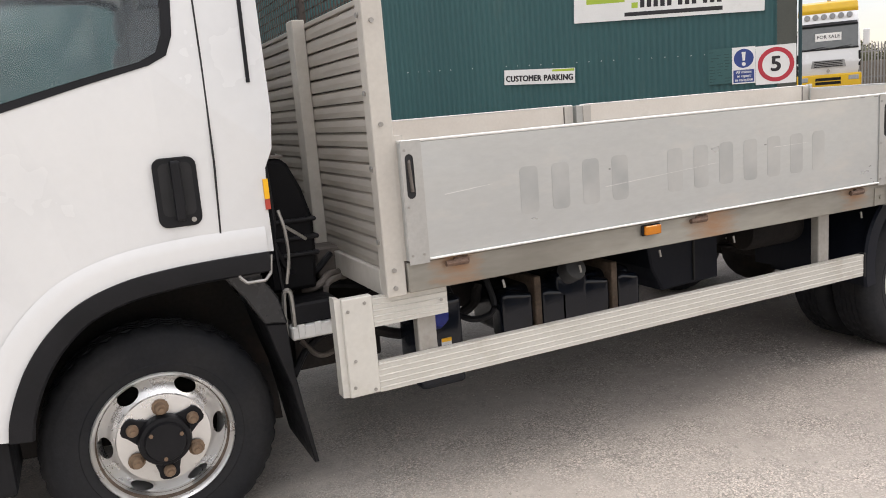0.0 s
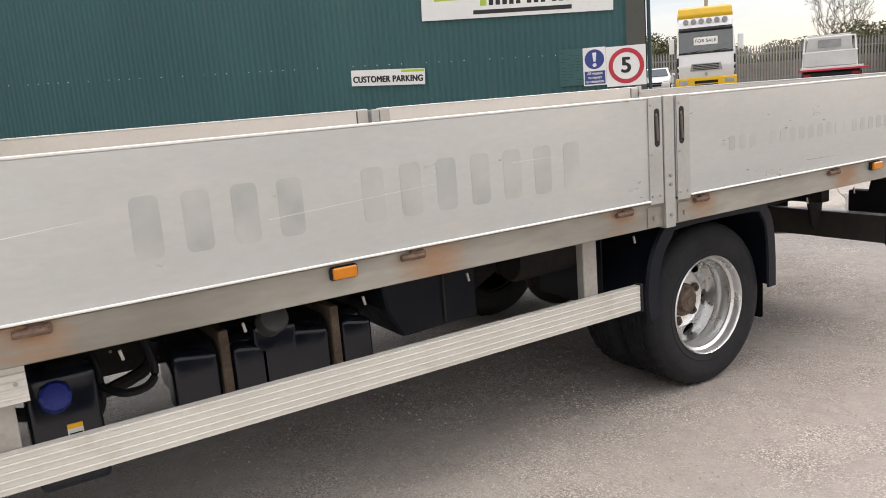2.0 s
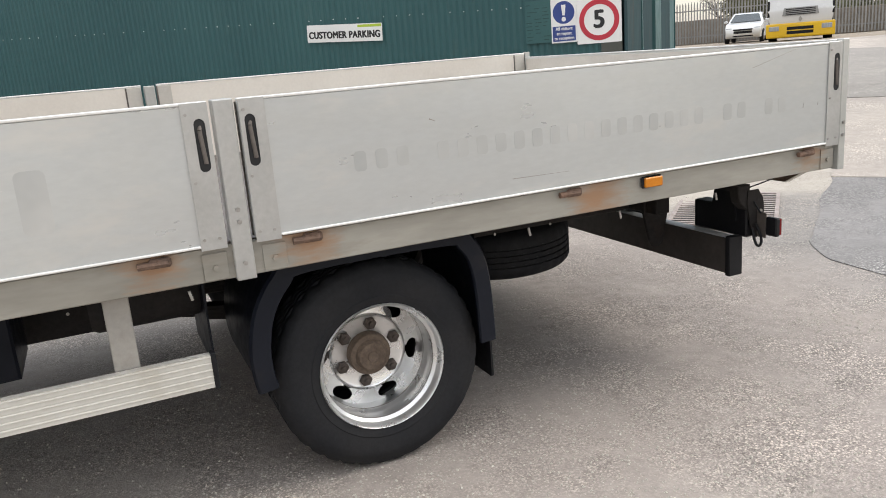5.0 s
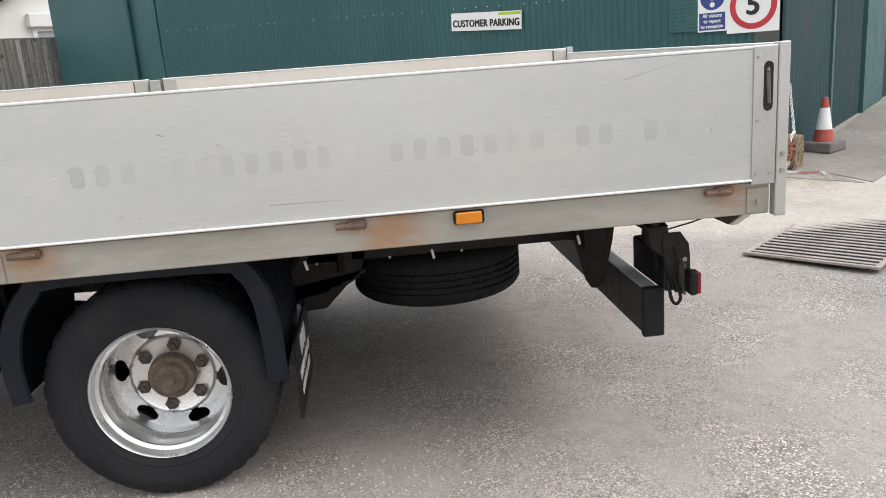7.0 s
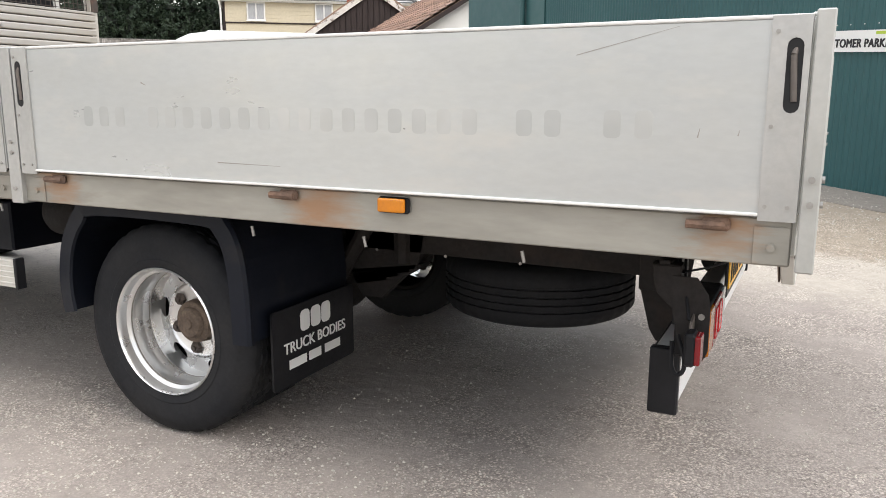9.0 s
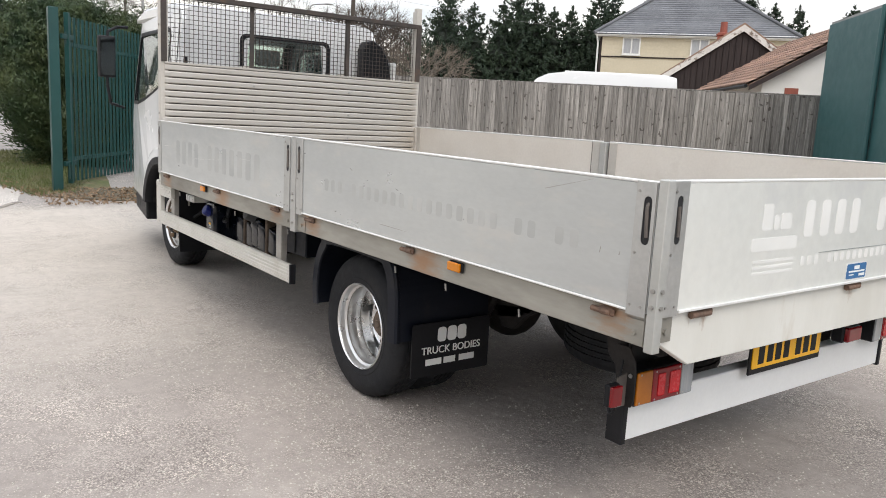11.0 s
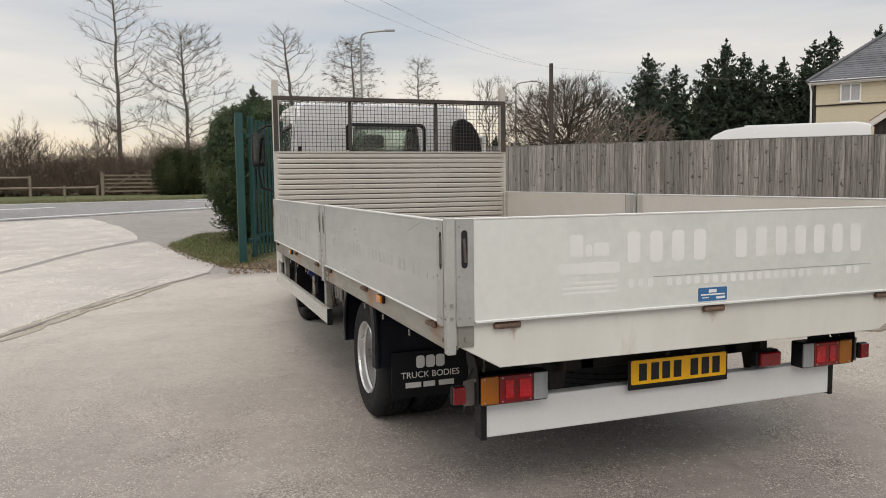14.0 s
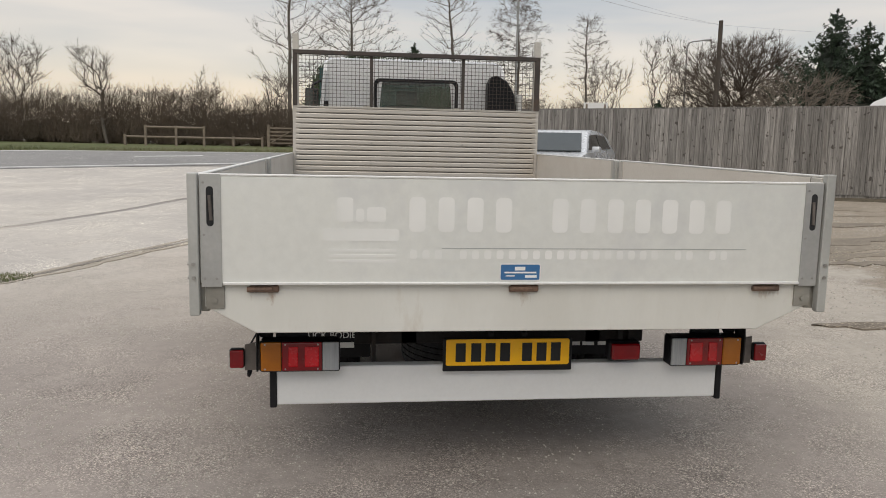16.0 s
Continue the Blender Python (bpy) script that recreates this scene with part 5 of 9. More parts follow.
# rear mudguards with flaps
for y0, y1, fy in ((2.640, 3.215, 1), (2 * YC - 3.215, 2 * YC - 2.640, -1)):
    line = [(3.686, 0.405), (3.676, 0.470), (3.678, 0.560), (3.706, 0.670), (3.770, 0.765), (3.860, 0.812), (4.345, 0.812), (4.430, 0.775), (4.475, 0.690), (4.492, 0.560), (4.496, 0.395)]
    line = rounded_line(line, 4)
    edge, inn = (y0, y1) if fy > 0 else (y1, y0)
    bm = B()
    rings = []
    for i, (xa, za) in enumerate(line):
        pa, pb = line[max(i - 1, 0)], line[min(i + 1, len(line) - 1)]
        d = Vector((pb[0] - pa[0], pb[1] - pa[1])).normalized()
        nx, nz = -d.y, d.x
        prof = [(0.006, inn), (0.006, edge + fy * 0.03), (0.018, edge + fy * 0.022), (0.022, edge + fy * 0.006), (0.014, edge - fy * 0.006), (-0.042, edge - fy * 0.010), (-0.046, edge), (-0.006, edge + fy * 0.006), (0.0, edge + fy * 0.03), (0.0, inn)]
        rings.append([bm.verts.new((xa + nx * o, yy_, za + nz * o)) for o, yy_ in prof])
    for ra, rb_ in zip(rings, rings[1:]):
        for i in range(len(ra)):
            bm.faces.new((ra[i], rb_[i], rb_[(i + 1) % len(ra)], ra[(i + 1) % len(ra)]))
    bm.faces.new(rings[0][::-1])
    bm.faces.new(rings[-1])
    bmesh.ops.recalc_face_normals(bm, faces=bm.faces[:])
    mg = part("mudguard", bm, NAVY, truck, "blue-black plastic rear mudguard")
    part("arch_panel", box(B(), 3.560, 3.567, y0 + 0.16, y1, 0.46, 0.80), NAVY, mg)
    fl = part("mud_flap", plate(B(), rounded(2.722 if fy > 0 else y0 - 0.02, 3.200 if fy > 0 else y1 - 0.02, 0.212, 0.482, 0.012), [], 4.530, 4.538, "x"), BLACK, truck, "black mud flap with white lettering")
    cy = 2.96 if fy > 0 else 2 * YC - 2.96
    tm = pose(4.5388, cy, 0.342, 90, 0, 90)
    bm = B()
    for u0, u1 in ((-0.088, -0.036), (-0.028, 0.028), (0.034, 0.088)):
        prism(bm, rounded(cy + u0, cy + u1, 0.382, 0.456, 0.018), 4.5375, 4.5395, "x")
    part("emblem_bar", bm, WHITE_MARK, fl, "white bars of a maker's emblem")
    words("flap_lettering", "TRUCK BODIES", 0.038, tm, WHITE_MARK, fl, "white words", 0.0006)
    bm = B()
    for i, c in enumerate((4, 3, 4)):
        u0 = (-0.155, -0.045, 0.050)[i]
        box(bm, 4.5375, 4.5395, cy + u0, cy + u0 + 0.024 * c, 0.268, 0.300)
    part("number_bar", bm, WHITE_MARK, fl)

# tanks and boxes along the near side
bm = box(B(), 1.83, 2.52, 2.965, 3.24, 0.45, 0.650, 0.045, 4)
tank = part("fuel_tank", bm, NAVY_GLOSS, truck, "glossy blue-black plastic fuel tank with rusty straps", smooth=True)
for xa, xb, za, zb in ((1.812, 1.966, 0.445, 0.640), (2.008, 2.150, 0.440, 0.622), (2.085, 2.245, 0.450, 0.680), (2.215, 2.362, 0.440, 0.636), (2.405, 2.530, 0.445, 0.628)):
    bm = box(B(), xa, xb, 2.915, 3.02, za, zb, 0.028, 4)
    for v in bm.verts:
        if v.co.z > zb - 0.03:
            v.co.z += 0.010 * math.sin((v.co.x - xa) / (xb - xa) * 5.0)
    part("tank_lobe", bm, NAVY_GLOSS, tank, smooth=True)
for xa in (1.987, 2.384):
    part("tank_strap", box(B(), xa - 0.016, xa + 0.016, 2.912, 3.25, 0.430, 0.690, 0.004), HUB, tank, "rusty strap")
bm = lathe(B(), [(0.0, -0.050), (0.036, -0.050), (0.046, -0.046), (0.050, -0.038), (0.050, 0.03)], 24)
part("filler_cap", bm, CAP_GREY, tank, "dirty grey filler cap", m=pose(2.150, 2.905, 0.690, -25, 0, 0), smooth=True)
bm = box(B(), 1.392, 1.588, 2.828, 3.03, 0.345, 0.700, 0.032, 4)
ad = part("additive_tank", bm, NAVY_GLOSS, truck, "blue-black plastic additive tank with a blue cap", smooth=True)
part("tank_rib", box(B(), 1.384, 1.596, 2.822, 3.035, 0.405, 0.425, 0.008, 2), NAVY_GLOSS, ad, smooth=True)
bm = lathe(B(), [(0.0, 0.034), (0.034, 0.034), (0.043, 0.026), (0.045, -0.020)], 10, "z")
part("tank_cap", bm, BLUE_CAP, ad, "bright blue screw cap", m=pose(1.470, 2.822, 0.632, 62, 0, 0), smooth=False)
part("warning_label", box(B(), 1.486, 1.528, 2.824, 2.8275, 0.500, 0.542), WHITE_MARK, ad, "small white and yellow label")
part("label_stripe", box(B(), 1.486, 1.528, 2.8225, 2.8245, 0.528, 0.542), YELLOW, ad)
part("label_bar", box(B(), 1.490, 1.524, 2.8225, 2.8242, 0.508, 0.514), DARK, ad)
bb = part("battery_box", prism(B(), [(2.66, 0.51), (3.00, 0.52), (3.00, 0.73), (2.58, 0.73), (2.60, 0.62)], 2.92, 3.25, "y", 0.008), NAVY, truck, "black battery box")
part("box_rib", box(B(), 2.84, 2.85, 2.912, 2.922, 0.53, 0.72), DARK, bb)
bm = lathe(B(), [(0.0, 0.0), (0.09, 0.0), (0.10, 0.02), (0.10, 0.33), (0.09, 0.36), (0, 0.36)], 24)
part("air_reservoir", bm, CHASSIS, truck, "dark air reservoir", m=pose(3.22, 3.0, 0.70, 0, 0, -90), smooth=True)
bm = B()
cyl(bm, (2.25, 3.0, 0.43), (2.25, 3.0, 0.37), 0.022, seg=8)
box(bm, 2.20, 2.30, 2.97, 3.03, 0.365, 0.385, 0.004)
part("tank_mount", bm, HUB, tank)
bm = cyl(B(), (1.86, 2.95, 0.43), (1.86, 2.95, 0.36), 0.02, seg=8)
box(bm, 1.82, 1.90, 2.93, 2.98, 0.355, 0.375, 0.004)
part("tank_mount", bm, HUB, tank)
bm = hose(B(), [(1.2, 2.98, 0.62), (1.45, 3.05, 0.52), (1.75, 3.10, 0.56), (1.80, 3.1, 0.66)], 0.022, 8)
part("exhaust_pipe", bm, CHASSIS, truck)
bm = hose(B(), [(1.60, 2.92, 0.60), (1.66, 2.88, 0.575), (1.73, 2.87, 0.585), (1.755, 2.88, 0.63), (1.74, 2.92, 0.74)], 0.013, 8)
hose(bm, [(1.58, 2.98, 0.74), (1.60, 2.94, 0.66), (1.60, 2.93, 0.55), (1.57, 2.95, 0.48)], 0.012, 8)
part("hose", bm, BLACK, truck)
# tail end hose and cable loop by the lamp
bm = hose(B(), [(5.805, 2.690, 0.60), (5.822, 2.680, 0.555), (5.826, 2.675, 0.520), (5.812, 2.675, 0.503), (5.797, 2.680, 0.520), (5.792, 2.695, 0.58)], 0.006, 6)
part("cable_loop", bm, BLACK, truck)
bm = hose(B(), [(5.80, 2.735, 0.745), (5.88, 2.68, 0.780), (5.965, 2.60, 0.835)], 0.003, 5)
part("thin_cable", bm, BLACK, truck)

# ---- the cab ----
CY = 2.735


def cab_bend(bm):
    """Leans the cab's sides in towards the roof and towards the windscreen."""
    for v in bm.verts:
        s = 1 if v.co.y < YC else -1
        d = 0.085 * max(0.0, v.co.z - 1.35) / 0.9 + 0.19 * max(0.0, -v.co.x - 0.05) ** 1.3
        v.co.y += s * d
    return bm


ARCH = [(0.020, 0.545), (0.032, 0.610), (0.062, 0.690), (0.105, 0.770), (0.170, 0.850), (0.262, 0.922), (0.390, 0.968), (0.540, 0.988), (0.700, 0.995), (0.845, 0.996)]
WINDOW = [(-0.83, 1.43), (-0.30, 1.425), (0.02, 1.465), (0.15, 1.500), (0.38, 1.565), (0.56, 1.612), (0.615, 1.640), (0.640, 1.700), (0.650, 1.80), (0.655, 2.02), (0.62, 2.08), (0.52, 2.10), (-0.48, 2.10), (-0.56, 2.06)]
SHELL = [(-1.02, 0.545)] + ARCH + [(0.862, 1.10), (0.870, 1.27), (0.898, 1.33), (0.912, 1.45), (0.912, 1.80), (0.895, 2.14), (0.850, 2.225), (0.740, 2.262), (-0.46, 2.262), (-0.60, 2.20), (-1.02, 1.42), (-1.08, 1.20)]


def arc_points():
    """The arch line made smooth, with its outward direction at each point."""
    pts = [Vector(p) for p in ARCH]
    ext = [pts[0] * 2 - pts[1]] + pts + [pts[-1] * 2 - pts[-2]]
    out = []
    for i in range(1, len(ext) - 2):
        p0, p1, p2, p3 = ext[i - 1:i + 3]
        for k in range(5):
            t = k / 5
            out.append(0.5 * ((2 * p1) + (p2 - p0) * t + (2 * p0 - 5 * p1 + 4 * p2 - p3) * t * t + (3 * p1 - p0 - 3 * p2 + p3) * t ** 3))
    out.append(pts[-1])
    nrm = []
    for i in range(len(out)):
        d = (out[min(i + 1, len(out) - 1)] - out[max(i - 1, 0)]).normalized()
        nrm.append(Vector((-d.y, d.x)))
    return out, nrm


ARC, ARC_N = arc_points()
SHELL = SHELL[:1] + [tuple(p) for p in ARC] + SHELL[1 + len(ARCH):]
cab_side = None
for yy, s in ((CY, 1), (2 * YC - CY, -1)):
    bm = cab_bend(plate(B(), SHELL, [WINDOW], min(yy, yy + s * 0.035), max(yy, yy + s * 0.035), "y"))
    cs = part("cab_side", bm, WHITE, truck, "white cab side with door and wheel arch")
    cab_side = cab_side or cs
    y0, y1 = sorted((yy + s * 0.012, yy + s * 0.017))
    part("side_window", cab_bend(plate(B(), WINDOW, [], y0, y1, "y")), PANE, cs, "tinted side window").visible_shadow = False
    # black rubber round the window
    bm = B()
    W2 = WINDOW + WINDOW[:1]
    cxm, czm = -0.05, 1.75
    for (xa, za), (xb, zb) in zip(W2, W2[1:]):
        q = [(xa, za), (xb, zb), (xb + (cxm - xb) * 0.045, zb + (czm - zb) * 0.09), (xa + (cxm - xa) * 0.045, za + (czm - za) * 0.09)]
        prism(bm, q, min(yy - s * 0.003, yy + s * 0.02), max(yy - s * 0.003, yy + s * 0.02), "y")
    part("window_seal", cab_bend(bm), BLACK, cs, "black rubber window seal")
    # wheel arch trim and the flared lip above it
    def strip(rows, material, name, label=""):
        """A strip swept along the arch: rows of (distance out from the arch line, sideways offset)."""
        bm = B()
        ring = []
        for (xa, za), nn in zip(ARC, ARC_N):
            ring.append([bm.verts.new((xa + nn.x * d, yy + s * o, za + nn.y * d)) for d, o in rows])
        for ra, rb in zip(ring, ring[1:]):
            for i in range(len(rows) - 1):
                bm.faces.new((ra[i], rb[i], rb[i + 1], ra[i + 1]))
        bmesh.ops.recalc_face_normals(bm, faces=bm.faces[:])
        return part(name, bm, material, cs, label, smooth=True)

    strip([(0.004, 0.012), (0.002, -0.020), (-0.012, -0.022), (-0.060, -0.016), (-0.068, -0.004), (-0.066, 0.06)], BLACK, "arch_trim", "black plastic wheel arch trim")
    strip([(-0.004, 0.0), (0.0, -0.0105), (0.050, -0.0095), (0.070, -0.0065), (0.086, 0.0005)], WHITE, "arch_flare")
    # door seams
    bm = B()
    for pts in ([(0.700, 1.01), (0.712, 1.30), (0.716, 1.62), (0.716, 1.90), (0.700, 2.12)], [(0.700, 1.012), (0.40, 1.006)], [(-0.62, 2.12), (0.700, 2.12)]):
        for (xa, za), (xb, zb) in zip(pts, pts[1:]):
            nrm = Vector((zb - za, -(xb - xa))).normalized() * 0.0028
            prism(bm, [(xa - nrm.x, za - nrm.y), (xb - nrm.x, zb - nrm.y), (xb + nrm.x, zb + nrm.y), (xa + nrm.x, za + nrm.y)], min(yy - s * 0.0012, yy + s * 0.01), max(yy - s * 0.0012, yy + s * 0.01), "y")
    part("door_seam", cab_bend(bm), DARK, cs)
    bm = B()
    for (xa, za), (xb, zb) in zip([(0.852, 1.545), (0.858, 1.80), (0.842, 2.16)], [(0.858, 1.80), (0.842, 2.16), (0.80, 2.228)]):
        prism(bm, [(xa - 0.006, za), (xb - 0.006, zb), (xb + 0.006, zb), (xa + 0.006, za)], min(yy - s * 0.004, yy + s * 0.01), max(yy - s * 0.004, yy + s * 0.01), "y")
    part("corner_seal", cab_bend(bm), BLACK, cs, "black rubber strip on the cab corner")
    # door handle: a recess with an upright grip
    hy = yy - s * 0.004
    hd = part("door_handle", prism(B(), rounded(0.524, 0.655, 1.115, 1.332, 0.028), min(hy, yy + s * 0.005), max(hy, yy + s * 0.005), "y", 0.003), BLACK, cs, "black recessed door handle")
    part("handle_recess", prism(B(), rounded(0.540, 0.640, 1.150, 1.315, 0.02), min(hy - s * 0.001, hy), max(hy - s * 0.001, hy), "y"), DARK, hd)
    part("grip", box(B(), 0.575, 0.605, min(hy - s * 0.024, hy), max(hy - s * 0.024, hy), 1.135, 1.322, 0.008, 2), BLACK, hd)
    bm = cyl(B(), (0.628, hy - s * 0.004, 1.134), (0.628, hy, 1.134), 0.008, seg=12)
    part("lock", bm, BOLT, hd)
    # lower step panel ahead of the arch and inner arch liner
    part("front_step", cab_bend(box(B(), -1.0, 0.015, min(yy + s * 0.02, yy + s * 0.30), max(yy + s * 0.02, yy + s * 0.30), 0.36, 0.545, 0.02, 2)), BLACK, truck, "black cab step")
    bm = B()
    inn = [(x_ + 0.02, z_ - 0.015) for x_, z_ in ARCH]
    for (xa, za), (xb, zb) in zip(inn, inn[1:]):
        prism(bm, [(xa, za), (xb, zb), (xb, zb - 0.006), (xa, za - 0.006)], min(yy + s * 0.03, yy + s * 0.55), max(yy + s * 0.03, yy + s * 0.55), "y")
    part("arch_liner", bm, DARK, truck)
    # added dark plate: stands in for the shade behind the wheel
    part("inner_wing", prism(B(), [(-0.05, 0.30), (0.93, 0.22), (0.90, 0.70), (0.82, 0.98), (0.10, 0.98)], min(yy + s * 0.50, yy + s * 0.52), max(yy + s * 0.50, yy + s * 0.52), "y"), CHASSIS, truck)
    # front mud flap behind the wheel
    fy0, fy1 = sorted((yy + s * 0.03, yy + s * 0.40))
    bm = prism(B(), [(0.816, 0.744), (0.886, 0.734), (0.897, 0.54), (0.945, 0.21), (0.930, 0.21), (0.880, 0.51), (0.842, 0.64)], fy0, fy1, "y", 0.004)
    part("front_mud_flap", bm, BLACK, truck, "black rubber front mud flap")
    bm = prism(B(), [(0.68, 0.985), (0.80, 0.985), (0.826, 0.90), (0.868, 0.83), (0.888, 0.738), (0.812, 0.748), (0.756, 0.85), (0.695, 0.93)], fy0 - 0.012, fy1 - 0.012, "y", 0.006)
    part("wing_extension", bm, BLACK_GLOSS, truck, "glossy black plastic rear edge of the front wing")

# cab back, roof and front close the shell
bm = cab_bend(plate(B(), [(CY + 0.0, 0.996), (2 * YC - CY, 0.996), (2 * YC - CY, 2.16), (2 * YC - CY - 0.03, 2.235), (2 * YC - CY - 0.10, 2.262), (CY + 0.10, 2.262), (CY + 0.03, 2.235), (CY, 2.16)],
                      [rounded(3.335, 4.165, 1.760, 2.065, 0.05)], 0.840, 0.866, "x"))
cb = part("cab_back", bm, WHITE, truck, "white cab rear wall")
part("rear_window", prism(B(), rounded(3.335, 4.165, 1.760, 2.065, 0.05), 0.846, 0.852, "x"), PANE_TINT, cb, "tinted rear cab window").visible_shadow = False
part("window_seal", plate(B(), rounded(3.315, 4.185, 1.742, 2.083, 0.06), [rounded(3.350, 4.150, 1.775, 2.050, 0.045)], 0.862, 0.872, "x"), BLACK, cb, "black rubber window seal")
bm = prism(B(), [(0.855, 2.20), (0.80, 2.262), (0.60, 2.300), (-0.30, 2.310), (-0.52, 2.262), (-0.62, 2.20)], CY + 0.11, 2 * YC - CY - 0.11, "y", 0.02)
part("cab_roof", bm, WHITE, truck, "white cab roof")
bm = cab_bend(prism(B(), [(-1.02, 0.40), (-0.98, 0.40), (-0.98, 1.43), (-1.04, 1.45), (-1.10, 1.20)], CY + 0.03, 2 * YC - CY - 0.03, "y"))
part("cab_front", bm, WHITE, truck, "white cab front")
bm = cab_bend(prism(B(), [(-0.67, 2.12), (-0.56, 2.22), (-0.60, 2.25), (-0.72, 2.13)], CY + 0.03, 2 * YC - CY - 0.03, "y"))
part("front_header", bm, WHITE, truck)
for y0_, y1_ in ((CY + 0.01, CY + 0.11), (2 * YC - CY - 0.11, 2 * YC - CY - 0.01)):
    part("windscreen_pillar", cab_bend(prism(B(), [(-1.05, 1.43), (-0.99, 1.43), (-0.60, 2.14), (-0.68, 2.14)], y0_, y1_, "y")), BLACK, truck)
part("windscreen", cab_bend(prism(B(), [(-1.035, 1.46), (-0.665, 2.13), (-0.655, 2.13), (-1.025, 1.46)], CY + 0.10, 2 * YC - CY - 0.10, "y")), PANE, truck, "tinted windscreen").visible_shadow = False
for ys, nm in ((2.98, "seat"), (3.45, "seat"), (4.05, "seat")):
    sb = box(B(), 0.10, 0.62, ys, ys + 0.45, 1.16, 1.30, 0.04, 2)
    s_ = part("seat", sb, SEAT, truck, "grey cloth cab seat")
    part("backrest", box(B(), 0.56, 0.68, ys + 0.01, ys + 0.44, 1.28, 1.82, 0.05, 2), SEAT, s_)
    part("headrest", box(B(), 0.58, 0.67, ys + 0.11, ys + 0.34, 1.83, 1.98, 0.04, 2), SEAT, s_)
part("dashboard", box(B(), -0.95, -0.45, CY + 0.25, 2 * YC - CY - 0.25, 1.05, 1.42, 0.06, 2), BLACK, truck, "black dashboard")
part("cab_lining", box(B(), -0.4, 0.835, CY + 0.22, 2 * YC - CY - 0.22, 2.20, 2.225), SEAT, truck)
part("cab_back_lining", box(B(), 0.82, 0.838, CY + 0.06, 2 * YC - CY - 0.06, 1.0, 1.74), SEAT, truck)
part("cab_floor", box(B(), -0.95, 0.84, CY + 0.35, 2 * YC - CY - 0.35, 0.90, 0.99), CHASSIS, truck)
part("cab_vent", box(B(), 0.866, 0.880, 2.80, 2.86, 1.79, 1.845, 0.004), BLACK, cb, "small black vent")
# air intake behind the far corner of the cab
bm = prism(B(), [(4.470, 0.95), (4.470, 2.05), (4.500, 2.115), (4.560, 2.135), (4.66, 2.08), (4.735, 1.97), (4.770, 1.80), (4.770, 0.95)], 0.885, 1.03, "x", 0.012)
part("air_intake", bm, BLACK, truck, "tall black air intake duct")
bm = box(B(), 0.90, 1.02, 4.775, 4.83, 1.72, 1.95, 0.012)
part("intake_tank", bm, WHITE_BOARD, truck, "small white expansion tank")
# engine bits and box in the gap behind the cab
bm = prism(B(), [(0.885, 0.80), (1.055, 0.80), (1.068, 0.93), (1.070, 1.06), (1.040, 1.17), (0.998, 1.262), (0.975, 1.282), (0.885, 1.290)], 2.95, 3.14, "y", 0.014)
ac = part("air_cleaner", bm, BLACK_SHADED, truck, "smooth black air cleaner housing with sloping shoulder")
for zz, x1_ in ((1.050, 1.078), (0.985, 1.082), (0.925, 1.078)):
    part("rib", box(B(), 0.880, x1_, 2.936, 3.02, zz, zz + 0.016, 0.005), BLACK, ac)
br = part("bracket", box(B(), 0.885, 0.985, 2.955, 3.02, 1.286, 1.296, 0.002), DARK_STEEL, ac, "grey steel bracket with bolts")
for xa in (0.905, 0.935, 0.965):
    part("bolt", cyl(B(), (xa, 2.975, 1.296), (xa, 2.975, 1.302), 0.006, seg=6), BOLT, br)
for xa, za in ((0.900, 1.19), (0.900, 1.13)):
    part("clip", cyl(B(), (xa, 2.930, za), (xa, 2.955, za), 0.012, seg=8), BOLT, ac)
bm = box(B(), 0.93, 1.10, 2.84, 3.02, 0.70, 0.775, 0.008)
part("junction_box", bm, BLACK, truck, "black box with a grey lid")
bx = part("box_lid", box(B(), 0.915, 1.105, 2.828, 3.02, 0.648, 0.698, 0.006), WHITE_BOARD, truck, "pale grey plastic box lid")
for xa in (0.95, 1.01, 1.07):
    part("clip", box(B(), xa - 0.012, xa + 0.012, 2.822, 2.830, 0.655, 0.705, 0.002), WHITE_BOARD, bx)
for xa in (0.955, 1.075):
    part("bolt", cyl(B(), (xa, 2.826, 0.672), (xa, 2.834, 0.672), 0.009, seg=6), BOLT, bx)
# pipes, brackets and a drain pot low behind the cab
bm = box(B(), 0.98, 1.34, 3.10, 3.26, 0.44, 0.66, 0.02, 2)
cyl(bm, (1.20, 3.06, 0.50), (1.20, 3.06, 0.40), 0.040, seg=14)
cyl(bm, (1.20, 3.06, 0.40), (1.20, 3.06, 0.375), 0.022, seg=10)
part("gearbox_casing", bm, CHASSIS, truck, "grimy gearbox casing with a drain pot")
bm = hose(B(), [(0.98, 2.98, 0.60), (1.03, 2.94, 0.545), (1.10, 2.95, 0.55), (1.13, 2.98, 0.60), (1.20, 3.0, 0.61)], 0.010, 8)
part("steel_pipe", bm, DARK_STEEL, truck, "bent grey steel pipe", smooth=True)
bm = hose(B(), [(0.90, 2.86, 0.60), (0.905, 2.85, 0.80), (0.915, 2.845, 0.83), (0.93, 2.845, 0.81), (0.93, 2.84, 0.68)], 0.009, 6)
part("wire_stay", bm, BOLT, truck)
part("hose", hose(B(), [(0.885, 2.80, 1.28), (0.892, 2.80, 1.10), (0.890, 2.82, 1.0), (0.90, 2.83, 0.84)], 0.007, 6), BLACK, truck, "black rubber hose")
part("hose", hose(B(), [(0.90, 2.90, 1.0), (0.96, 2.95, 0.88), (1.05, 3.0, 0.84), (1.15, 3.05, 0.90)], 0.012, 6), BLACK, truck, "black rubber hose")
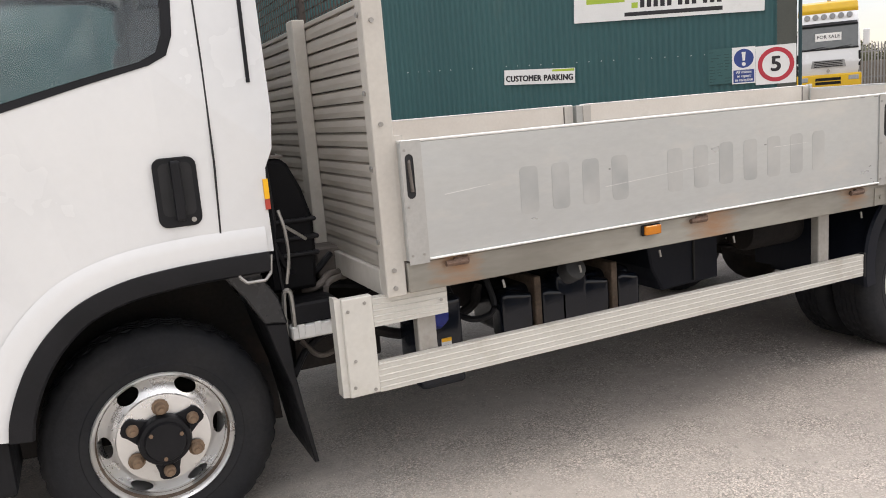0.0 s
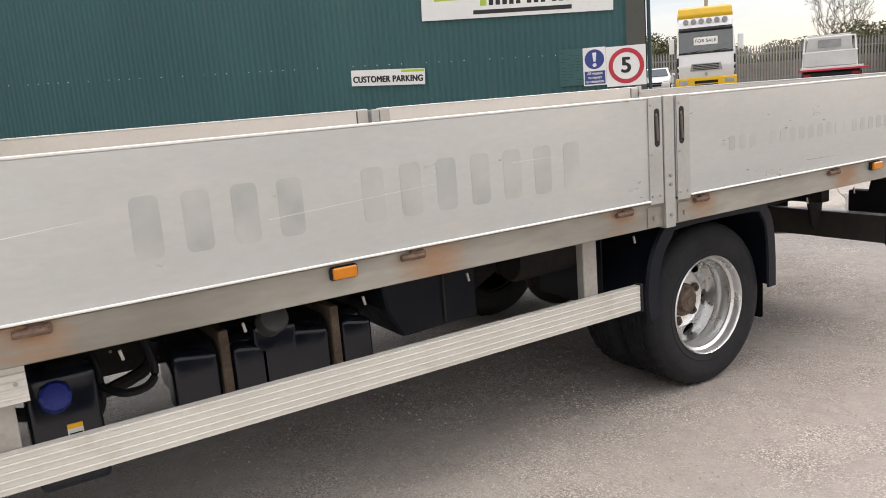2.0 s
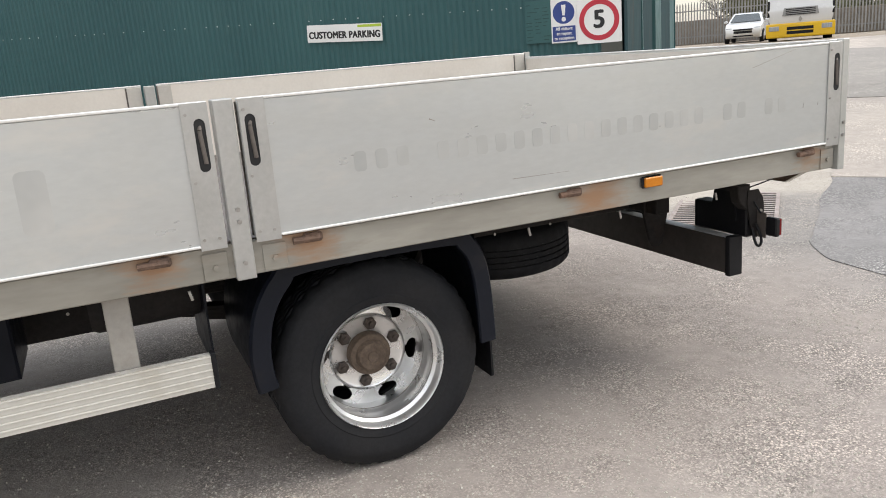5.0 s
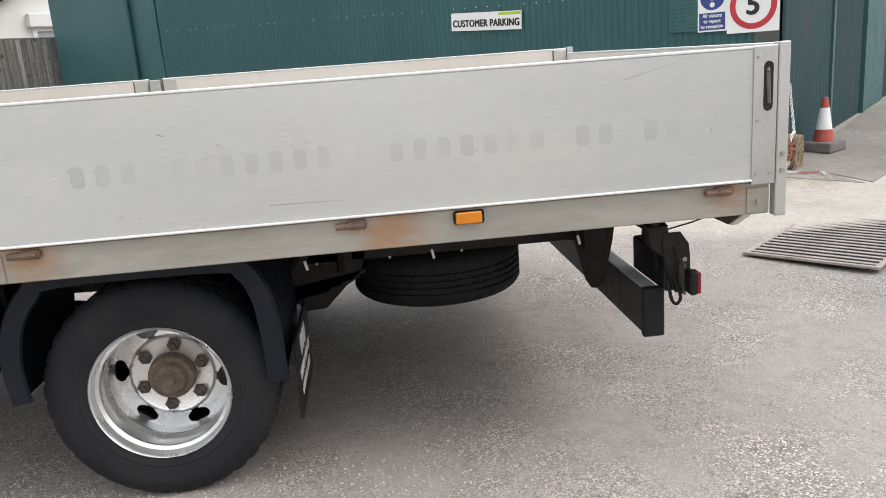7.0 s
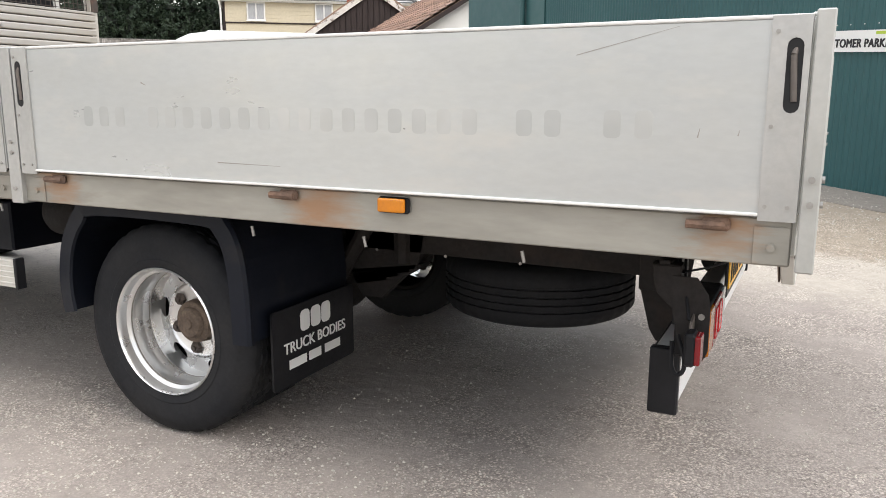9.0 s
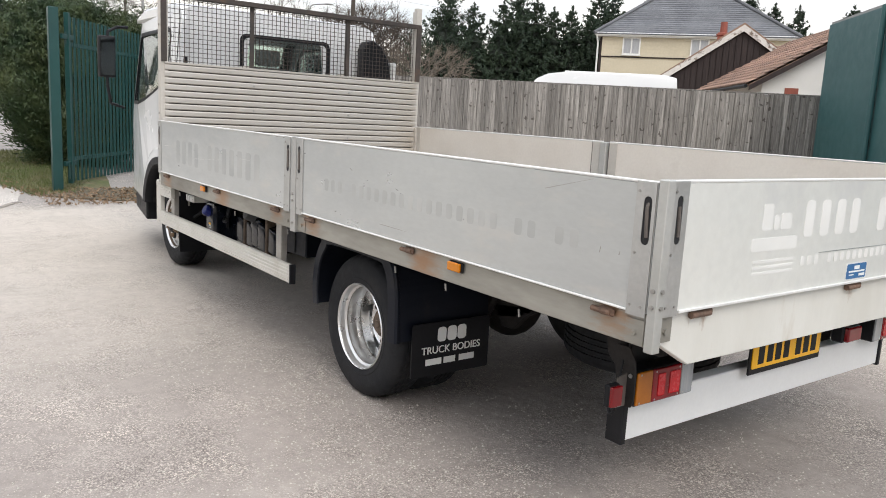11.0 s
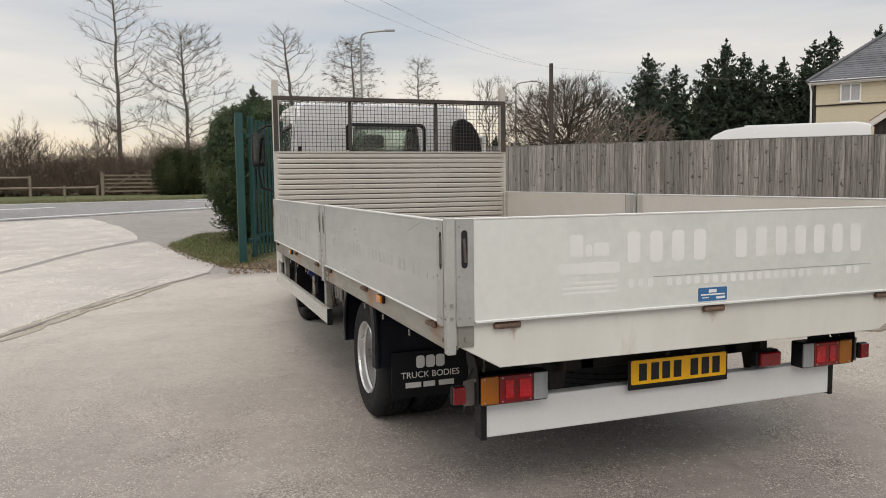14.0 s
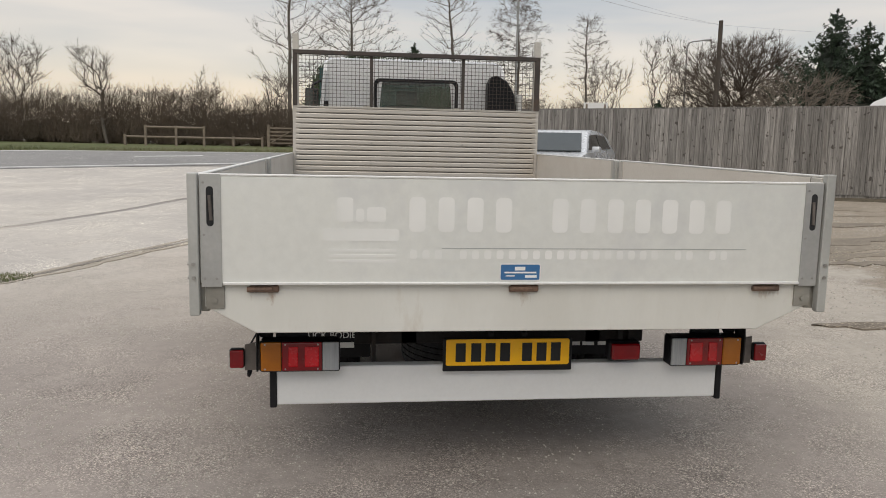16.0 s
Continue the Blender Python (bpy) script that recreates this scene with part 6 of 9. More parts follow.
part("hose", hose(B(), [(0.95, 3.1, 0.92), (1.05, 3.05, 0.80), (1.2, 3.1, 0.76), (1.4, 3.2, 0.70)], 0.016, 6), BLACK, truck, "black rubber hose")
part("hose", hose(B(), [(0.92, 2.90, 0.50), (1.0, 2.97, 0.57), (1.10, 3.02, 0.60), (1.25, 3.05, 0.58)], 0.014, 8), BLACK, truck, "black rubber hose")
part("hose", hose(B(), [(0.95, 3.05, 0.60), (1.08, 3.02, 0.66), (1.16, 3.05, 0.60), (1.22, 3.10, 0.66), (1.32, 3.12, 0.72)], 0.011, 8), BLACK, truck, "black rubber hose")
for k_, pts in enumerate(([(0.91, 2.80, 1.12), (0.925, 2.80, 1.05), (0.93, 2.81, 0.95), (0.915, 2.82, 0.86)], [(0.93, 2.81, 1.06), (0.97, 2.83, 1.03), (1.01, 2.86, 1.00)])):
    part("steel_pipe", hose(B(), pts, 0.006, 6), BOLT, truck, "thin bent steel pipe")
for pts, rr in (([(1.02, 3.02, 0.78), (1.07, 2.98, 0.80), (1.12, 3.0, 0.83), (1.19, 3.05, 0.82)], 0.015), ([(1.09, 2.97, 0.74), (1.10, 2.97, 0.80), (1.15, 2.99, 0.815), (1.20, 3.06, 0.80)], 0.012), ([(0.96, 3.08, 0.74), (1.02, 3.05, 0.83), (1.10, 3.10, 0.86), (1.22, 3.16, 0.85)], 0.013)):
    part("steel_pipe", hose(B(), pts, rr, 8), DARK_STEEL, truck, "grimy steel pipe", smooth=True)
bm = tube(B(), [(0.735, 2.735, 0.975), (0.745, 2.725, 0.925), (0.765, 2.722, 0.905), (0.825, 2.722, 0.905), (0.845, 2.725, 0.925), (0.855, 2.735, 0.985)], 0.0055, 6)
part("grab_loop", bm, BOLT, truck)
cr = part("corner_reflector", box(B(), 0.856, 0.872, 2.728, 2.752, 1.17, 1.235), YELLOW, truck, "thin yellow and red marking on the cab edge")
part("red_end", box(B(), 0.856, 0.872, 2.728, 2.752, 1.135, 1.168), SIGN_RED_MARK, cr, "red end")
# dark steel for the rust, and for the shade behind the cab
for ya, yb in ((3.08, 3.30), (4.17, 4.39)):
    part("headboard_mount", box(B(), 1.10, 1.24, ya, yb, 0.80, 0.92, 0.006), DARK_STEEL, truck, "rust-stained headboard foot")
bm = box(B(), 0.2, 1.05, 3.4, 4.07, 0.55, 0.95, 0.03)
part("engine", bm, CHASSIS, truck, "dirty engine and gearbox block")

# door mirrors on looped arms
for s, yb in ((1, CY + 0.06), (-1, 2 * YC - CY - 0.06)):
    mx = -0.78
    arm = [(mx - 0.05, yb + s * 0.03, 2.17), (mx - 0.02, yb - s * 0.08, 2.16), (mx, yb - s * 0.17, 2.11), (mx, yb - s * 0.18, 1.60), (mx, yb - s * 0.15, 1.42), (mx - 0.03, yb - s * 0.02, 1.38)]
    part("mirror_arm", tube(B(), arm, 0.015, 8), BLACK, truck, "looped black mirror arm")
    y0, y1 = sorted((yb - s * 0.26, yb - s * 0.10))
    mi = part("door_mirror", box(B(), mx - 0.05, mx + 0.025, y0, y1, 1.67, 2.07, 0.02, 2), BLACK, truck, "tall black door mirror")
    part("mirror_glass", prism(B(), rounded(y0 + 0.015, y1 - 0.015, 1.69, 2.05, 0.02), mx + 0.0245, mx + 0.0275, "x"), MIRROR, mi)

# ---- green workshop ----
WA = -44.5
WM = pose(8.604, 7.267, 0, 0, 0, WA)
shop = thing("workshop", (8.604, 7.267, 0), "green corrugated steel workshop building", "building", rz=WA)
Z0, Z1 = -0.2, 3.74


def corrugated(bm, u0, u1, v, z0, z1, pitch=0.0762, depth=0.009, swap=False):
    """A sheet of half-round waves standing on the line v, from u0 to u1."""
    n = int((u1 - u0) / pitch * 6)
    lo, hi = [], []
    for i in range(n + 1):
        u = u0 + (u1 - u0) * i / n
        w = v + depth * math.cos(2 * math.pi * i / 6)
        p = (w, u) if swap else (u, w)
        lo.append(bm.verts.new((*p, z0)))
        hi.append(bm.verts.new((*p, z1)))
    for i in range(n):
        bm.faces.new((lo[i], lo[i + 1], hi[i + 1], hi[i]))
    return bm


# darker copy of GREEN: the end wall's weaker light is in its colour
GREEN_SHADED = mat("shaded_stained_green_sheet", (0.010, 0.038, 0.045), (0.015, 0.050, 0.056), scale=1.1, rough=0.6, fine=0.1, fine_scale=14, stretch=(1, 1, 0.3), stain=(0.05, 0.05, 0.042), stain_scale=1.6, stain_low=.58, stain_high=.8)
part("wall", corrugated(B(), -10.05, 0.02, 0.012, Z0 + 0.2, Z1), GREEN, shop, "dark green corrugated sheeting", WM, True)
part("wall", box(B(), -13.70, -10.05, 0.0, 0.03, Z0, Z1, 0.002), GREEN_FLAT, shop, "flat green steel sheet with white paint spots", WM)
part("wall_seam", box(B(), -10.10, -10.05, -0.010, 0.004, 1.72, Z1), GREEN_FLAT, shop, "", WM)
part("corner_trim", box(B(), -0.19, 0.03, -0.012, 0.0, 0.33, Z1), GREEN_DULL, shop, "drab brown-green corner panel", WM)
bm = cyl(B(), (-10.85, -0.06, Z0), (-10.85, -0.06, Z1), 0.05, seg=12)
part("downpipe", bm, GREEN_FLAT, shop, "green downpipe", WM, True)
bm = cyl(B(), (0.075, -0.005, 0.25), (0.075, -0.005, Z1), 0.022, seg=12)
part("downpipe", bm, GREEN_SHADED, shop, "dark green downpipe at the corner", WM, True)
part("wall", corrugated(B(), 0.10, 7.0, 0.03, Z0, Z1, 0.13, 0.016, swap=True), GREEN_SHADED, shop, "dark green corrugated end wall", WM, True)
bm = box(B(), 0.0, 0.055, 1.9, 1.98, Z0, Z1)
box(bm, -0.01, 0.09, 3.4, 3.5, Z0, Z1)
part("door_post", bm, GREEN_FLAT, shop, "", WM)
part("side_door", box(B(), 0.03, 0.07, 3.55, 4.7, Z0, 2.3, 0.004), GREEN_FLAT, shop, "green steel side door", WM)
part("inner_wall", box(B(), -13.68, 0.0, 0.06, 0.16, Z0, Z1 - 0.05), DARK, shop, "", WM)
part("back_wall", box(B(), -13.70, 0.02, 9.0, 9.1, Z0, Z1), GREEN, shop, "", WM)
part("gable_wall", box(B(), -13.78, -13.70, 0.0, 9.1, Z0, Z1), GREEN_FLAT, shop, "", WM)
part("gable_wall", box(B(), -0.08, 0.0, 7.0, 9.1, Z0, Z1), GREEN, shop, "", WM)
part("roof", prism(B(), [(0.035, Z1), (9.1, Z1), (9.1, Z1 + 0.06), (4.5, Z1 + 0.9), (0.035, Z1 + 0.06)], -13.78, 0.05, "x"), GREY_PALISADE, shop, "grey sheet roof", WM)
rv = random.Random(9)
screw_me = bpy.data.meshes.new("sheet_screw")
bm = cyl(B(), (0, -0.004, 0), (0, 0.004, 0), 0.006, seg=6)
bm.to_mesh(screw_me)
bm.free()
# the row of screws slopes to fit the camera's view
for i in range(60):
    u = -9.8 + i * 0.165
    if rv.random() < 0.7:
        part("sheet_screw", screw_me, WHITE_MARK, shop, "", WM @ Matrix.Translation((u, 0, 1.915 - 0.034 * (u + 4.15))))


def wall_m(u, z, off, base=WM):
    return base @ pose(u, -off, z, 90, 0, 0)


def tilted_to_view(u, z, deg):
    """The wall's frame turned about (u, z), so that a board's slope fits the camera's view."""
    return WM @ Matrix.Translation((u, 0, z)) @ Matrix.Rotation(radians(deg), 4, "Y") @ Matrix.Translation((-u, 0, -z))


def wall_sign(name, u0, u1, z0, z1, material, label, category, off=0.014, base=WM):
    ob = link(name, prism(B(), rounded(u0, u1, z0, z1, 0.006), -off, -0.004, "y"), material, None, "", base)
    return tagged(ob, label, category)


SIGN_W = mat("white_sign_board", (0.80, 0.80, 0.78), (0.74, 0.74, 0.72), scale=2, rough=0.4, fine=0.02, stain=(0.62, 0.60, 0.55), stain_scale=4, stain_low=.62, stain_high=.85)
SIGN_RED = mat("sign_red", (0.50, 0.03, 0.05), (0.44, 0.03, 0.05), rough=0.4)
SIGN_BLUE = mat("sign_blue", (0.025, 0.05, 0.21), (0.03, 0.06, 0.24), rough=0.4)
SIGN_BLACK = mat("sign_black", (0.015, 0.015, 0.017), rough=0.5)
LIME = mat("lime_stripe", (0.42, 0.55, 0.05), (0.36, 0.50, 0.05), rough=0.5)
CM = tilted_to_view(-3.232, 1.717, 2.9)
cps = wall_sign("customer_parking_sign", -3.73, -2.735, 1.622, 1.825, SIGN_W, "white customer parking sign with black capitals on green wall", "sign", base=CM)
words("sign_lettering", "CUSTOMER PARKING", 0.080, wall_m(-3.232, 1.700, 0.0150, CM), SIGN_BLACK, cps, "black capitals", 0.0058, 0.835)
part("stripe", prism(B(), [(-3.05, 1.785), (-2.745, 1.785), (-2.745, 1.818), (-3.05, 1.812)], -0.0155, -0.0135, "y"), LIME, cps, "thin lime stripe", CM)
vs_ = wall_sign("visitor_sign", -0.722, -0.445, 1.405, 1.862, SIGN_W, "white and blue safety sign sending visitors to reception", "sign")
bm = lathe(B(), [(0.0, 0.0), (0.118, 0.0), (0.118, 0.002)], 40)
part("disc", bm, SIGN_BLUE, vs_, "blue mandatory disc", WM @ pose(-0.583, -0.0162, 1.720))
bm = prism(B(), [(-0.608, 1.800), (-0.558, 1.800), (-0.570, 1.690), (-0.596, 1.690)], -0.0185, -0.0165, "y", 0.0)
cyl(bm, (-0.583, -0.0165, 1.650), (-0.583, -0.0185, 1.650), 0.024, seg=20)
part("exclamation_mark", bm, WHITE_MARK, vs_, "", WM)
part("blue_field", box(B(), -0.708, -0.459, -0.0156, -0.013, 1.420, 1.578), SIGN_BLUE, vs_, "", WM)
for i, s_ in enumerate(("All visitors", "to report", "to reception")):
    words("sign_lettering", s_, 0.036, wall_m(-0.583, 1.550 - 0.049 * i, 0.0165), WHITE_MARK, vs_, "", 0.0014, 0.84)
sp5 = wall_sign("speed_limit_sign", -0.443, 0.030, 1.372, 1.850, SIGN_W, "white square sign with a red ring and a black five", "sign")
bm = lathe(B(), [(0.160, 0.0), (0.212, 0.0), (0.212, 0.002), (0.160, 0.002)], 56)
part("ring", bm, SIGN_RED, sp5, "red ring", WM @ pose(-0.205, -0.0165, 1.612))
words("numeral", "5", 0.185, wall_m(-0.205, 1.612, 0.0160), SIGN_BLACK, sp5, "", 0.010)
gbd = wall_sign("green_notice", -1.008, -0.724, 1.420, 1.868, GREEN_FLAT, "weathered green notice board with worn bars", "sign", 0.012)
bm = B()
for i in range(11):
    for j in range(3):
        if rv.random() < 0.7:
            u = -0.99 + j * 0.09 + rv.uniform(-0.01, 0.01)
            part("worn_bar", box(B(), u, u + rv.uniform(0.03, 0.075), -0.0135, -0.0118, 1.45 + i * 0.037, 1.458 + i * 0.037), PALISADE, gbd, "", WM)
BM_ = tilted_to_view(-1.525, 2.33, 2.3)
bo = wall_sign("business_board", -2.715, -0.335, 2.330, 3.38, SIGN_W, "large white business board with dark bars of text", "sign", base=BM_)
bm = B()
box(bm, -2.05, -0.83, -0.0158, -0.0138, 2.375, 2.425)
for i in range(11):
    u = -1.85 + i * 0.085 + (0.05 if i > 4 else 0) + (0.05 if i > 7 else 0)
    box(bm, u, u + 0.055, -0.0158, -0.0138, 2.475, 2.575)
part("text_bar", bm, SIGN_BLACK, bo, "dark bars of an address and a number", BM_)
bm = box(B(), -2.55, -2.05, -0.0158, -0.0138, 2.56, 2.85)
box(bm, -1.96, -1.88, -0.0158, -0.0138, 2.475, 2.545)
part("lime_bar", bm, LIME, bo, "lime green block", BM_)

# ---- close-boarded fence ----
FD = Vector((0.692, 0.722))
FA = math.degrees(math.atan2(FD.y, FD.x))
F0 = Vector((-6.70, 11.90))
fence = thing("board_fence", (F0.x, F0.y, ground_z(F0.x, F0.y)), "grey weathered close-boarded timber fence", "fence", rz=FA)
FM = pose(F0.x, F0.y, 0, 0, 0, FA)


part("gravel_board", box(B(), -6.6, 7.75, 0.0, 0.03, 0.30, 0.62, 0.003), WOOD, fence, "", FM)
for zz in (0.85, 1.45, 2.1):
    part("fence_rail", box(B(), -6.6, 7.75, 0.03, 0.09, zz, zz + 0.08), WOOD, fence, "", FM)
sheet("soil_strip", [tuple(F0 + FD * u) for u in (-6.6, 0.0, 7.7)], [tuple(F0 + FD * u + Vector((0.722, -0.692)) * w) for u, w in ((-6.6, 0.40), (-3.0, 0.62), (0.0, 0.45), (3.0, 0.70), (7.7, 0.50))], 60, 6, 0.010, SOIL_AND_SHADE, "dark soil and litter along the foot of the fence", "soil")
part("fence_cap", box(B(), -6.6, 7.75, -0.018, 0.05, 2.300, 2.330, 0.003), WOOD, fence, "", FM)

# ---- palisade gate at the entrance ----
GX, GY = -3.72, 2.66
gz = ground_z(GX, GY)
gate = thing("palisade_gate", (GX, GY, gz), "green steel palisade gate standing open", "gate")
part("gate_post", box(B(), GX - 0.06, GX + 0.06, GY - 0.06, GY + 0.06, gz - 0.2, gz + 2.36, 0.006), PALISADE, gate, "square green gate post")
pale = B()
prism(pale, [(-0.032, 0.0), (-0.012, 0.014), (0.012, 0.014), (0.032, 0.0), (0.032, -0.004), (0.012, 0.010), (-0.012, 0.010), (-0.032, -0.004)], 0.0, 2.16, "z")
pale_me = bpy.data.meshes.new("pale")
pale.to_mesh(pale_me)
pale.free()
GTURN = 143.0
GM = pose(GX, GY + 0.10, gz + 0.12, 0, 0, GTURN)
for i in range(30):
    part("pale", pale_me, PALISADE, gate, m=GM @ pose(0.22 + i * 0.118, 0, 0, 0, 0, 0))
bm = box(B(), 0.12, 0.17, -0.03, 0.03, -0.02, 2.20, 0.003)
for zz in (0.28, 1.78):
    box(bm, 0.22, 3.8, 0.0, 0.05, zz, zz + 0.05, 0.003)
part("gate_frame", bm, PALISADE, gate, "green gate frame", GM)
for zz in (0.22, 1.86):
    bm = box(B(), -0.02, 0.28, -0.02, 0.02, zz, zz + 0.06, 0.004)
    cyl(bm, (0.13, 0, zz - 0.06), (0.13, 0, zz + 0.10), 0.018, seg=8)
    part("gate_hinge", bm, PALISADE, gate, "", GM)
for u in (0.05, 0.12, 0.18):
    part("bolt", cyl(B(), (u, -0.03, 0.05), (u, -0.03, 0.26), 0.010, seg=6), PALISADE, gate, "", GM)

# ---- things in the yard by the workshop ----
def at_wall(u, v):
    p = WM @ Vector((u, -v, 0))
    return p.x, p.y


CONE_O = mat("faded_red_cone", (0.40, 0.075, 0.050), (0.32, 0.06, 0.045), scale=9, rough=0.6, fine=0.08, stain=(0.16, 0.06, 0.05), stain_scale=8)
CONE_B = mat("grey_brown_cone_base", (0.17, 0.155, 0.14), (0.12, 0.11, 0.10), scale=10, rough=0.8, fine=0.1)
cx, cy = 9.32, 7.62
cz = ground_z(cx, cy)
cone = thing("traffic_cone", (cx, cy, cz), "faded red and white traffic cone on a heavy base", "traffic cone")
CM = pose(cx, cy, cz)
part("base", box(B(), -0.155, 0.155, -0.155, 0.155, 0.0, 0.10, 0.02, 2), CONE_B, cone, "grey-brown rubber base", CM @ pose(0, 0, 0, 0, 0, 30))
for z0, z1, mm, nm in ((0.10, 0.22, CONE_O, "lower_band"), (0.22, 0.43, WHITE_BOARD, "white_sleeve"), (0.43, 0.53, CONE_O, "tip")):
    ra, rb = 0.098 - 0.165 * (z0 - 0.10), 0.098 - 0.165 * (z1 - 0.10)
    part(nm, cyl(B(), (0, 0, z0), (0, 0, z1), ra, rb, 28), mm, cone, m=CM, smooth=True)

# drain grate
GRATE = mat("rusty_drain_bars", (0.36, 0.31, 0.285), (0.27, 0.225, 0.20), scale=6, rough=0.7, metal=0.2, fine=0.15)
g0 = Vector((7.125, 4.765))
ga = math.degrees(math.atan2(4.235 - 4.765, 7.595 - 7.125))
gw, gl = 0.71, 1.15
gzz = ground_z(7.6, 5.0)
drain = thing("drain_grate", (g0.x, g0.y, gzz), "rusty steel bar grate set in the ground", "drain", rz=ga)
DM = pose(g0.x, g0.y, gzz + 0.004, 0, 0, ga)
# no hole here: a flat dark sheet stands in for the pit's shade
part("pit", box(B(), 0.0, gw, 0.0, gl, -0.002, 0.004), DARK, drain, m=DM)
bm = B()
for a in ((-0.03, 0.0, -0.03, gl + 0.03), (gw, gw + 0.03, -0.03, gl + 0.03), (0, gw, -0.03, 0.0), (0, gw, gl, gl + 0.03)):
    box(bm, *a, -0.002, 0.014, 0.002)
part("frame", bm, GRATE, drain, m=DM)
bar = box(B(), 0.0, gw, -0.016, 0.016, 0.007, 0.011)
bar_me = bpy.data.meshes.new("bar")
bar.to_mesh(bar_me)
bar.free()
for i in range(15):
    part("bar", bar_me, GRATE, drain, m=DM @ pose(0, 0.05 + i * (gl - 0.1) / 14, 0))

# darker strips of ground along the foot of the workshop
STRIP = ground_mat("darker_wall_foot", (0.245, 0.222, 0.195), (0.19, 0.172, 0.152), (0.31, 0.28, 0.245), 120.0, 0.3)
sheet("ground_strip", [at_wall(-12.5, 0.0), at_wall(-6.0, 0.0), at_wall(0.2, 0.0)], [at_wall(-12.5, 0.9), at_wall(-6.0, 0.72), at_wall(0.9, 0.55)], 60, 8, 0.005, STRIP, "darker worn strip of ground along the workshop wall", "pavement")
sheet("ground_strip", [at_wall(0.1, 0.02), at_wall(0.1, -3.0), at_wall(0.1, -7.0)], [at_wall(0.95, 0.5), at_wall(1.35, -3.0), at_wall(1.5, -7.0)], 40, 8, 0.007, STRIP, "darker strip of ground beside the end wall", "pavement")
# stone block and a fallen red and white chain by the corner
STONE = mat("brown_rough_stone", (0.20, 0.135, 0.07), (0.34, 0.26, 0.15), scale=16, rough=0.9, fine=0.45, fine_scale=40, bump=0.9, bump_scale=40, stain=(0.035, 0.030, 0.022), stain_scale=38, stain_low=0.48, stain_high=0.56)
TAPE_R = mat("red_tape", (0.48, 0.10, 0.09), (0.38, 0.08, 0.07), scale=6, rough=0.5)
px, py = at_wall(0.12, 0.14)
pz = ground_z(px, py)
bm = box(B(), -0.16, 0.16, -0.13, 0.13, 0.0, 0.30, 0.02, 2)
bmesh.ops.subdivide_edges(bm, edges=bm.edges[:], cuts=2, use_grid_fill=True)
for v in bm.verts:
    v.co += Vector((noise.noise(v.co * 9), noise.noise(v.co * 9 + Vector((5, 0, 0))), noise.noise(v.co * 9 + Vector((0, 7, 0))))) * 0.016
ob = link("stone_block", bm, STONE, None, "", pose(px, py, pz - 0.01, 0, 0, WA))
tagged(ob, "rough brown stone block at the workshop corner", "stone block")
chain = thing("plastic_chain", (*at_wall(-0.1, 0.40), ground_z(*at_wall(-0.1, 0.40))), "red and white plastic chain hanging and heaped at the workshop corner", "chain")
link_bm = B()
rings = []
for i in range(12):
    a = 2 * math.pi * i / 12
    c = Vector((0.010 * math.cos(a), 0.009 * math.sin(a) + (0.009 if math.sin(a) > 0 else -0.009), 0))
    n_ = Vector((math.cos(a), math.sin(a), 0))
    rings.append([link_bm.verts.new(c + n_ * 0.0035 * math.cos(q) + Vector((0, 0, 0.0035 * math.sin(q)))) for q in (0.0, 1.571, 3.142, 4.712)])
for ra, rb_ in zip(rings, rings[1:] + rings[:1]):
    for j in range(4):
        link_bm.faces.new((ra[j], ra[(j + 1) % 4], rb_[(j + 1) % 4], rb_[j]))
link_me = bpy.data.meshes.new("chain_link")
bmesh.ops.recalc_face_normals(link_bm, faces=link_bm.faces[:])
link_bm.to_mesh(link_me)
link_bm.free()
white_link_me = link_me.copy()


def lay_chain(pts, run, start):
    """Links set along a smooth line, turned a quarter from one to the next."""
    line = curve_line(pts, 14)
    left, k = 0.0, start
    for p, q in zip(line, line[1:]):
        d = (q - p)
        while left < d.length:
            y_ = d.normalized()
            x_ = y_.cross(Vector((0.2, 0.1, 1.0))).normalized()
            m = Matrix((x_, y_, x_.cross(y_))).transposed().to_4x4() @ Matrix.Rotation(radians(35 if k % 2 else -50), 4, "Y")
            red = (k // run) % 2
            part("chain_link", link_me if red else white_link_me, TAPE_R if red else WHITE_BOARD, chain, m=Matrix.Translation(p + y_ * left) @ m)
            left += 0.026
            k += 1
        left -= d.length


def by_wall(u, v, z):
    x_, y_ = at_wall(u, v)
    return (x_, y_, ground_z(x_, y_) + z)


lay_chain([by_wall(0.145, 0.02, 0.73), by_wall(0.165, 0.05, 0.60), by_wall(0.195, 0.09, 0.46), by_wall(0.23, 0.16, 0.33)], 60, 0)
lay_chain([by_wall(0.23, 0.16, 0.33), by_wall(0.24, 0.28, 0.31), by_wall(0.25, 0.32, 0.15), by_wall(0.20, 0.36, 0.02), by_wall(0.02, 0.36, 0.02), by_wall(-0.12, 0.32, 0.03), by_wall(-0.30, 0.36, 0.02), by_wall(-0.52, 0.40, 0.02), by_wall(-0.60, 0.30, 0.02), by_wall(-0.42, 0.24, 0.03), by_wall(-0.22, 0.40, 0.04), by_wall(0.05, 0.44, 0.03), by_wall(0.30, 0.42, 0.02), by_wall(0.50, 0.34, 0.02), by_wall(0.56, 0.40, 0.02)], 7, 0)
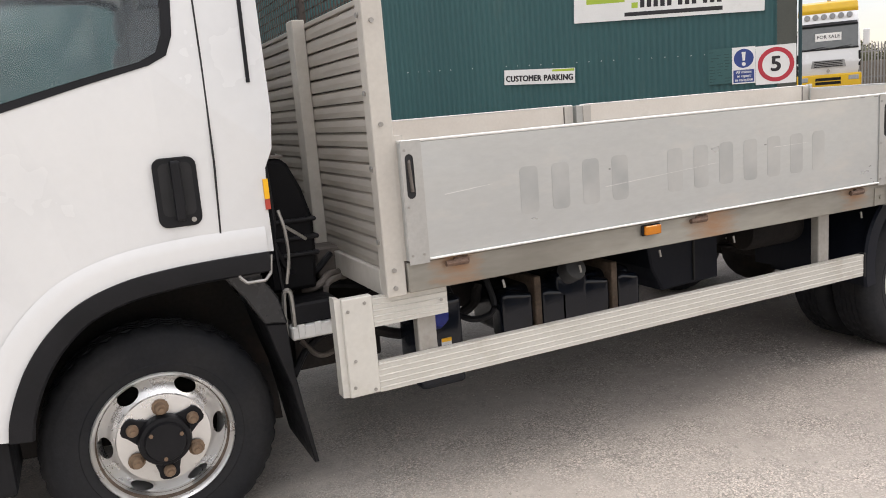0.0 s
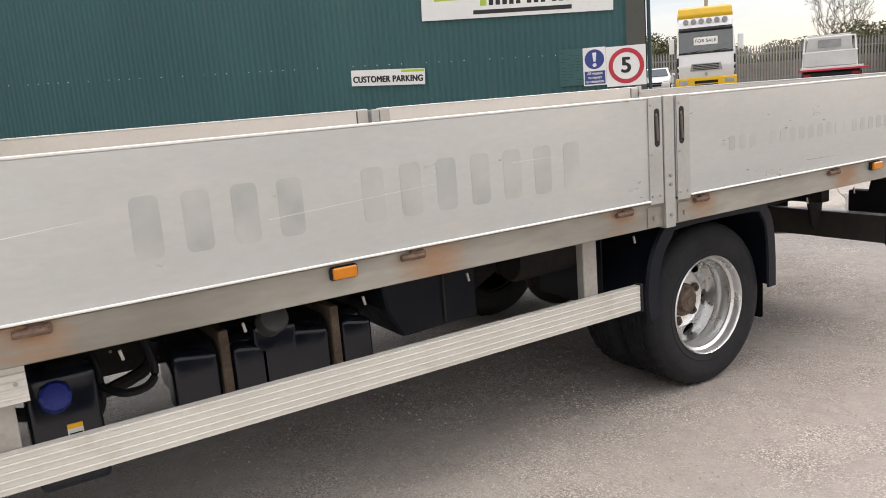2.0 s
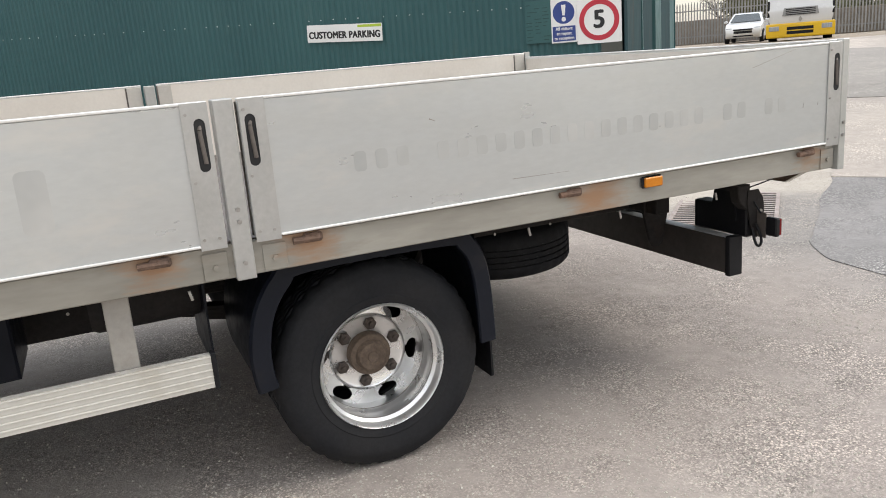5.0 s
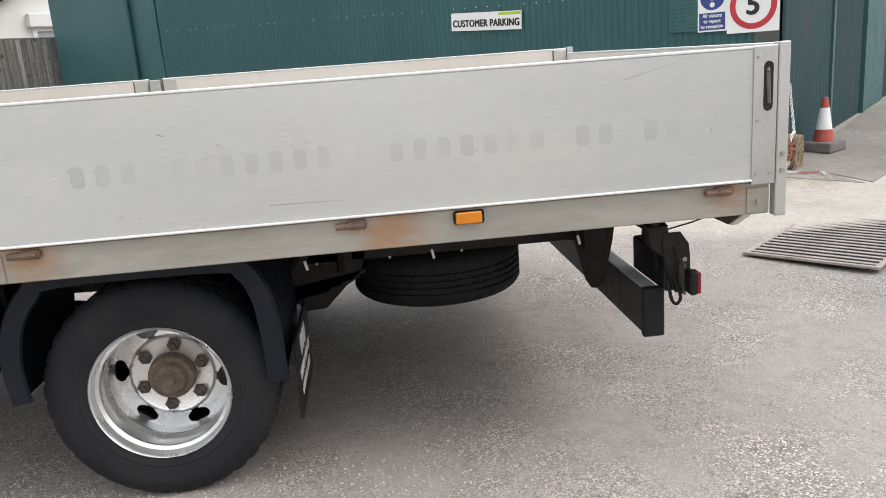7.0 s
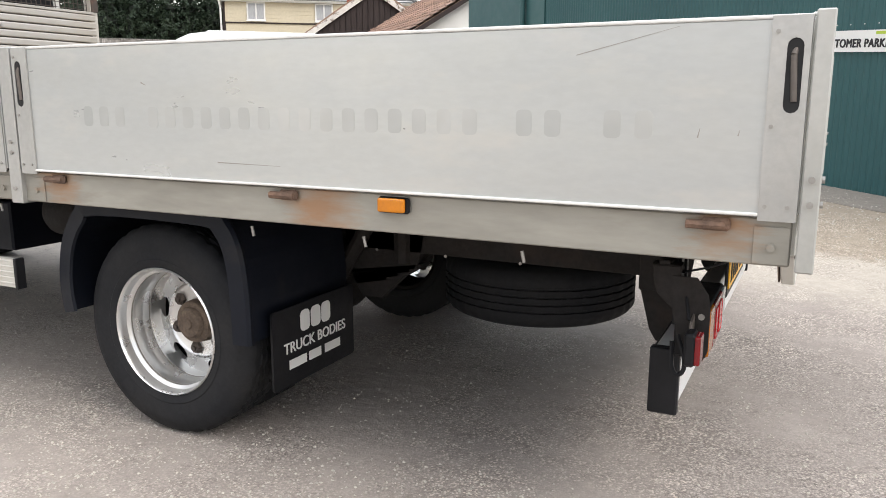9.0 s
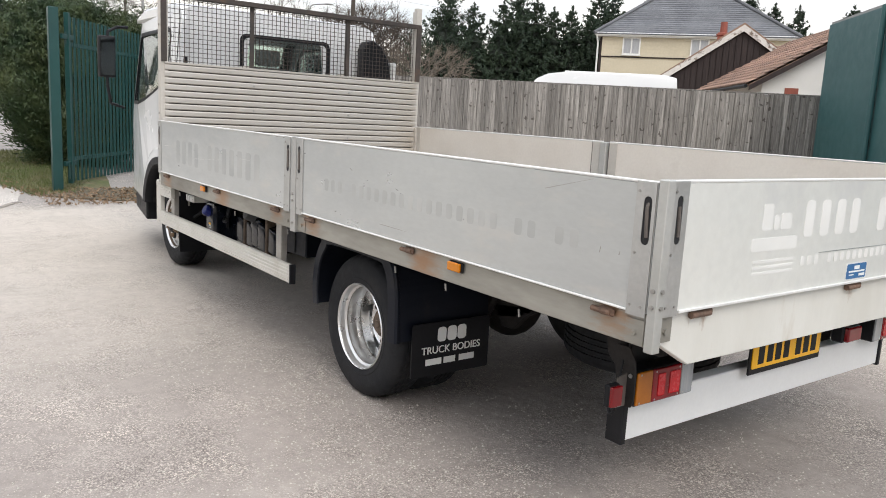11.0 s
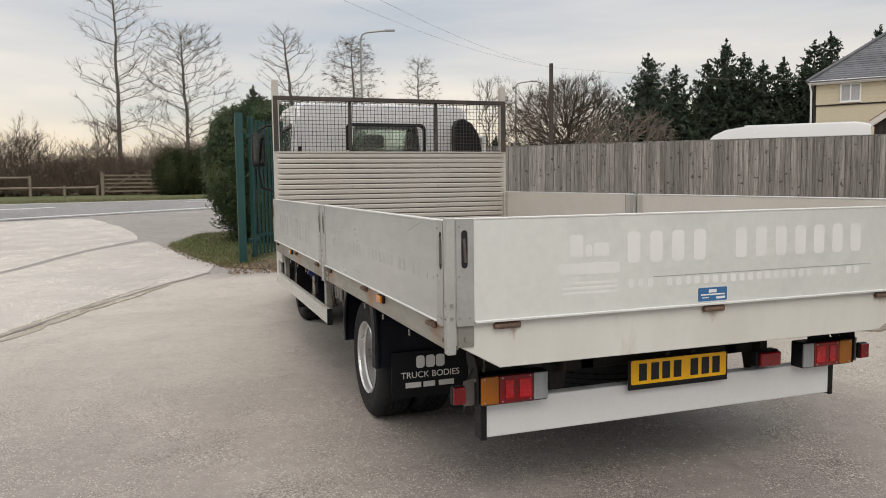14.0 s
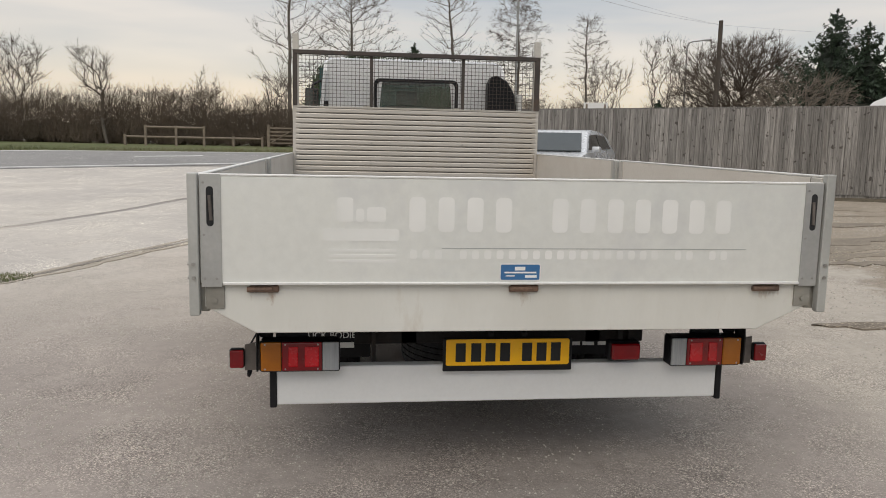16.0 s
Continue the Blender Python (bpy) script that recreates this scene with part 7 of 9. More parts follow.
lay_chain([by_wall(-0.70, 0.34, 0.02), by_wall(-0.50, 0.28, 0.03), by_wall(-0.32, 0.30, 0.045), by_wall(-0.18, 0.36, 0.05), by_wall(-0.34, 0.44, 0.03), by_wall(-0.48, 0.34, 0.045), by_wall(-0.20, 0.28, 0.05), by_wall(-0.02, 0.40, 0.05), by_wall(0.14, 0.42, 0.03)], 6, 4)
part("switch_box", box(B(), 0.045, 0.125, -0.075, -0.012, 0.76, 0.95, 0.006), BLACK, shop, "small black box at the corner", WM)


# ---- plants ----
def leaf_mesh(name, centres, size, aspect, seed, droop=0.0):
    """Many small pointed leaves at the given centres, each turned its own way."""
    rg = np.random.RandomState(seed)
    n = len(centres)
    d = rg.normal(size=(n, 3))
    d[:, 2] -= droop
    d /= np.linalg.norm(d, axis=1)[:, None]
    s = np.cross(d, rg.normal(size=(n, 3)))
    s /= np.linalg.norm(s, axis=1)[:, None]
    L = size * rg.uniform(0.6, 1.4, size=(n, 1))
    a, b = d * L, s * L * aspect
    c = np.asarray(centres)
    v = np.stack([c - a * 0.5, c + b * 0.5, c + a * 0.5, c - b * 0.5], 1).reshape(-1, 3)
    me = bpy.data.meshes.new(name)
    me.from_pydata(v.tolist(), [], np.arange(4 * n).reshape(-1, 4).tolist())
    return me


def stick_mesh(name, segs, sides=3):
    """Tapered sticks (p0, p1, r0, r1) as one mesh."""
    P0, P1 = np.array([s[0] for s in segs]), np.array([s[1] for s in segs])
    R0, R1 = np.array([s[2] for s in segs])[:, None], np.array([s[3] for s in segs])[:, None]
    d = P1 - P0
    d /= np.linalg.norm(d, axis=1)[:, None] + 1e-9
    u = np.cross(d, np.where(np.abs(d[:, 2:3]) > 0.9, [[1.0, 0, 0]], [[0, 0, 1.0]]))
    u /= np.linalg.norm(u, axis=1)[:, None]
    w = np.cross(d, u)
    V = []
    for k in range(sides):
        a = 2 * math.pi * k / sides
        o = u * math.cos(a) + w * math.sin(a)
        V += [P0 + o * R0, P1 + o * R1]
    V = np.stack(V, 1)
    n = len(segs)
    base = np.arange(n)[:, None] * (2 * sides)
    F = []
    for k in range(sides):
        j = (k + 1) % sides
        F.append(base + np.array([[2 * k, 2 * j, 2 * j + 1, 2 * k + 1]]))
    me = bpy.data.meshes.new(name)
    me.from_pydata(V.reshape(-1, 3).tolist(), [], np.concatenate(F).tolist())
    return me


def bare_tree(name, x, y, z, height, seed, label, shape, width, n, r=0.13, low=0.25, lean=(0.0, 0.0), tips=3, droop=0.0, kind="tree", wood=None):
    """A leafless tree: buds scattered through its crown, each joined to the nearest limb below it."""
    rg = np.random.RandomState(seed)
    # trunk, gently crooked
    top = {"dome": 0.45, "slender": 0.97, "vase": 0.30}[shape] * height
    steps = max(4, int(top / 0.5))
    pos, par = [], []
    c = np.array([0.0, 0.0, -0.1])
    for i in range(steps + 1):
        pos.append(c.copy())
        par.append(i - 1)
        c = c + np.array([lean[0] * top / steps + rg.normal(0, 0.035), lean[1] * top / steps + rg.normal(0, 0.035), top / steps])
    nt = len(pos)
    # buds inside the outline
    buds = []
    while len(buds) < n:
        if shape == "dome":
            d = rg.normal(size=3)
            d /= np.linalg.norm(d)
            p = d * rg.rand() ** 0.28 * np.array([width / 2, width / 2, height * 0.46]) * (1 + 0.12 * math.sin(d[0] * 5 + seed) * math.cos(d[1] * 4)) + np.array([0, 0, height * 0.54])
        elif shape == "slender":
            h = rg.uniform(low, 1.0)
            e = max(0.05, 1 - ((h - (low + 0.35 * (1 - low))) / (1.06 - (low + 0.35 * (1 - low)))) ** 2) ** 0.6
            q, az = math.sqrt(rg.rand()) * width / 2 * e, rg.uniform(0, 6.283)
            p = np.array([q * math.cos(az), q * math.sin(az), h * height])
        else:
            h = rg.uniform(low, 1.0) ** 0.7
            q, az = math.sqrt(rg.uniform(0.1, 1.0)) * width / 2 * h ** 0.8 * (1.15 - 0.35 * h), rg.uniform(0, 6.283)
            p = np.array([q * math.cos(az), q * math.sin(az), h * height])
        if p[2] > low * height * 0.8:
            p[:2] += np.array(lean) * p[2]
            buds.append(p)
    trunk_p = np.array(pos)
    buds.sort(key=lambda p: float(np.min(np.linalg.norm(trunk_p - p, axis=1))))
    P = np.zeros((nt + 2 * n, 3))
    P[:nt] = trunk_p
    run = np.zeros(nt + 2 * n)
    run[:nt] = 0.25 * np.linalg.norm(trunk_p - trunk_p[0], axis=1)
    k = nt
    for p in buds:
        d = P[:k] - p
        dist = np.linalg.norm(d, axis=1)
        flat = np.linalg.norm(d[:, :2], axis=1)
        i = int(np.argmin(dist + 0.55 * run[:k] + 1.3 * np.maximum(0, d[:, 2] + (0.35 - droop) * flat)))
        P[k] = (P[i] + p) / 2 + rg.normal(0, 0.035, 3) * dist[i] + np.array([0, 0, 0.03 * dist[i]])
        P[k + 1] = p
        run[k], run[k + 1] = run[i] + dist[i] / 2, run[i] + dist[i]
        par += [i, k]
        k += 2
    cnt = np.ones(k)
    for i in range(k - 1, 0, -1):
        cnt[par[i]] += cnt[i]
    rad = np.maximum(0.008, r * np.sqrt(cnt / cnt[0]))
    leaf = set(range(k)) - set(par)
    tr_ = [(tuple(P[par[i]]), tuple(P[i]), max(rad[par[i]], 0.02), max(rad[i], 0.02)) for i in range(1, nt)]
    br_ = [(tuple(P[par[i]]), tuple(P[i]), min(rad[par[i]], rad[i] * 1.5), rad[i]) for i in range(nt, k)]
    for i in range(nt, k):
        d = P[i] - P[par[i]]
        L = np.linalg.norm(d) + 1e-6
        for _ in range(tips * 2 if i in leaf else tips):
            v = d / L + rg.normal(0, 0.42, 3) + np.array([0, 0, 0.22 - 2.0 * droop])
            v *= rg.uniform(0.20, 0.75) / np.linalg.norm(v)
            q = P[i] if i in leaf else P[par[i]] + d * rg.rand()
            br_.append((tuple(q), tuple(q + v), 0.007, 0.004))
    t = thing(name, (x, y, z), label, kind)
    m = pose(x, y, z)
    part("trunk", stick_mesh("trunk", tr_, 8), BARK, t, m=m)
    part("crown", stick_mesh("crown", br_), wood or TWIG, t, m=m)
    return t


LAND = 0.90
bare_tree("bare_tree", -46.2, -0.9, LAND, 13.6, 11, "tall slender leafless tree behind the roadside hedge", "slender", 6.2, 190, 0.13, 0.30)
bare_tree("bare_tree", -51.2, 3.4, LAND, 12.0, 12, "tall leafless tree with level limbs behind the hedge", "slender", 8.4, 420, 0.15, 0.14, tips=4)
bare_tree("bare_tree", -50.3, 11.4, LAND, 12.0, 13, "leafless leaning tree beyond the gate", "slender", 5.2, 130, 0.14, 0.40, lean=(0, -0.10))
bare_tree("birch_tree", -59.3, 17.7, LAND, 13.2, 14, "leafless birch with fine hanging twigs", "slender", 6.0, 480, 0.13, 0.22, tips=5, droop=0.30)
bare_tree("bare_tree", -62.4, 25.0, LAND, 12.2, 15, "small leafless tree with level branches", "slender", 4.6, 300, 0.13, 0.22, droop=0.15)
bare_tree("bare_tree", -46.0, 25.6, LAND, 8.2, 16, "bushy leafless young tree", "vase", 4.4, 190, 0.09, 0.2)
bare_tree("bare_tree", -48.0, 22.0, LAND, 6.5, 18, "bushy leafless young tree", "vase", 5.0, 200, 0.08, 0.2)
bare_tree("bare_tree", -39.4, -11.2, LAND, 5.4, 19, "stunted leafless hedgerow tree", "vase", 2.8, 90, 0.09, 0.45, lean=(0, -0.16))
bare_tree("bare_tree", -42.0, -6.0, LAND, 4.6, 20, "stunted leafless hedgerow tree", "dome", 2.4, 110, 0.07, 0.35)
bare_tree("bare_tree", -42.0, -1.6, LAND, 4.3, 28, "stunted leafless hedgerow tree", "vase", 2.8, 110, 0.07, 0.35)
bare_tree("bare_tree", -42.0, -17.0, LAND, 6.0, 22, "bushy leafless young tree", "vase", 4.2, 220, 0.07, 0.2)
bare_tree("bare_tree", -29.0, 26.0, 0.8, 4.4, 23, "tangled leafless fruit tree behind the fence", "dome", 6.0, 420, 0.13, 0.35, droop=0.1, wood=mat("pale_lichened_twig", (0.20, 0.165, 0.13), (0.14, 0.115, 0.092), scale=1.5, rough=0.9))
bare_tree("bare_tree", -34.5, 31.6, 0.8, 7.2, 27, "pale leafless tree between the conifers", "slender", 3.6, 260, 0.08, 0.2)
bare_tree("bare_tree", 44.4, 43.2, 0.7, 5.4, 24, "leafless tree beyond the palisade fence", "vase", 5.0, 200, 0.10, 0.25)
bare_tree("bare_tree", 53.6, 31.6, 0.7, 5.6, 25, "leafless tree beyond the palisade fence", "vase", 5.4, 220, 0.10, 0.2)
bare_tree("oak_tree", -39.4, 28.2, 0.85, 7.6, 31, "broad leafless oak behind the fence", "dome", 9.2, 1900, 0.42, 0.22, tips=5)


def conifer(x, y, z, height, width, seed, material, label, size=0.21):
    """A pointed conifer: a trunk and tiers of upswept sprays with gaps between."""
    rg = np.random.RandomState(seed)
    t = thing("conifer", (x, y, z), label, "tree", group="conifers")
    m = pose(x, y, z)
    part("trunk", cyl(B(), (0, 0, -0.1), (0, 0, height * 0.97), 0.16, 0.02, 8), BARK, t, m=m)
    c = []
    tiers = int(height * 4.2)
    for i in range(tiers):
        h = 0.04 + 0.95 * i / tiers
        rad = width * 1.22 * (1 - h) ** 0.80 * rg.uniform(0.62, 1.14) + 0.05
        for _ in range(max(4, int(6 + 13 * (1 - h)))):
            # one limb: flat below, its tip swept upwards
            a, reach = rg.uniform(0, 6.283), rg.uniform(0.55, 1.18)
            nn = int(16 + 64 * (1 - h))
            up = rg.uniform(0.12, 0.62)
            for k in range(nn):
                q = math.sqrt((k + rg.rand()) / nn)
                rr = rad * reach * q
                sp = 0.03 + 0.09 * (1 - q)
                c.append((rr * math.cos(a) + rg.normal(0, sp), rr * math.sin(a) + rg.normal(0, sp), height * h + (up * q * q - 0.10 * q) * rad + rg.normal(0, 0.045)))
    for k in range(60):
        c.append((rg.normal(0, 0.03), rg.normal(0, 0.03), height * (0.93 + 0.09 * rg.rand())))
    part("crown", leaf_mesh("crown", c, size, 0.34, seed, -0.3), material, t, m=m)
    # added core fills the gaps; the crown's inner shade is in its colour
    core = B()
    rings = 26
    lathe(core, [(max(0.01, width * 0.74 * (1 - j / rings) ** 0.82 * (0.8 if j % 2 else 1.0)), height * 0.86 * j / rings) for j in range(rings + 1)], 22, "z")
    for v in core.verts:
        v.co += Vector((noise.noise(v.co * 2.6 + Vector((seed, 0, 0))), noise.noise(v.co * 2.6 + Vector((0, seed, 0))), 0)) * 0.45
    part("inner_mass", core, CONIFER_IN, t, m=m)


CONS = ((1.15, -32.4, 29.9, 8.3, 3.6), (0, -31.4, 31.2, 7.5, 3.0), (0, -30.3, 32.7, 7.7, 3.0), (0, -29.7, 33.5, 8.8, 2.8), (0, -29.1, 34.3, 8.0, 2.6), (0, -28.4, 35.1, 7.5, 2.8),
        (0, -27.7, 36.0, 7.6, 2.8), (0, -27.0, 36.9, 7.3, 2.8), (0, -27.4, 38.0, 8.6, 3.2), (0, -27.6, 39.4, 9.2, 3.4), (0, -26.0, 41.5, 9.4, 3.2))
for i, (_, x, y, h, w) in enumerate(CONS):
    conifer(x, y, 0.75, h, w, 40 + i, CONIFER, "tall dark green conifer in a row behind the fence")
for i, (x, y, h) in enumerate(((-24.6, 50.0, 10.2), (-23.4, 51.0, 9.3), (-22.1, 51.8, 9.1), (-19.0, 53.0, 9.0), (-40.5, 23.2, 3.6), (-45.0, 7.45, 7.2))):
    conifer(x, y, 0.75, h, 2.2 if x == -45.0 else 3.0 if h > 5 else 1.6, 60 + i, CONIFER, "dark green conifer rising behind the roofs" if h > 5 else "small dark green conifer")


def bush(name, blobs, n, size, seed, material, label, category, core=True, aspect=0.5, droop=0.0, ragged=0.0):
    """A shrub or hedge: leaves scattered over the skin of several overlapping lumps."""
    rg = np.random.RandomState(seed)
    pts = []
    w = np.array([b[3] * b[4] + b[3] * b[5] + b[4] * b[5] for b in blobs])
    cnt = (n * w / w.sum()).astype(int)
    for (x, y, z, a, b, c), k in zip(blobs, cnt):
        d = rg.normal(size=(k, 3))
        d /= np.linalg.norm(d, axis=1)[:, None]
        r = rg.uniform(0.72, 1.08, size=(k, 1)) + 0.13 * np.sin(d[:, :1] * 9 + seed) * np.cos(d[:, 2:] * 8)
        if ragged:
            # sprays stand out in tufts with hollows between
            r = r + ragged * np.array([[noise.noise((q[0] * 4.5 + x, q[1] * 4.5 + y, q[2] * 4.5 + z))] for q in d])
        pts.append(np.array([[x, y, z]]) + d * r * np.array([[a, b, c]]))
    pts = np.concatenate(pts)
    x0, y0 = blobs[0][0], blobs[0][1]
    t = thing(name, (x0, y0, ground_z(x0, y0)), label, category)
    part("foliage", leaf_mesh("foliage", pts, size, aspect, seed, droop), material, t, m=Matrix())
    # added core; in brown hedges its dark soil tone stands for inner shade
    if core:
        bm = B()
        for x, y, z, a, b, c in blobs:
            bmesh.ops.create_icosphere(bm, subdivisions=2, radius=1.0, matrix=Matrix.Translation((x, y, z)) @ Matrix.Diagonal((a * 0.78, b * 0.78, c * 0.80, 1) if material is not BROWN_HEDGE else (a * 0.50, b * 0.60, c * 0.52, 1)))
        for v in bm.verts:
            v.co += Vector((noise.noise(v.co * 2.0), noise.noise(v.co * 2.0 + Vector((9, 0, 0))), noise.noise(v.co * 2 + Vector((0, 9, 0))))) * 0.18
        part("inner_mass", bm, SOIL_AND_SHADE if material is BROWN_HEDGE else material, t, m=Matrix())
    return t


rb = random.Random(77)
# overgrown cypress behind the gate
bl = [(-6.4, 3.45, 1.15, 0.75, 1.0, 0.95), (-6.5, 3.65, 1.95, 0.85, 1.15, 0.95), (-6.5, 3.4, 2.32, 0.65, 0.80, 0.55), (-6.6, 4.5, 1.75, 0.9, 0.9, 1.05), (-6.2, 3.5, 0.82, 0.5, 0.65, 0.5), (-6.3, 2.75, 2.05, 0.40, 0.45, 0.55), (-6.4, 4.0, 2.40, 0.40, 0.5, 0.40), (-6.3, 2.9, 1.35, 0.45, 0.42, 0.5), (-6.5, 3.0, 2.50, 0.3, 0.35, 0.42), (-6.3, 2.66, 1.70, 0.42, 0.42, 0.75), (-6.35, 2.78, 2.42, 0.42, 0.40, 0.45), (-6.3, 2.92, 1.02, 0.35, 0.36, 0.45), (-6.4, 3.35, 2.70, 0.45, 0.5, 0.36)]
bush("cypress_hedge", bl, 200000, 0.068, 5, CYPRESS, "overgrown dark green cypress hedge behind the gate", "hedge", aspect=0.24, droop=-0.9, ragged=0.40)
# clipped evergreen hedge across the road
bl = [(-36.4 + rb.uniform(-0.3, 0.3), 1.9 + i * 0.75, 2.0, 1.2, 0.9, 1.42 + rb.uniform(-0.05, 0.06)) for i in range(9)]
bush("evergreen_hedge", bl, 60000, 0.085, 6, IVY, "dense clipped evergreen hedge across the road", "hedge")
# brown winter hedge along the far verge
for s, (ya, yb, xx, hh) in enumerate(((-46, -18, -39.5, 1.9), (-20, 12, -41.5, 1.75), (10, 40, -48.0, 1.9))):
    bl = []
    y = ya
    while y < yb:
        bl.append((xx + rb.uniform(-0.7, 0.7), y, LAND + hh * 0.35, 1.3, 1.25, hh * rb.uniform(0.45, 1.20)))
        y += rb.uniform(0.6, 1.2)
    hd = bush("winter_hedge", bl, 9000, 0.26, 80 + s, BROWN_HEDGE, "tangled brown leafless hedgerow along the far verge", "hedge", aspect=0.12)
    segs = []
    for _ in range(42000):
        x_, y_, z_, a_, b_, c_ = rb.choice(bl)
        p = Vector((x_ + rb.gauss(0, 0.7) + 0.5, y_ + rb.gauss(0, 0.7), LAND + rb.uniform(0.0, 1.0) * (c_ * 1.15 + hh * 0.45)))
        d = Vector((rb.gauss(0, 0.35), rb.gauss(0, 0.45), rb.uniform(0.3, 1.1)))
        segs.append((tuple(p), tuple(p + d * rb.uniform(0.30, 1.0)), 0.011, 0.004))
    part("twig_mass", stick_mesh("twigs", segs), BROWN_HEDGE, hd, m=Matrix())
# scrub behind the fence and beyond the far palisade
bl = [(-36.0 - 0.5 * i, 21.5 + 1.1 * i + rb.uniform(-0.4, 0.4), 1.7, 1.2, 1.2, rb.uniform(1.0, 1.8)) for i in range(9)]
sc = bush("scrub", bl, 1200, 0.25, 90, BROWN_HEDGE, "brown scrub behind the fence", "shrub")
bl = [(44.0 + 1.3 * i, 40.5 - 1.75 * i + rb.uniform(-0.6, 0.6), (2.9 if i < 2 else 1.9) + rb.uniform(-0.2, 0.4), 1.6, 1.6, (1.5 if i < 2 else 1.15) + rb.uniform(0, 0.4)) for i in range(9)]
bush("evergreen_shrubs", bl, 26000, 0.17, 91, OLIVE, "row of dull green shrubs beyond the palisade", "shrub")
bl = [(45.5 + rb.uniform(-1, 1), 25.0 + 1.3 * i, 2.1, 1.7, 1.5, 1.55 + 0.3 * math.sin(i * 2.1)) for i in range(-4, 3)]
bush("evergreen_shrubs", bl, 22000, 0.17, 92, OLIVE, "row of dull green shrubs beyond the palisade", "shrub")


def scatter_grass(name, poly, n, h, seed, label, material=None):
    """Grass blades over a patch of verge, as one loose cover."""
    rg = random.Random(seed)
    xs, ys = [p[0] for p in poly], [p[1] for p in poly]

    def inside(x, y):
        c = False
        for (x1, y1), (x2, y2) in zip(poly, poly[1:] + poly[:1]):
            if (y1 > y) != (y2 > y) and x < (x2 - x1) * (y - y1) / (y2 - y1) + x1:
                c = not c
        return c
    v, f = [], []
    while len(f) < n:
        x, y = rg.uniform(min(xs), max(xs)), rg.uniform(min(ys), max(ys))
        if not inside(x + rg.gauss(0, 0.05), y + rg.gauss(0, 0.05)):
            continue
        z, a, L = ground_z(x, y), rg.uniform(0, 6.28), h * rg.uniform(0.4, 1.3)
        dx, dy, lx, ly = 0.006 * math.cos(a), 0.006 * math.sin(a), rg.gauss(0, 0.5) * L, rg.gauss(0, 0.5) * L
        k = len(v)
        v += [(x - dx, y - dy, z), (x + dx, y + dy, z), (x + lx, y + ly, z + L)]
        f.append((k, k + 1, k + 2))
    me = bpy.data.meshes.new(name)
    me.from_pydata(v, [], f)
    tagged(link(name, me, material or GRASS), label, "grass", kind="stuff")


VERGE = [(-6.3, 1.55), (-4.35, 2.05), (-3.35, 2.42), (-3.55, 2.85), (-5.6, 3.4), (-8.2, 3.0), (-8.0, 2.2)]
sheet("grass_verge", [(-8.0, 2.15), (-6.3, 1.58), (-4.35, 2.07), (-3.40, 2.40)], [(-8.2, 3.6), (-6.0, 3.6), (-4.6, 3.5), (-3.45, 3.3)], 30, 12, 0.016, mat("verge_turf", (0.080, 0.100, 0.032), (0.15, 0.118, 0.070), scale=3.0, rough=0.9, fine=0.3, fine_scale=25, bump=0.5, bump_scale=30), "patch of mossy turf at the gate", "verge")
scatter_grass("grass", VERGE, 11500, 0.062, 8, "short green grass tufts beside the gate post")
sheet("soil_strip", [(-3.40, 2.42), (-2.9, 3.2), (-2.7, 4.6)], [(-3.9, 2.9), (-3.9, 3.6), (-3.9, 4.6)], 20, 8, 0.018, SOIL_AND_SHADE, "bare brown soil and leaf litter under the gate", "soil")
# fallen leaves and twigs on the soil by the gate and along the edge of the turf
rl = random.Random(314)
bits = []
for _ in range(1700):
    if rl.random() < 0.85:
        x_, y_ = rl.uniform(-3.9, -2.65), rl.uniform(2.35, 4.4)
    else:
        u_ = rl.random()
        x_, y_ = -6.3 + 2.9 * u_ + rl.gauss(0, 0.12), 1.58 + 0.82 * u_ + rl.gauss(0, 0.12)
    bits.append((x_, y_, ground_z(x_, y_) + 0.024))
LITTER = mat("dry_leaf_litter", (0.19, 0.125, 0.075), (0.30, 0.215, 0.14), scale=9, rough=0.9, fine=0.3, fine_scale=40)
tagged(link("leaf_litter", leaf_mesh("leaf_litter", bits, 0.045, 0.5, 15), LITTER), "dry brown leaf litter scattered by the gate", "leaf litter", kind="stuff")
FAR_GRASS = [road_pt(-40, 6.6), road_pt(40, 6.6), road_pt(40, 9.5), road_pt(-40, 9.5)]
scatter_grass("grass", FAR_GRASS, 22000, 0.16, 9, "rough winter grass along the far side of the road", mat("winter_grass_blades", (0.085, 0.098, 0.034), (0.15, 0.125, 0.06), scale=0.5, rough=0.8, fine=0.3, fine_scale=6))
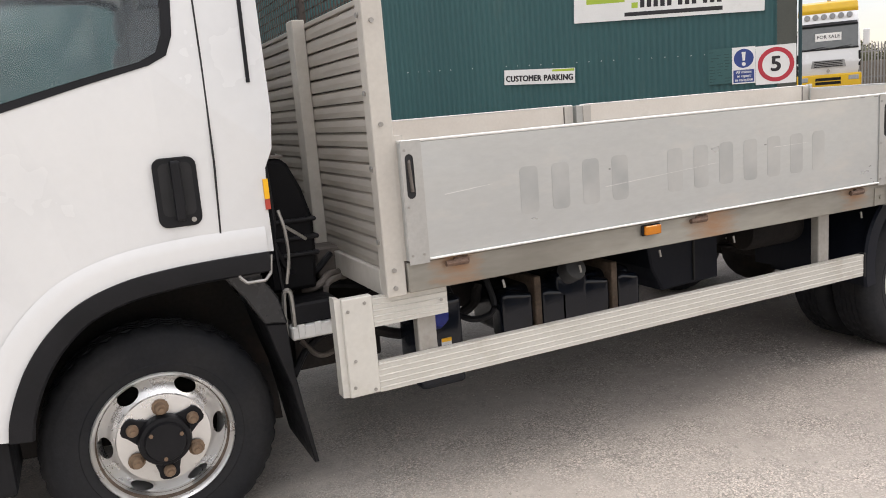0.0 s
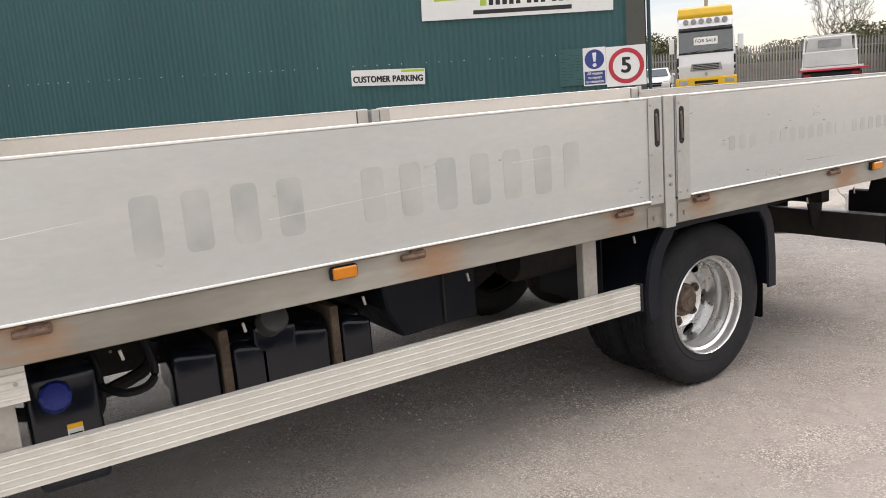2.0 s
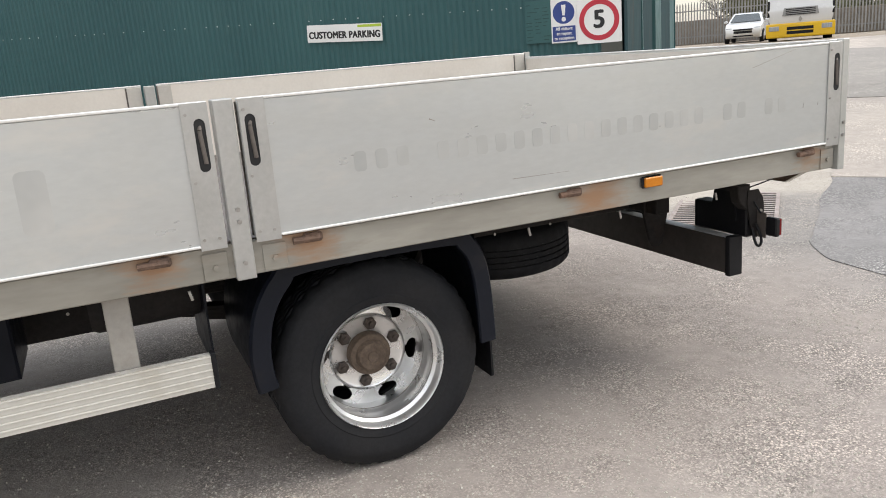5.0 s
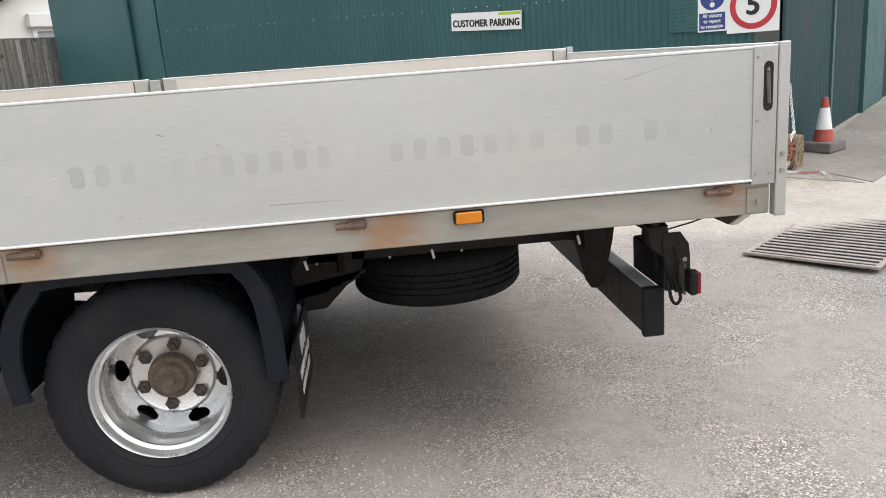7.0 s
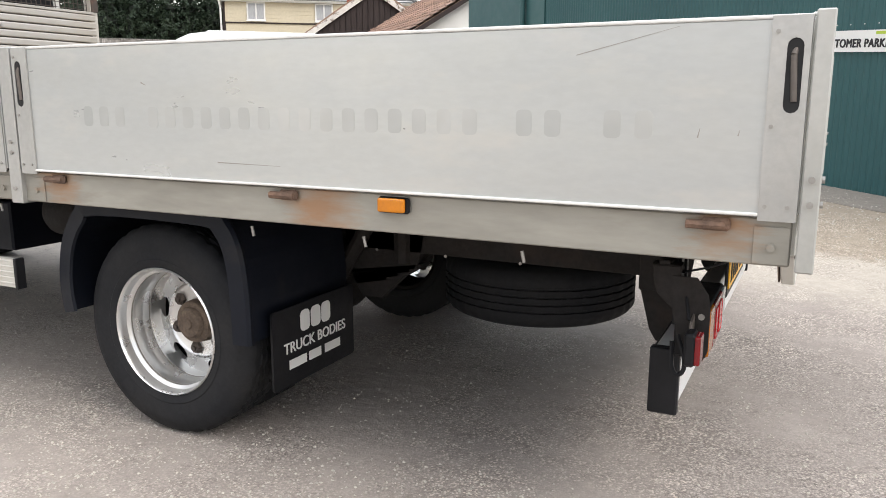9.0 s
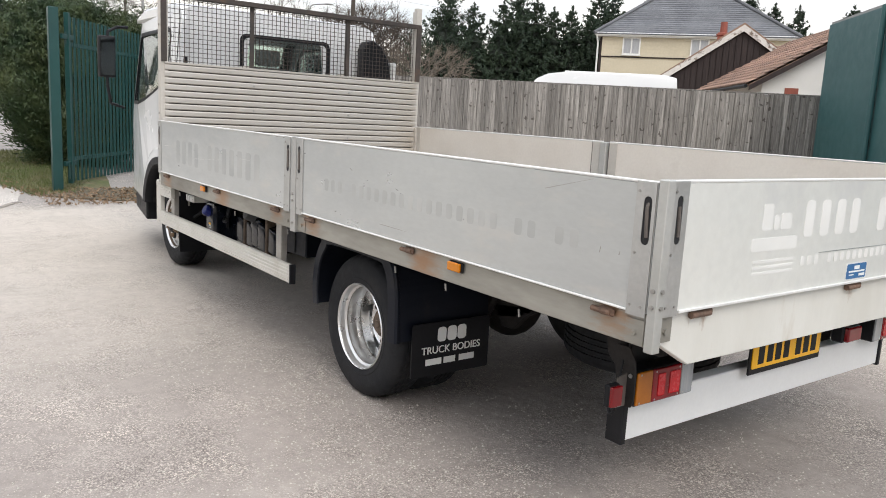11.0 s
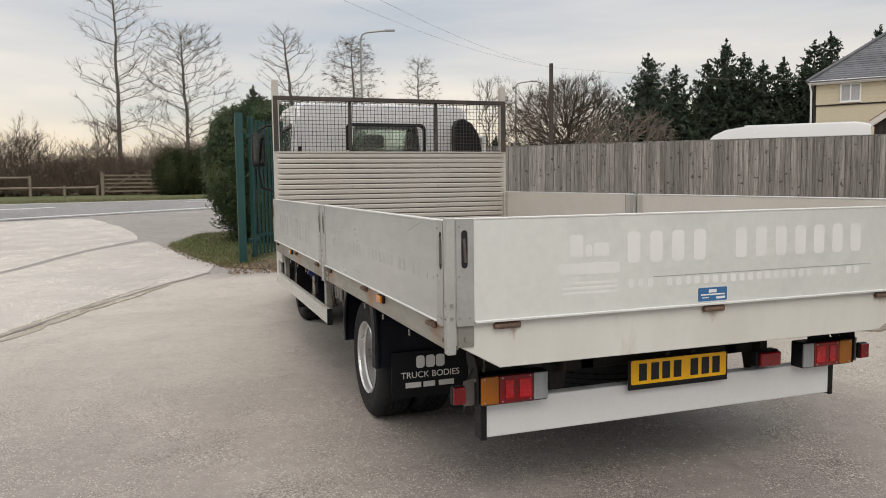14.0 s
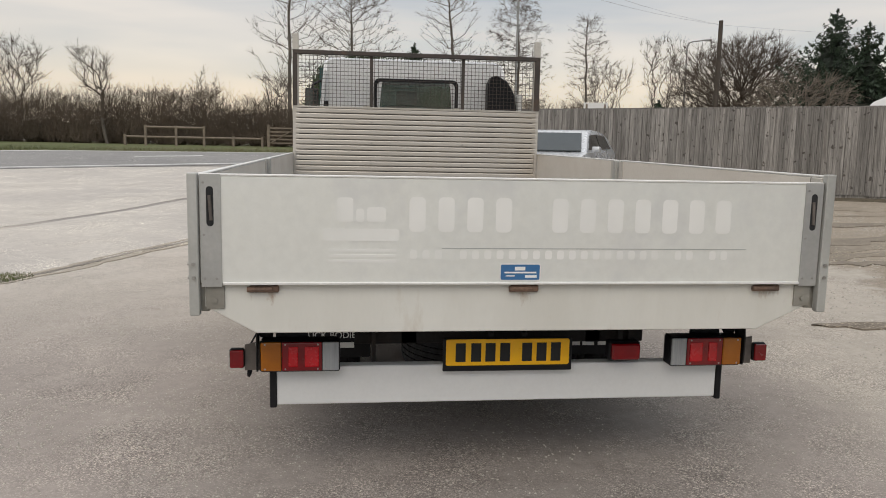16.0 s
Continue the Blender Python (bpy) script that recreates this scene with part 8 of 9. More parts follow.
# loose chippings lying on the yard, thicker in some patches
def scatter_stones(n, seed, x0=-0.5, x1=9.6, y0=-0.4, y1=7.0, big=1.0):
    rg = np.random.RandomState(seed)
    unit = np.array([(1, 0, 0), (0.3, 0.9, 0), (-0.8, 0.5, 0), (-0.7, -0.6, 0), (0.4, -0.9, 0), (0.1, 0.1, 0.8), (0, 0, -0.3)], float)
    tri = np.array([(0, 1, 5), (1, 2, 5), (2, 3, 5), (3, 4, 5), (4, 0, 5), (1, 0, 6), (2, 1, 6), (3, 2, 6), (4, 3, 6), (0, 4, 6)])
    V, F, k = [], [], 0
    while k < n:
        x, y = rg.uniform(x0, x1), rg.uniform(y0, y1)
        if noise.noise((x * 0.9, y * 0.9, 2.0)) + 0.6 * noise.noise((x * 2.6, y * 2.6, 5.0)) < rg.uniform(-0.5, 0.75):
            continue
        a, r = rg.uniform(0, 6.283), (0.0024 + 0.0046 * rg.rand() ** 2.5) * big
        c, s = math.cos(a) * r, math.sin(a) * r
        u = unit * rg.uniform(0.7, 1.25, size=(7, 3))
        V.append(np.stack([x + u[:, 0] * c - u[:, 1] * s, y + u[:, 0] * s + u[:, 1] * c, ground_z(x, y) + 0.001 + u[:, 2] * r], 1))
        F.append(tri + 7 * k)
        k += 1
    me = bpy.data.meshes.new("loose_chippings")
    me.from_pydata(np.concatenate(V).tolist(), [], np.concatenate(F).tolist())
    return me


STONES = mat("pale_stone_chipping", (0.56, 0.525, 0.46), (0.30, 0.28, 0.245), scale=60, rough=0.85, fine=0.25, fine_scale=200)
tagged(link("loose_chippings", scatter_stones(52000, 21, y1=2.9), STONES), "small pale stone chippings scattered on the asphalt", "chippings", kind="stuff")
tagged(link("loose_chippings", scatter_stones(16000, 23, y0=2.9), STONES), "small pale stone chippings scattered beneath and beyond the truck", "chippings", kind="stuff")
tagged(link("loose_chippings", scatter_stones(7000, 22, -4.5, 6.6, 6.3, 11.5, 2.2), STONES), "larger pale stones lying on the muddy side of the yard", "chippings", kind="stuff")


def streak(name, p0, p1, width, seed, lift, material, label, n=14):
    """A tapering smear of dirt between two points, wider and narrower along its length."""
    rs = random.Random(seed)
    a, b = Vector(p0), Vector(p1)
    side = Vector((-(b - a).y, (b - a).x)).normalized()
    left, right = [], []
    for i in range(n + 1):
        t = i / n
        w = width * (0.04 + math.sin(math.pi * t) ** 0.6) * rs.uniform(0.45, 1.0) / 2
        c = a.lerp(b, t) + side * rs.uniform(-0.25, 0.25) * width
        left.append(tuple(c + side * w))
        right.append(tuple(c - side * w))
    return sheet(name, left, right, n * 5, 3, lift, material, label, "pavement")


MUD_WET = ground_mat("damp_dark_mud", (0.25, 0.215, 0.175), (0.19, 0.163, 0.132), (0.33, 0.29, 0.24), 90.0, 0.3)
STREAK = ground_mat("muddy_concrete_edge", (0.37, 0.335, 0.28), (0.31, 0.275, 0.225), (0.43, 0.39, 0.335), 90.0, 0.2)
MUD = ground_mat("dried_brown_mud", (0.285, 0.245, 0.195), (0.20, 0.172, 0.138), (0.37, 0.325, 0.265), 90.0, 0.35)
for i, (p0, p1, wd) in enumerate((((-0.2, 6.4), (0.5, 11.0), 0.75), ((0.5, 7.0), (0.9, 10.2), 0.50), ((-0.7, 6.9), (-0.4, 10.6), 0.35),
                                  ((-4.9, 10.6), (-3.2, 12.6), 0.7), ((-3.6, 10.3), (-2.2, 12.4), 0.25))):
    streak("mud_smear", p0, p1, wd, 300 + i, 0.004 + 0.0012 * i, MUD, "smear of dried brown mud across the yard")
for i, (p0, p1, wd) in enumerate((((-0.3, 8.7), (-0.4, 11.6), 0.55), ((1.05, 8.2), (1.75, 10.0), 0.34), ((3.50, 6.6), (4.05, 8.0), 0.30), ((-2.6, 9.2), (-0.9, 12.2), 0.55))):
    streak("mud_smear", p0, p1, wd, 360 + i, 0.0105 + 0.0012 * i, MUD_WET, "damp dark smear of mud across the yard")
for i, (p0, p1, wd) in enumerate((((1.15, -0.30), (-0.9, 0.64), 0.12), ((0.9, -0.36), (-0.5, 0.28), 0.08), ((0.1, 0.14), (-2.3, 1.60), 0.11), ((-0.3, 0.14), (-2.1, 1.28), 0.07), ((1.3, -0.56), (0.6, -0.22), 0.14))):
    streak("mud_smear", p0, p1, wd, 330 + i, 0.0085 + 0.0008 * i, STREAK, "smear of mud along the edge of the apron")
# dirty crack along the edge of the apron, with a tuft of moss
sheet("crack", [(1.25, -0.50), (0.60, -0.18), (0.16, 0.01), (-0.66, 0.41), (-1.46, 0.94), (-2.32, 1.53), (-3.0, 2.08)], [(1.26, -0.46), (0.61, -0.13), (0.18, 0.06), (-0.63, 0.46), (-1.42, 0.99), (-2.28, 1.58), (-2.96, 2.13)], 90, 2, 0.008, STRIP, "dirt-filled crack along the edge of the apron", "pavement")
scatter_grass("grass", [(0.45, -0.42), (1.3, -0.72), (1.45, -0.52), (0.7, -0.12)], 900, 0.035, 12, "low green moss and grass in the crack")


# ---- far fences, poles, lamps ----
TIMBER = mat("weathered_rail_timber", (0.22, 0.18, 0.135), (0.16, 0.13, 0.10), scale=3, rough=0.9, fine=0.15)
POLE_W = mat("brown_pole_timber", (0.075, 0.060, 0.048), (0.055, 0.045, 0.037), scale=2, rough=0.9)
LAMP_G = mat("grey_lamp_column", (0.32, 0.32, 0.31), (0.27, 0.27, 0.265), scale=2, rough=0.5, metal=0.4)
fg = thing("field_gate", (-37.2, -0.1, LAND), "weathered five-bar timber field gate", "gate")
for i in range(5):
    part("gate_bar", box(B(), -37.24, -37.20, -1.55, 1.45, LAND + 0.22 + i * 0.215, LAND + 0.30 + i * 0.215), TIMBER, fg)
for a, b in (((-1.5, 0.25), (0.0, 1.15)), ((1.4, 0.25), (0.0, 1.15))):
    bm = cyl(B(), (-37.19, a[0], LAND + a[1]), (-37.19, b[0], LAND + b[1]), 0.035, seg=6)
    part("brace", bm, TIMBER, fg)
for yy in (-1.6, 1.5):
    part("gate_post", box(B(), -37.3, -37.14, yy - 0.08, yy + 0.08, LAND - 0.2, LAND + 1.3, 0.01), TIMBER, fg)
rf = thing("rail_fence", (-34.2, -5.0, LAND), "weathered timber post and rail fence by the road", "fence")
for y0, y1, zz in ((-8.6, -1.7, 0.48), (-7.6, -4.7, 1.0)):
    bm = cyl(B(), (-33.6 + (y0 + 8.5) * -0.18, y0, LAND + zz), (-33.6 + (y1 + 8.5) * -0.18, y1, LAND + zz), 0.06, seg=8)
    part("rail", bm, TIMBER, rf)
for yy in (-8.6, -7.6, -6.1, -4.7, -3.2, -1.7):
    part("post", box(B(), -33.6 + (yy + 8.5) * -0.18 - 0.06, -33.6 + (yy + 8.5) * -0.18 + 0.06, yy - 0.06, yy + 0.06, LAND - 0.1, LAND + (1.1 if -7.7 < yy < -4.6 else 0.6), 0.01), TIMBER, rf)
tp = thing("telegraph_pole", (-31.05, 22.5, 0.8), "dark brown timber telegraph pole with wires", "pole")
part("pole", cyl(B(), (-31.05, 22.5, 0.7), (-31.05, 22.5, 8.07), 0.15, 0.11, 12), POLE_W, tp, smooth=True)
for tgt in ((-9.0, 46.0, 6.6), (9.5, -9.3, 6.0), (11.0, -9.0, 6.2)):
    a, b = Vector((-31.05, 22.5, 7.85)), Vector(tgt)
    pts = [a + (b - a) * (i / 14) - Vector((0, 0, 1.1 * math.sin(math.pi * i / 14))) for i in range(15)]
    part("wire", tube(B(), pts, 0.004, 4), LAMP_G, tp)


def street_lamp(x, y, top, arm, label):
    t = thing("street_lamp", (x, y, LAND), label, "street lamp")
    part("column", cyl(B(), (x, y, LAND - 0.1), (x, y, top - 0.35), 0.085, 0.05, 10), LAMP_G, t, smooth=True)
    d = Vector((0.35, 0.94)).normalized()
    pts = [(x, y, top - 0.35), (x + d.x * 0.10, y + d.y * 0.10, top - 0.1), (x + d.x * 0.35, y + d.y * 0.35, top), (x + d.x * arm, y + d.y * arm, top + 0.10)]
    part("arm", tube(B(), pts, 0.045, 8), LAMP_G, t)
    bm = box(B(), -0.10, 0.45, -0.09, 0.09, -0.05, 0.05, 0.02)
    part("lantern", bm, LAMP_G, t, m=pose(x + d.x * arm, y + d.y * arm, top + 0.10, 0, 0, math.degrees(math.atan2(d.y, d.x))))


street_lamp(-34.9, 12.4, 9.95, 1.5, "grey street lamp with a curved arm beyond the gate")
street_lamp(-45.5, 27.1, 8.9, 1.2, "grey street lamp with a curved arm behind the fence")

# grey palisade fence at the far side of the yard
pf = thing("palisade_fence", (38, 31, 0.7), "grey galvanised palisade fence", "fence")
pa, pb = Vector((30.5, 37.8)), Vector((45.5, 22.6))
pd = (pb - pa).normalized()
pale2 = bpy.data.meshes.new("pale")
bm = prism(B(), [(-0.035, 0.0), (0.035, 0.0), (0.035, 2.05), (0.0, 2.2), (-0.035, 2.05)], -0.008, 0.008, "y")
bm.to_mesh(pale2)
bm.free()
pang = math.degrees(math.atan2(pd.y, pd.x))
for i in range(int((pb - pa).length / 0.15)):
    p = pa + pd * (i * 0.15)
    part("pale", pale2, GREY_PALISADE, pf, m=pose(p.x, p.y, ground_z(p.x, p.y) + 0.05, 0, 0, pang))
PM = pose(pa.x, pa.y, 0.75, 0, 0, pang)
for zz in (0.4, 1.75):
    part("fence_rail", box(B(), 0, (pb - pa).length, 0.01, 0.06, zz, zz + 0.06), GREY_PALISADE, pf, m=PM)
bankw = mat("pale_bank", (0.25, 0.215, 0.175), (0.20, 0.175, 0.145), scale=2, rough=0.9, fine=0.2, fine_scale=12)
bm = box(B(), -3, (pb - pa).length + 6, 0.5, 0.8, -0.4, 1.30, 0.02)
bk = link("low_bank", bm, bankw, None, "", PM)
tagged(bk, "low pale earth bank behind the palisade fence", "bank", kind="structure")

# ---- houses beyond the fence ----
CREAM = mat("cream_render_and_boarding", (0.56, 0.50, 0.375), (0.52, 0.465, 0.345), scale=1, rough=0.8, fine=0.06, fine_scale=12)
SLATE = mat("grey_roof_tile", (0.135, 0.140, 0.150), (0.105, 0.110, 0.120), scale=0.8, rough=0.7, fine=0.12, fine_scale=6, rand=0.14, stain=(0.07, 0.07, 0.072), stain_scale=0.9, stain_low=.62, stain_high=.75)
TERRA = mat("brown_clay_tile", (0.31, 0.195, 0.14), (0.20, 0.13, 0.10), scale=1.5, rough=0.8, fine=0.2, fine_scale=8, rand=0.2, stain=(0.12, 0.085, 0.06), stain_scale=1.8)
BRICK = mat("red_chimney_brick", (0.30, 0.085, 0.055), (0.23, 0.07, 0.05), scale=4, rough=0.85, fine=0.2)
TARBOARD = mat("black_tarred_boarding", (0.022, 0.014, 0.013), (0.030, 0.020, 0.018), scale=2, rough=0.8, fine=0.3, fine_scale=10, stretch=(5, 5, 0.4))
FLAKED = mat("flaking_white_paint", (0.66, 0.64, 0.60), (0.56, 0.53, 0.49), scale=3, rough=0.8, fine=0.1, stain=(0.18, 0.14, 0.11), stain_scale=5, stain_low=.55, stain_high=.62)
LIMEWASH = mat("white_rendered_wall", (0.74, 0.73, 0.70), (0.66, 0.65, 0.62), scale=1.2, rough=0.85, fine=0.04)
CURTAIN = mat("net_curtain", (0.42, 0.43, 0.44), (0.30, 0.31, 0.33), scale=6, rough=0.6, stretch=(8, 8, 0.5))


def tiled_slope(parent, a, b, c, d, rows, cols, material, thick=0.05):
    """Rows of lapped tiles on the slope a-b (eave) to d-c (top), each row a course of its own."""
    a, b, c, d = map(Vector, (a, b, c, d))
    nrm = (b - a).cross(d - a).normalized()
    if nrm.z < 0:
        nrm = -nrm
    for i in range(rows):
        t0, t1 = i / rows, (i + 1) / rows
        p0, p1, p2, p3 = a.lerp(d, t0), b.lerp(c, t0), b.lerp(c, min(1, t1 + 0.15 / rows)), a.lerp(d, min(1, t1 + 0.15 / rows))
        bm = B()
        if cols > 1:
            # a course of pantiles: each a shallow wave, a little askew
            rt = random.Random(i)
            rows_ = []
            for q0, q1, lift in ((p0, p1, thick), (p3, p2, 0.005)):
                line = []
                for j in range(cols * 4 + 1):
                    w = 0.5 - 0.5 * math.cos(2 * math.pi * j / 4)
                    line.append(bm.verts.new(q0.lerp(q1, j / (cols * 4)) + nrm * (lift + 0.045 * w + (rt.uniform(-0.012, 0.012) if lift > 0.01 else 0))))
                rows_.append(line)
            low_ = [bm.verts.new(v.co - nrm * 0.05) for v in rows_[0]]
            for j in range(cols * 4):
                bm.faces.new((rows_[0][j], rows_[0][j + 1], rows_[1][j + 1], rows_[1][j]))
                bm.faces.new((low_[j], low_[j + 1], rows_[0][j + 1], rows_[0][j]))
            bmesh.ops.recalc_face_normals(bm, faces=bm.faces[:])
            part("tile_course", bm, material, parent)
            continue
        lo = [bm.verts.new(q + nrm * o) for q, o in ((p0, thick), (p1, thick), (p2, 0.005), (p3, 0.005))]
        dn = [bm.verts.new(q - nrm * 0.02) for q in (p0, p1, p2, p3)]
        bm.faces.new(lo)
        bm.faces.new(dn[::-1])
        for k in range(4):
            bm.faces.new((lo[k], lo[(k + 1) % 4], dn[(k + 1) % 4], dn[k]))
        bmesh.ops.recalc_face_normals(bm, faces=bm.faces[:])
        part("tile_course", bm, material, parent)


HA = math.degrees(math.atan2(39.5 - 33.2, -14.6 + 22.7))
HM = pose(-23.1 + 0.29 * math.cos(radians(HA)), 32.9 + 0.29 * math.sin(radians(HA)), 0.7, 0, 0, HA)
house = thing("house", (-22.7, 33.2, 0.7), "cream two-storey house with a grey hipped roof", "house", rz=HA)
HL, HD, HE, HP = 10.3, 8.8, 5.55, 9.34
hw = part("wall", box(B(), 0.36, HL - 0.25, 0.25, HD, -0.3, HE), CREAM, house, "cream rendered wall with boarding", HM)
for i in range(5):
    part("board", box(B(), 0.34, HL - 0.2, 0.225, 0.25, 4.47 + i * 0.2, 4.664 + i * 0.2, 0.001), CREAM, hw, m=HM)
part("string_course", box(B(), 0.34, HL - 0.2, 0.20, 0.25, 4.395, 4.455), TARBOARD, hw, m=HM)
part("wall_end", box(B(), 0.22, 0.36, 0.25, HD, -0.3, HE), TARBOARD, house, m=HM)
part("gutter", box(B(), -0.05, HL + 0.05, -0.06, 0.08, HE - 0.02, HE + 0.14, 0.02), WHITE_BOARD, house, "white gutter and fascia", HM)
part("soffit", box(B(), 0.0, HL, 0.0, HD, HE - 0.06, HE - 0.02), WHITE_BOARD, house, m=HM)
part("downpipe", tube(B(), [(0.05, -0.02, HE), (0.12, 0.12, HE - 0.4), (0.16, 0.16, 0)], 0.05, 8), WHITE_BOARD, house, m=HM)
roof = part("roof", B(), SLATE, house, "grey tiled hipped roof", HM)


def slope(parent, m, a, b, c, d, rows, material, thick=0.05, cols=1):
    tiled_slope(parent, m @ Vector(a), m @ Vector(b), m @ Vector(c), m @ Vector(d), rows, cols, material, thick)


bm = B()
ap = (HL / 2 - 0.27, HD / 2, HP)
vs = [bm.verts.new(p) for p in ((0, 0, HE), (HL, 0, HE), (HL, HD, HE), (0, HD, HE), ap)]
for q in ((0, 1, 4), (1, 2, 4), (2, 3, 4), (3, 0, 4)):
    bm.faces.new([vs[i] for i in q])
bm.to_mesh(roof.data)
bm.free()
slope(roof, HM, (-0.1, -0.1, HE + 0.06), (HL + 0.1, -0.1, HE + 0.06), (ap[0] + 0.02, ap[1], HP + 0.04), (ap[0] - 0.02, ap[1], HP + 0.04), 30, SLATE, 0.022)
slope(roof, HM, (HL + 0.1, -0.1, HE + 0.06), (HL + 0.1, HD, HE + 0.06), (ap[0], ap[1] + 0.02, HP + 0.04), (ap[0], ap[1] - 0.02, HP + 0.04), 30, SLATE, 0.022)
bm = cyl(B(), (-0.1, -0.1, HE + 0.12), (ap[0], ap[1], HP + 0.10), 0.09, seg=8)
cyl(bm, (HL + 0.1, -0.1, HE + 0.12), (ap[0], ap[1], HP + 0.10), 0.09, seg=8)
part("hip_ridge", bm, SLATE, roof, m=HM)
bm = box(B(), ap[0] + 1.55, ap[0] + 1.95, ap[1] + 0.4, ap[1] + 0.9, HE + 1.5, HP - 0.62, 0.02)
box(bm, ap[0] + 1.49, ap[0] + 2.01, ap[1] + 0.34, ap[1] + 0.96, HP - 0.62, HP - 0.50, 0.02)
part("chimney", bm, CHASSIS, house, "dark chimney stack", HM)
for u in (1.45, 5.00):
    wd = part("window", plate(B(), [(u, 4.55), (u + 0.95, 4.55), (u + 0.95, 5.48), (u, 5.48)], [[(u + 0.07, 4.62), (u + 0.44, 4.62), (u + 0.44, 5.41), (u + 0.07, 5.41)], [(u + 0.51, 4.62), (u + 0.88, 4.62), (u + 0.88, 5.41), (u + 0.51, 5.41)]], 0.16, 0.24, "y"), WHITE_BOARD, house, "white window with net curtains", HM)
    for k in (0.07, 0.51):
        part("pane", box(B(), u + k, u + k + 0.37, 0.205, 0.215, 4.62, 5.41), CURTAIN, wd, m=HM)
    part("sill", box(B(), u - 0.05, u + 1.0, 0.12, 0.25, 4.50, 4.55, 0.01), WHITE_BOARD, wd, m=HM)

# tarred shed with flaking bargeboards
SM = pose(-10.75, 23.84, 0.7, 0, 0, 37)
shed = thing("shed", (-10.75, 23.84, 0.7), "black tarred shed with flaking white bargeboards", "shed", rz=37)
SW, SE, SP = 5.0, 2.50, 4.20
part("wall", prism(B(), [(0, -0.3), (SW, -0.3), (SW, SE), (SW / 2, SP), (0, SE)], 0.0, 5.0, "y"), TARBOARD, shed, "black vertical boarding", SM)
for i in range(24):
    u = 0.1 + i * 0.2
    top = SE + (SP - SE) * (1 - abs(u + 0.08 - SW / 2) / (SW / 2))
    part("board", box(B(), u, u + 0.17, -0.03, 0.0, 0, top - 0.05), TARBOARD, shed, m=SM)
for s in (-1, 1):
    e = SW / 2 + s * (SW / 2 + 0.15)
    part("bargeboard", prism(B(), [(SW / 2, SP - 0.02), (e, SE - 0.15), (e, SE + 0.07), (SW / 2, SP + 0.20)], -0.14, -0.08, "y"), FLAKED, shed, "flaking white bargeboard", SM)
    part("roof", prism(B(), [(SW / 2, SP + 0.16), (e, SE + 0.02), (e, SE + 0.12), (SW / 2, SP + 0.28)], -0.08, 5.2, "y"), TERRA, shed, m=SM)
bm = box(B(), SW / 2 - 0.76, SW / 2 - 0.34, 2.5, 2.9, 2.5, SP + 0.22, 0.02)
box(bm, SW / 2 - 0.80, SW / 2 - 0.30, 2.46, 2.94, SP + 0.10, SP + 0.17, 0.02)
cyl(bm, (SW / 2 - 0.55, 2.7, SP + 0.22), (SW / 2 - 0.55, 2.7, SP + 0.62), 0.14, 0.12, 12)
part("chimney", bm, BRICK, shed, "red brick chimney with a clay pot", SM)

# white cottage with a clay tile roof
TMX = pose(-4.66, 19.70, 0.7, 0, 0, 47)
cot = thing("cottage", (-4.66, 19.70, 0.7), "white rendered cottage with a brown clay tile roof", "house", rz=47)
part("wall", prism(B(), [(0.35, -0.3), (5.6, -0.3), (5.6, 2.1), (3.0, 3.70), (0.35, 2.15)], 0.2, 6.6, "y"), LIMEWASH, cot, "white rendered wall", TMX)
croof = part("roof", prism(B(), [(3.0, 3.76), (-0.05, 1.96), (-0.05, 2.02), (3.0, 3.84), (6.0, 2.06), (6.0, 1.98)], -0.1, 6.9, "y"), TERRA, cot, "brown clay tile roof", TMX)
slope(croof, TMX, (-0.10, -0.15, 2.02), (-0.10, 6.95, 2.02), (3.0, 6.95, 3.90), (3.0, -0.15, 3.90), 14, TERRA, 0.05, 34)
part("bargeboard", prism(B(), [(3.0, 3.70), (-0.05, 1.86), (-0.05, 2.0), (3.0, 3.84)], -0.12, -0.06, "y"), TARBOARD, cot, m=TMX)
part("gutter", cyl(B(), (-0.14, -0.1, 1.97), (-0.14, 6.9, 1.97), 0.05, seg=8), BLACK, cot, m=TMX)
part("brick_patch", box(B(), 0.95, 1.30, 0.185, 0.205, 1.62, 1.98), BRICK, cot, "patch of bare brick", TMX)
wd = part("window", plate(B(), [(2.1, 0.9), (3.4, 0.9), (3.4, 2.12), (2.1, 2.12)], [[(2.2, 1.0), (2.72, 1.0), (2.72, 2.02), (2.2, 2.02)], [(2.78, 1.0), (3.3, 1.0), (3.3, 2.02), (2.78, 2.02)]], 0.12, 0.2, "y"), WHITE_BOARD, cot, "white window", TMX)
for u in (2.2, 2.78):
    part("pane", box(B(), u, u + 0.52, 0.16, 0.17, 1.0, 2.02), CURTAIN, wd, m=TMX)
part("window_head", box(B(), 2.0, 3.5, 0.0, 0.2, 2.12, 2.45, 0.02), WHITE_BOARD, cot, m=TMX)


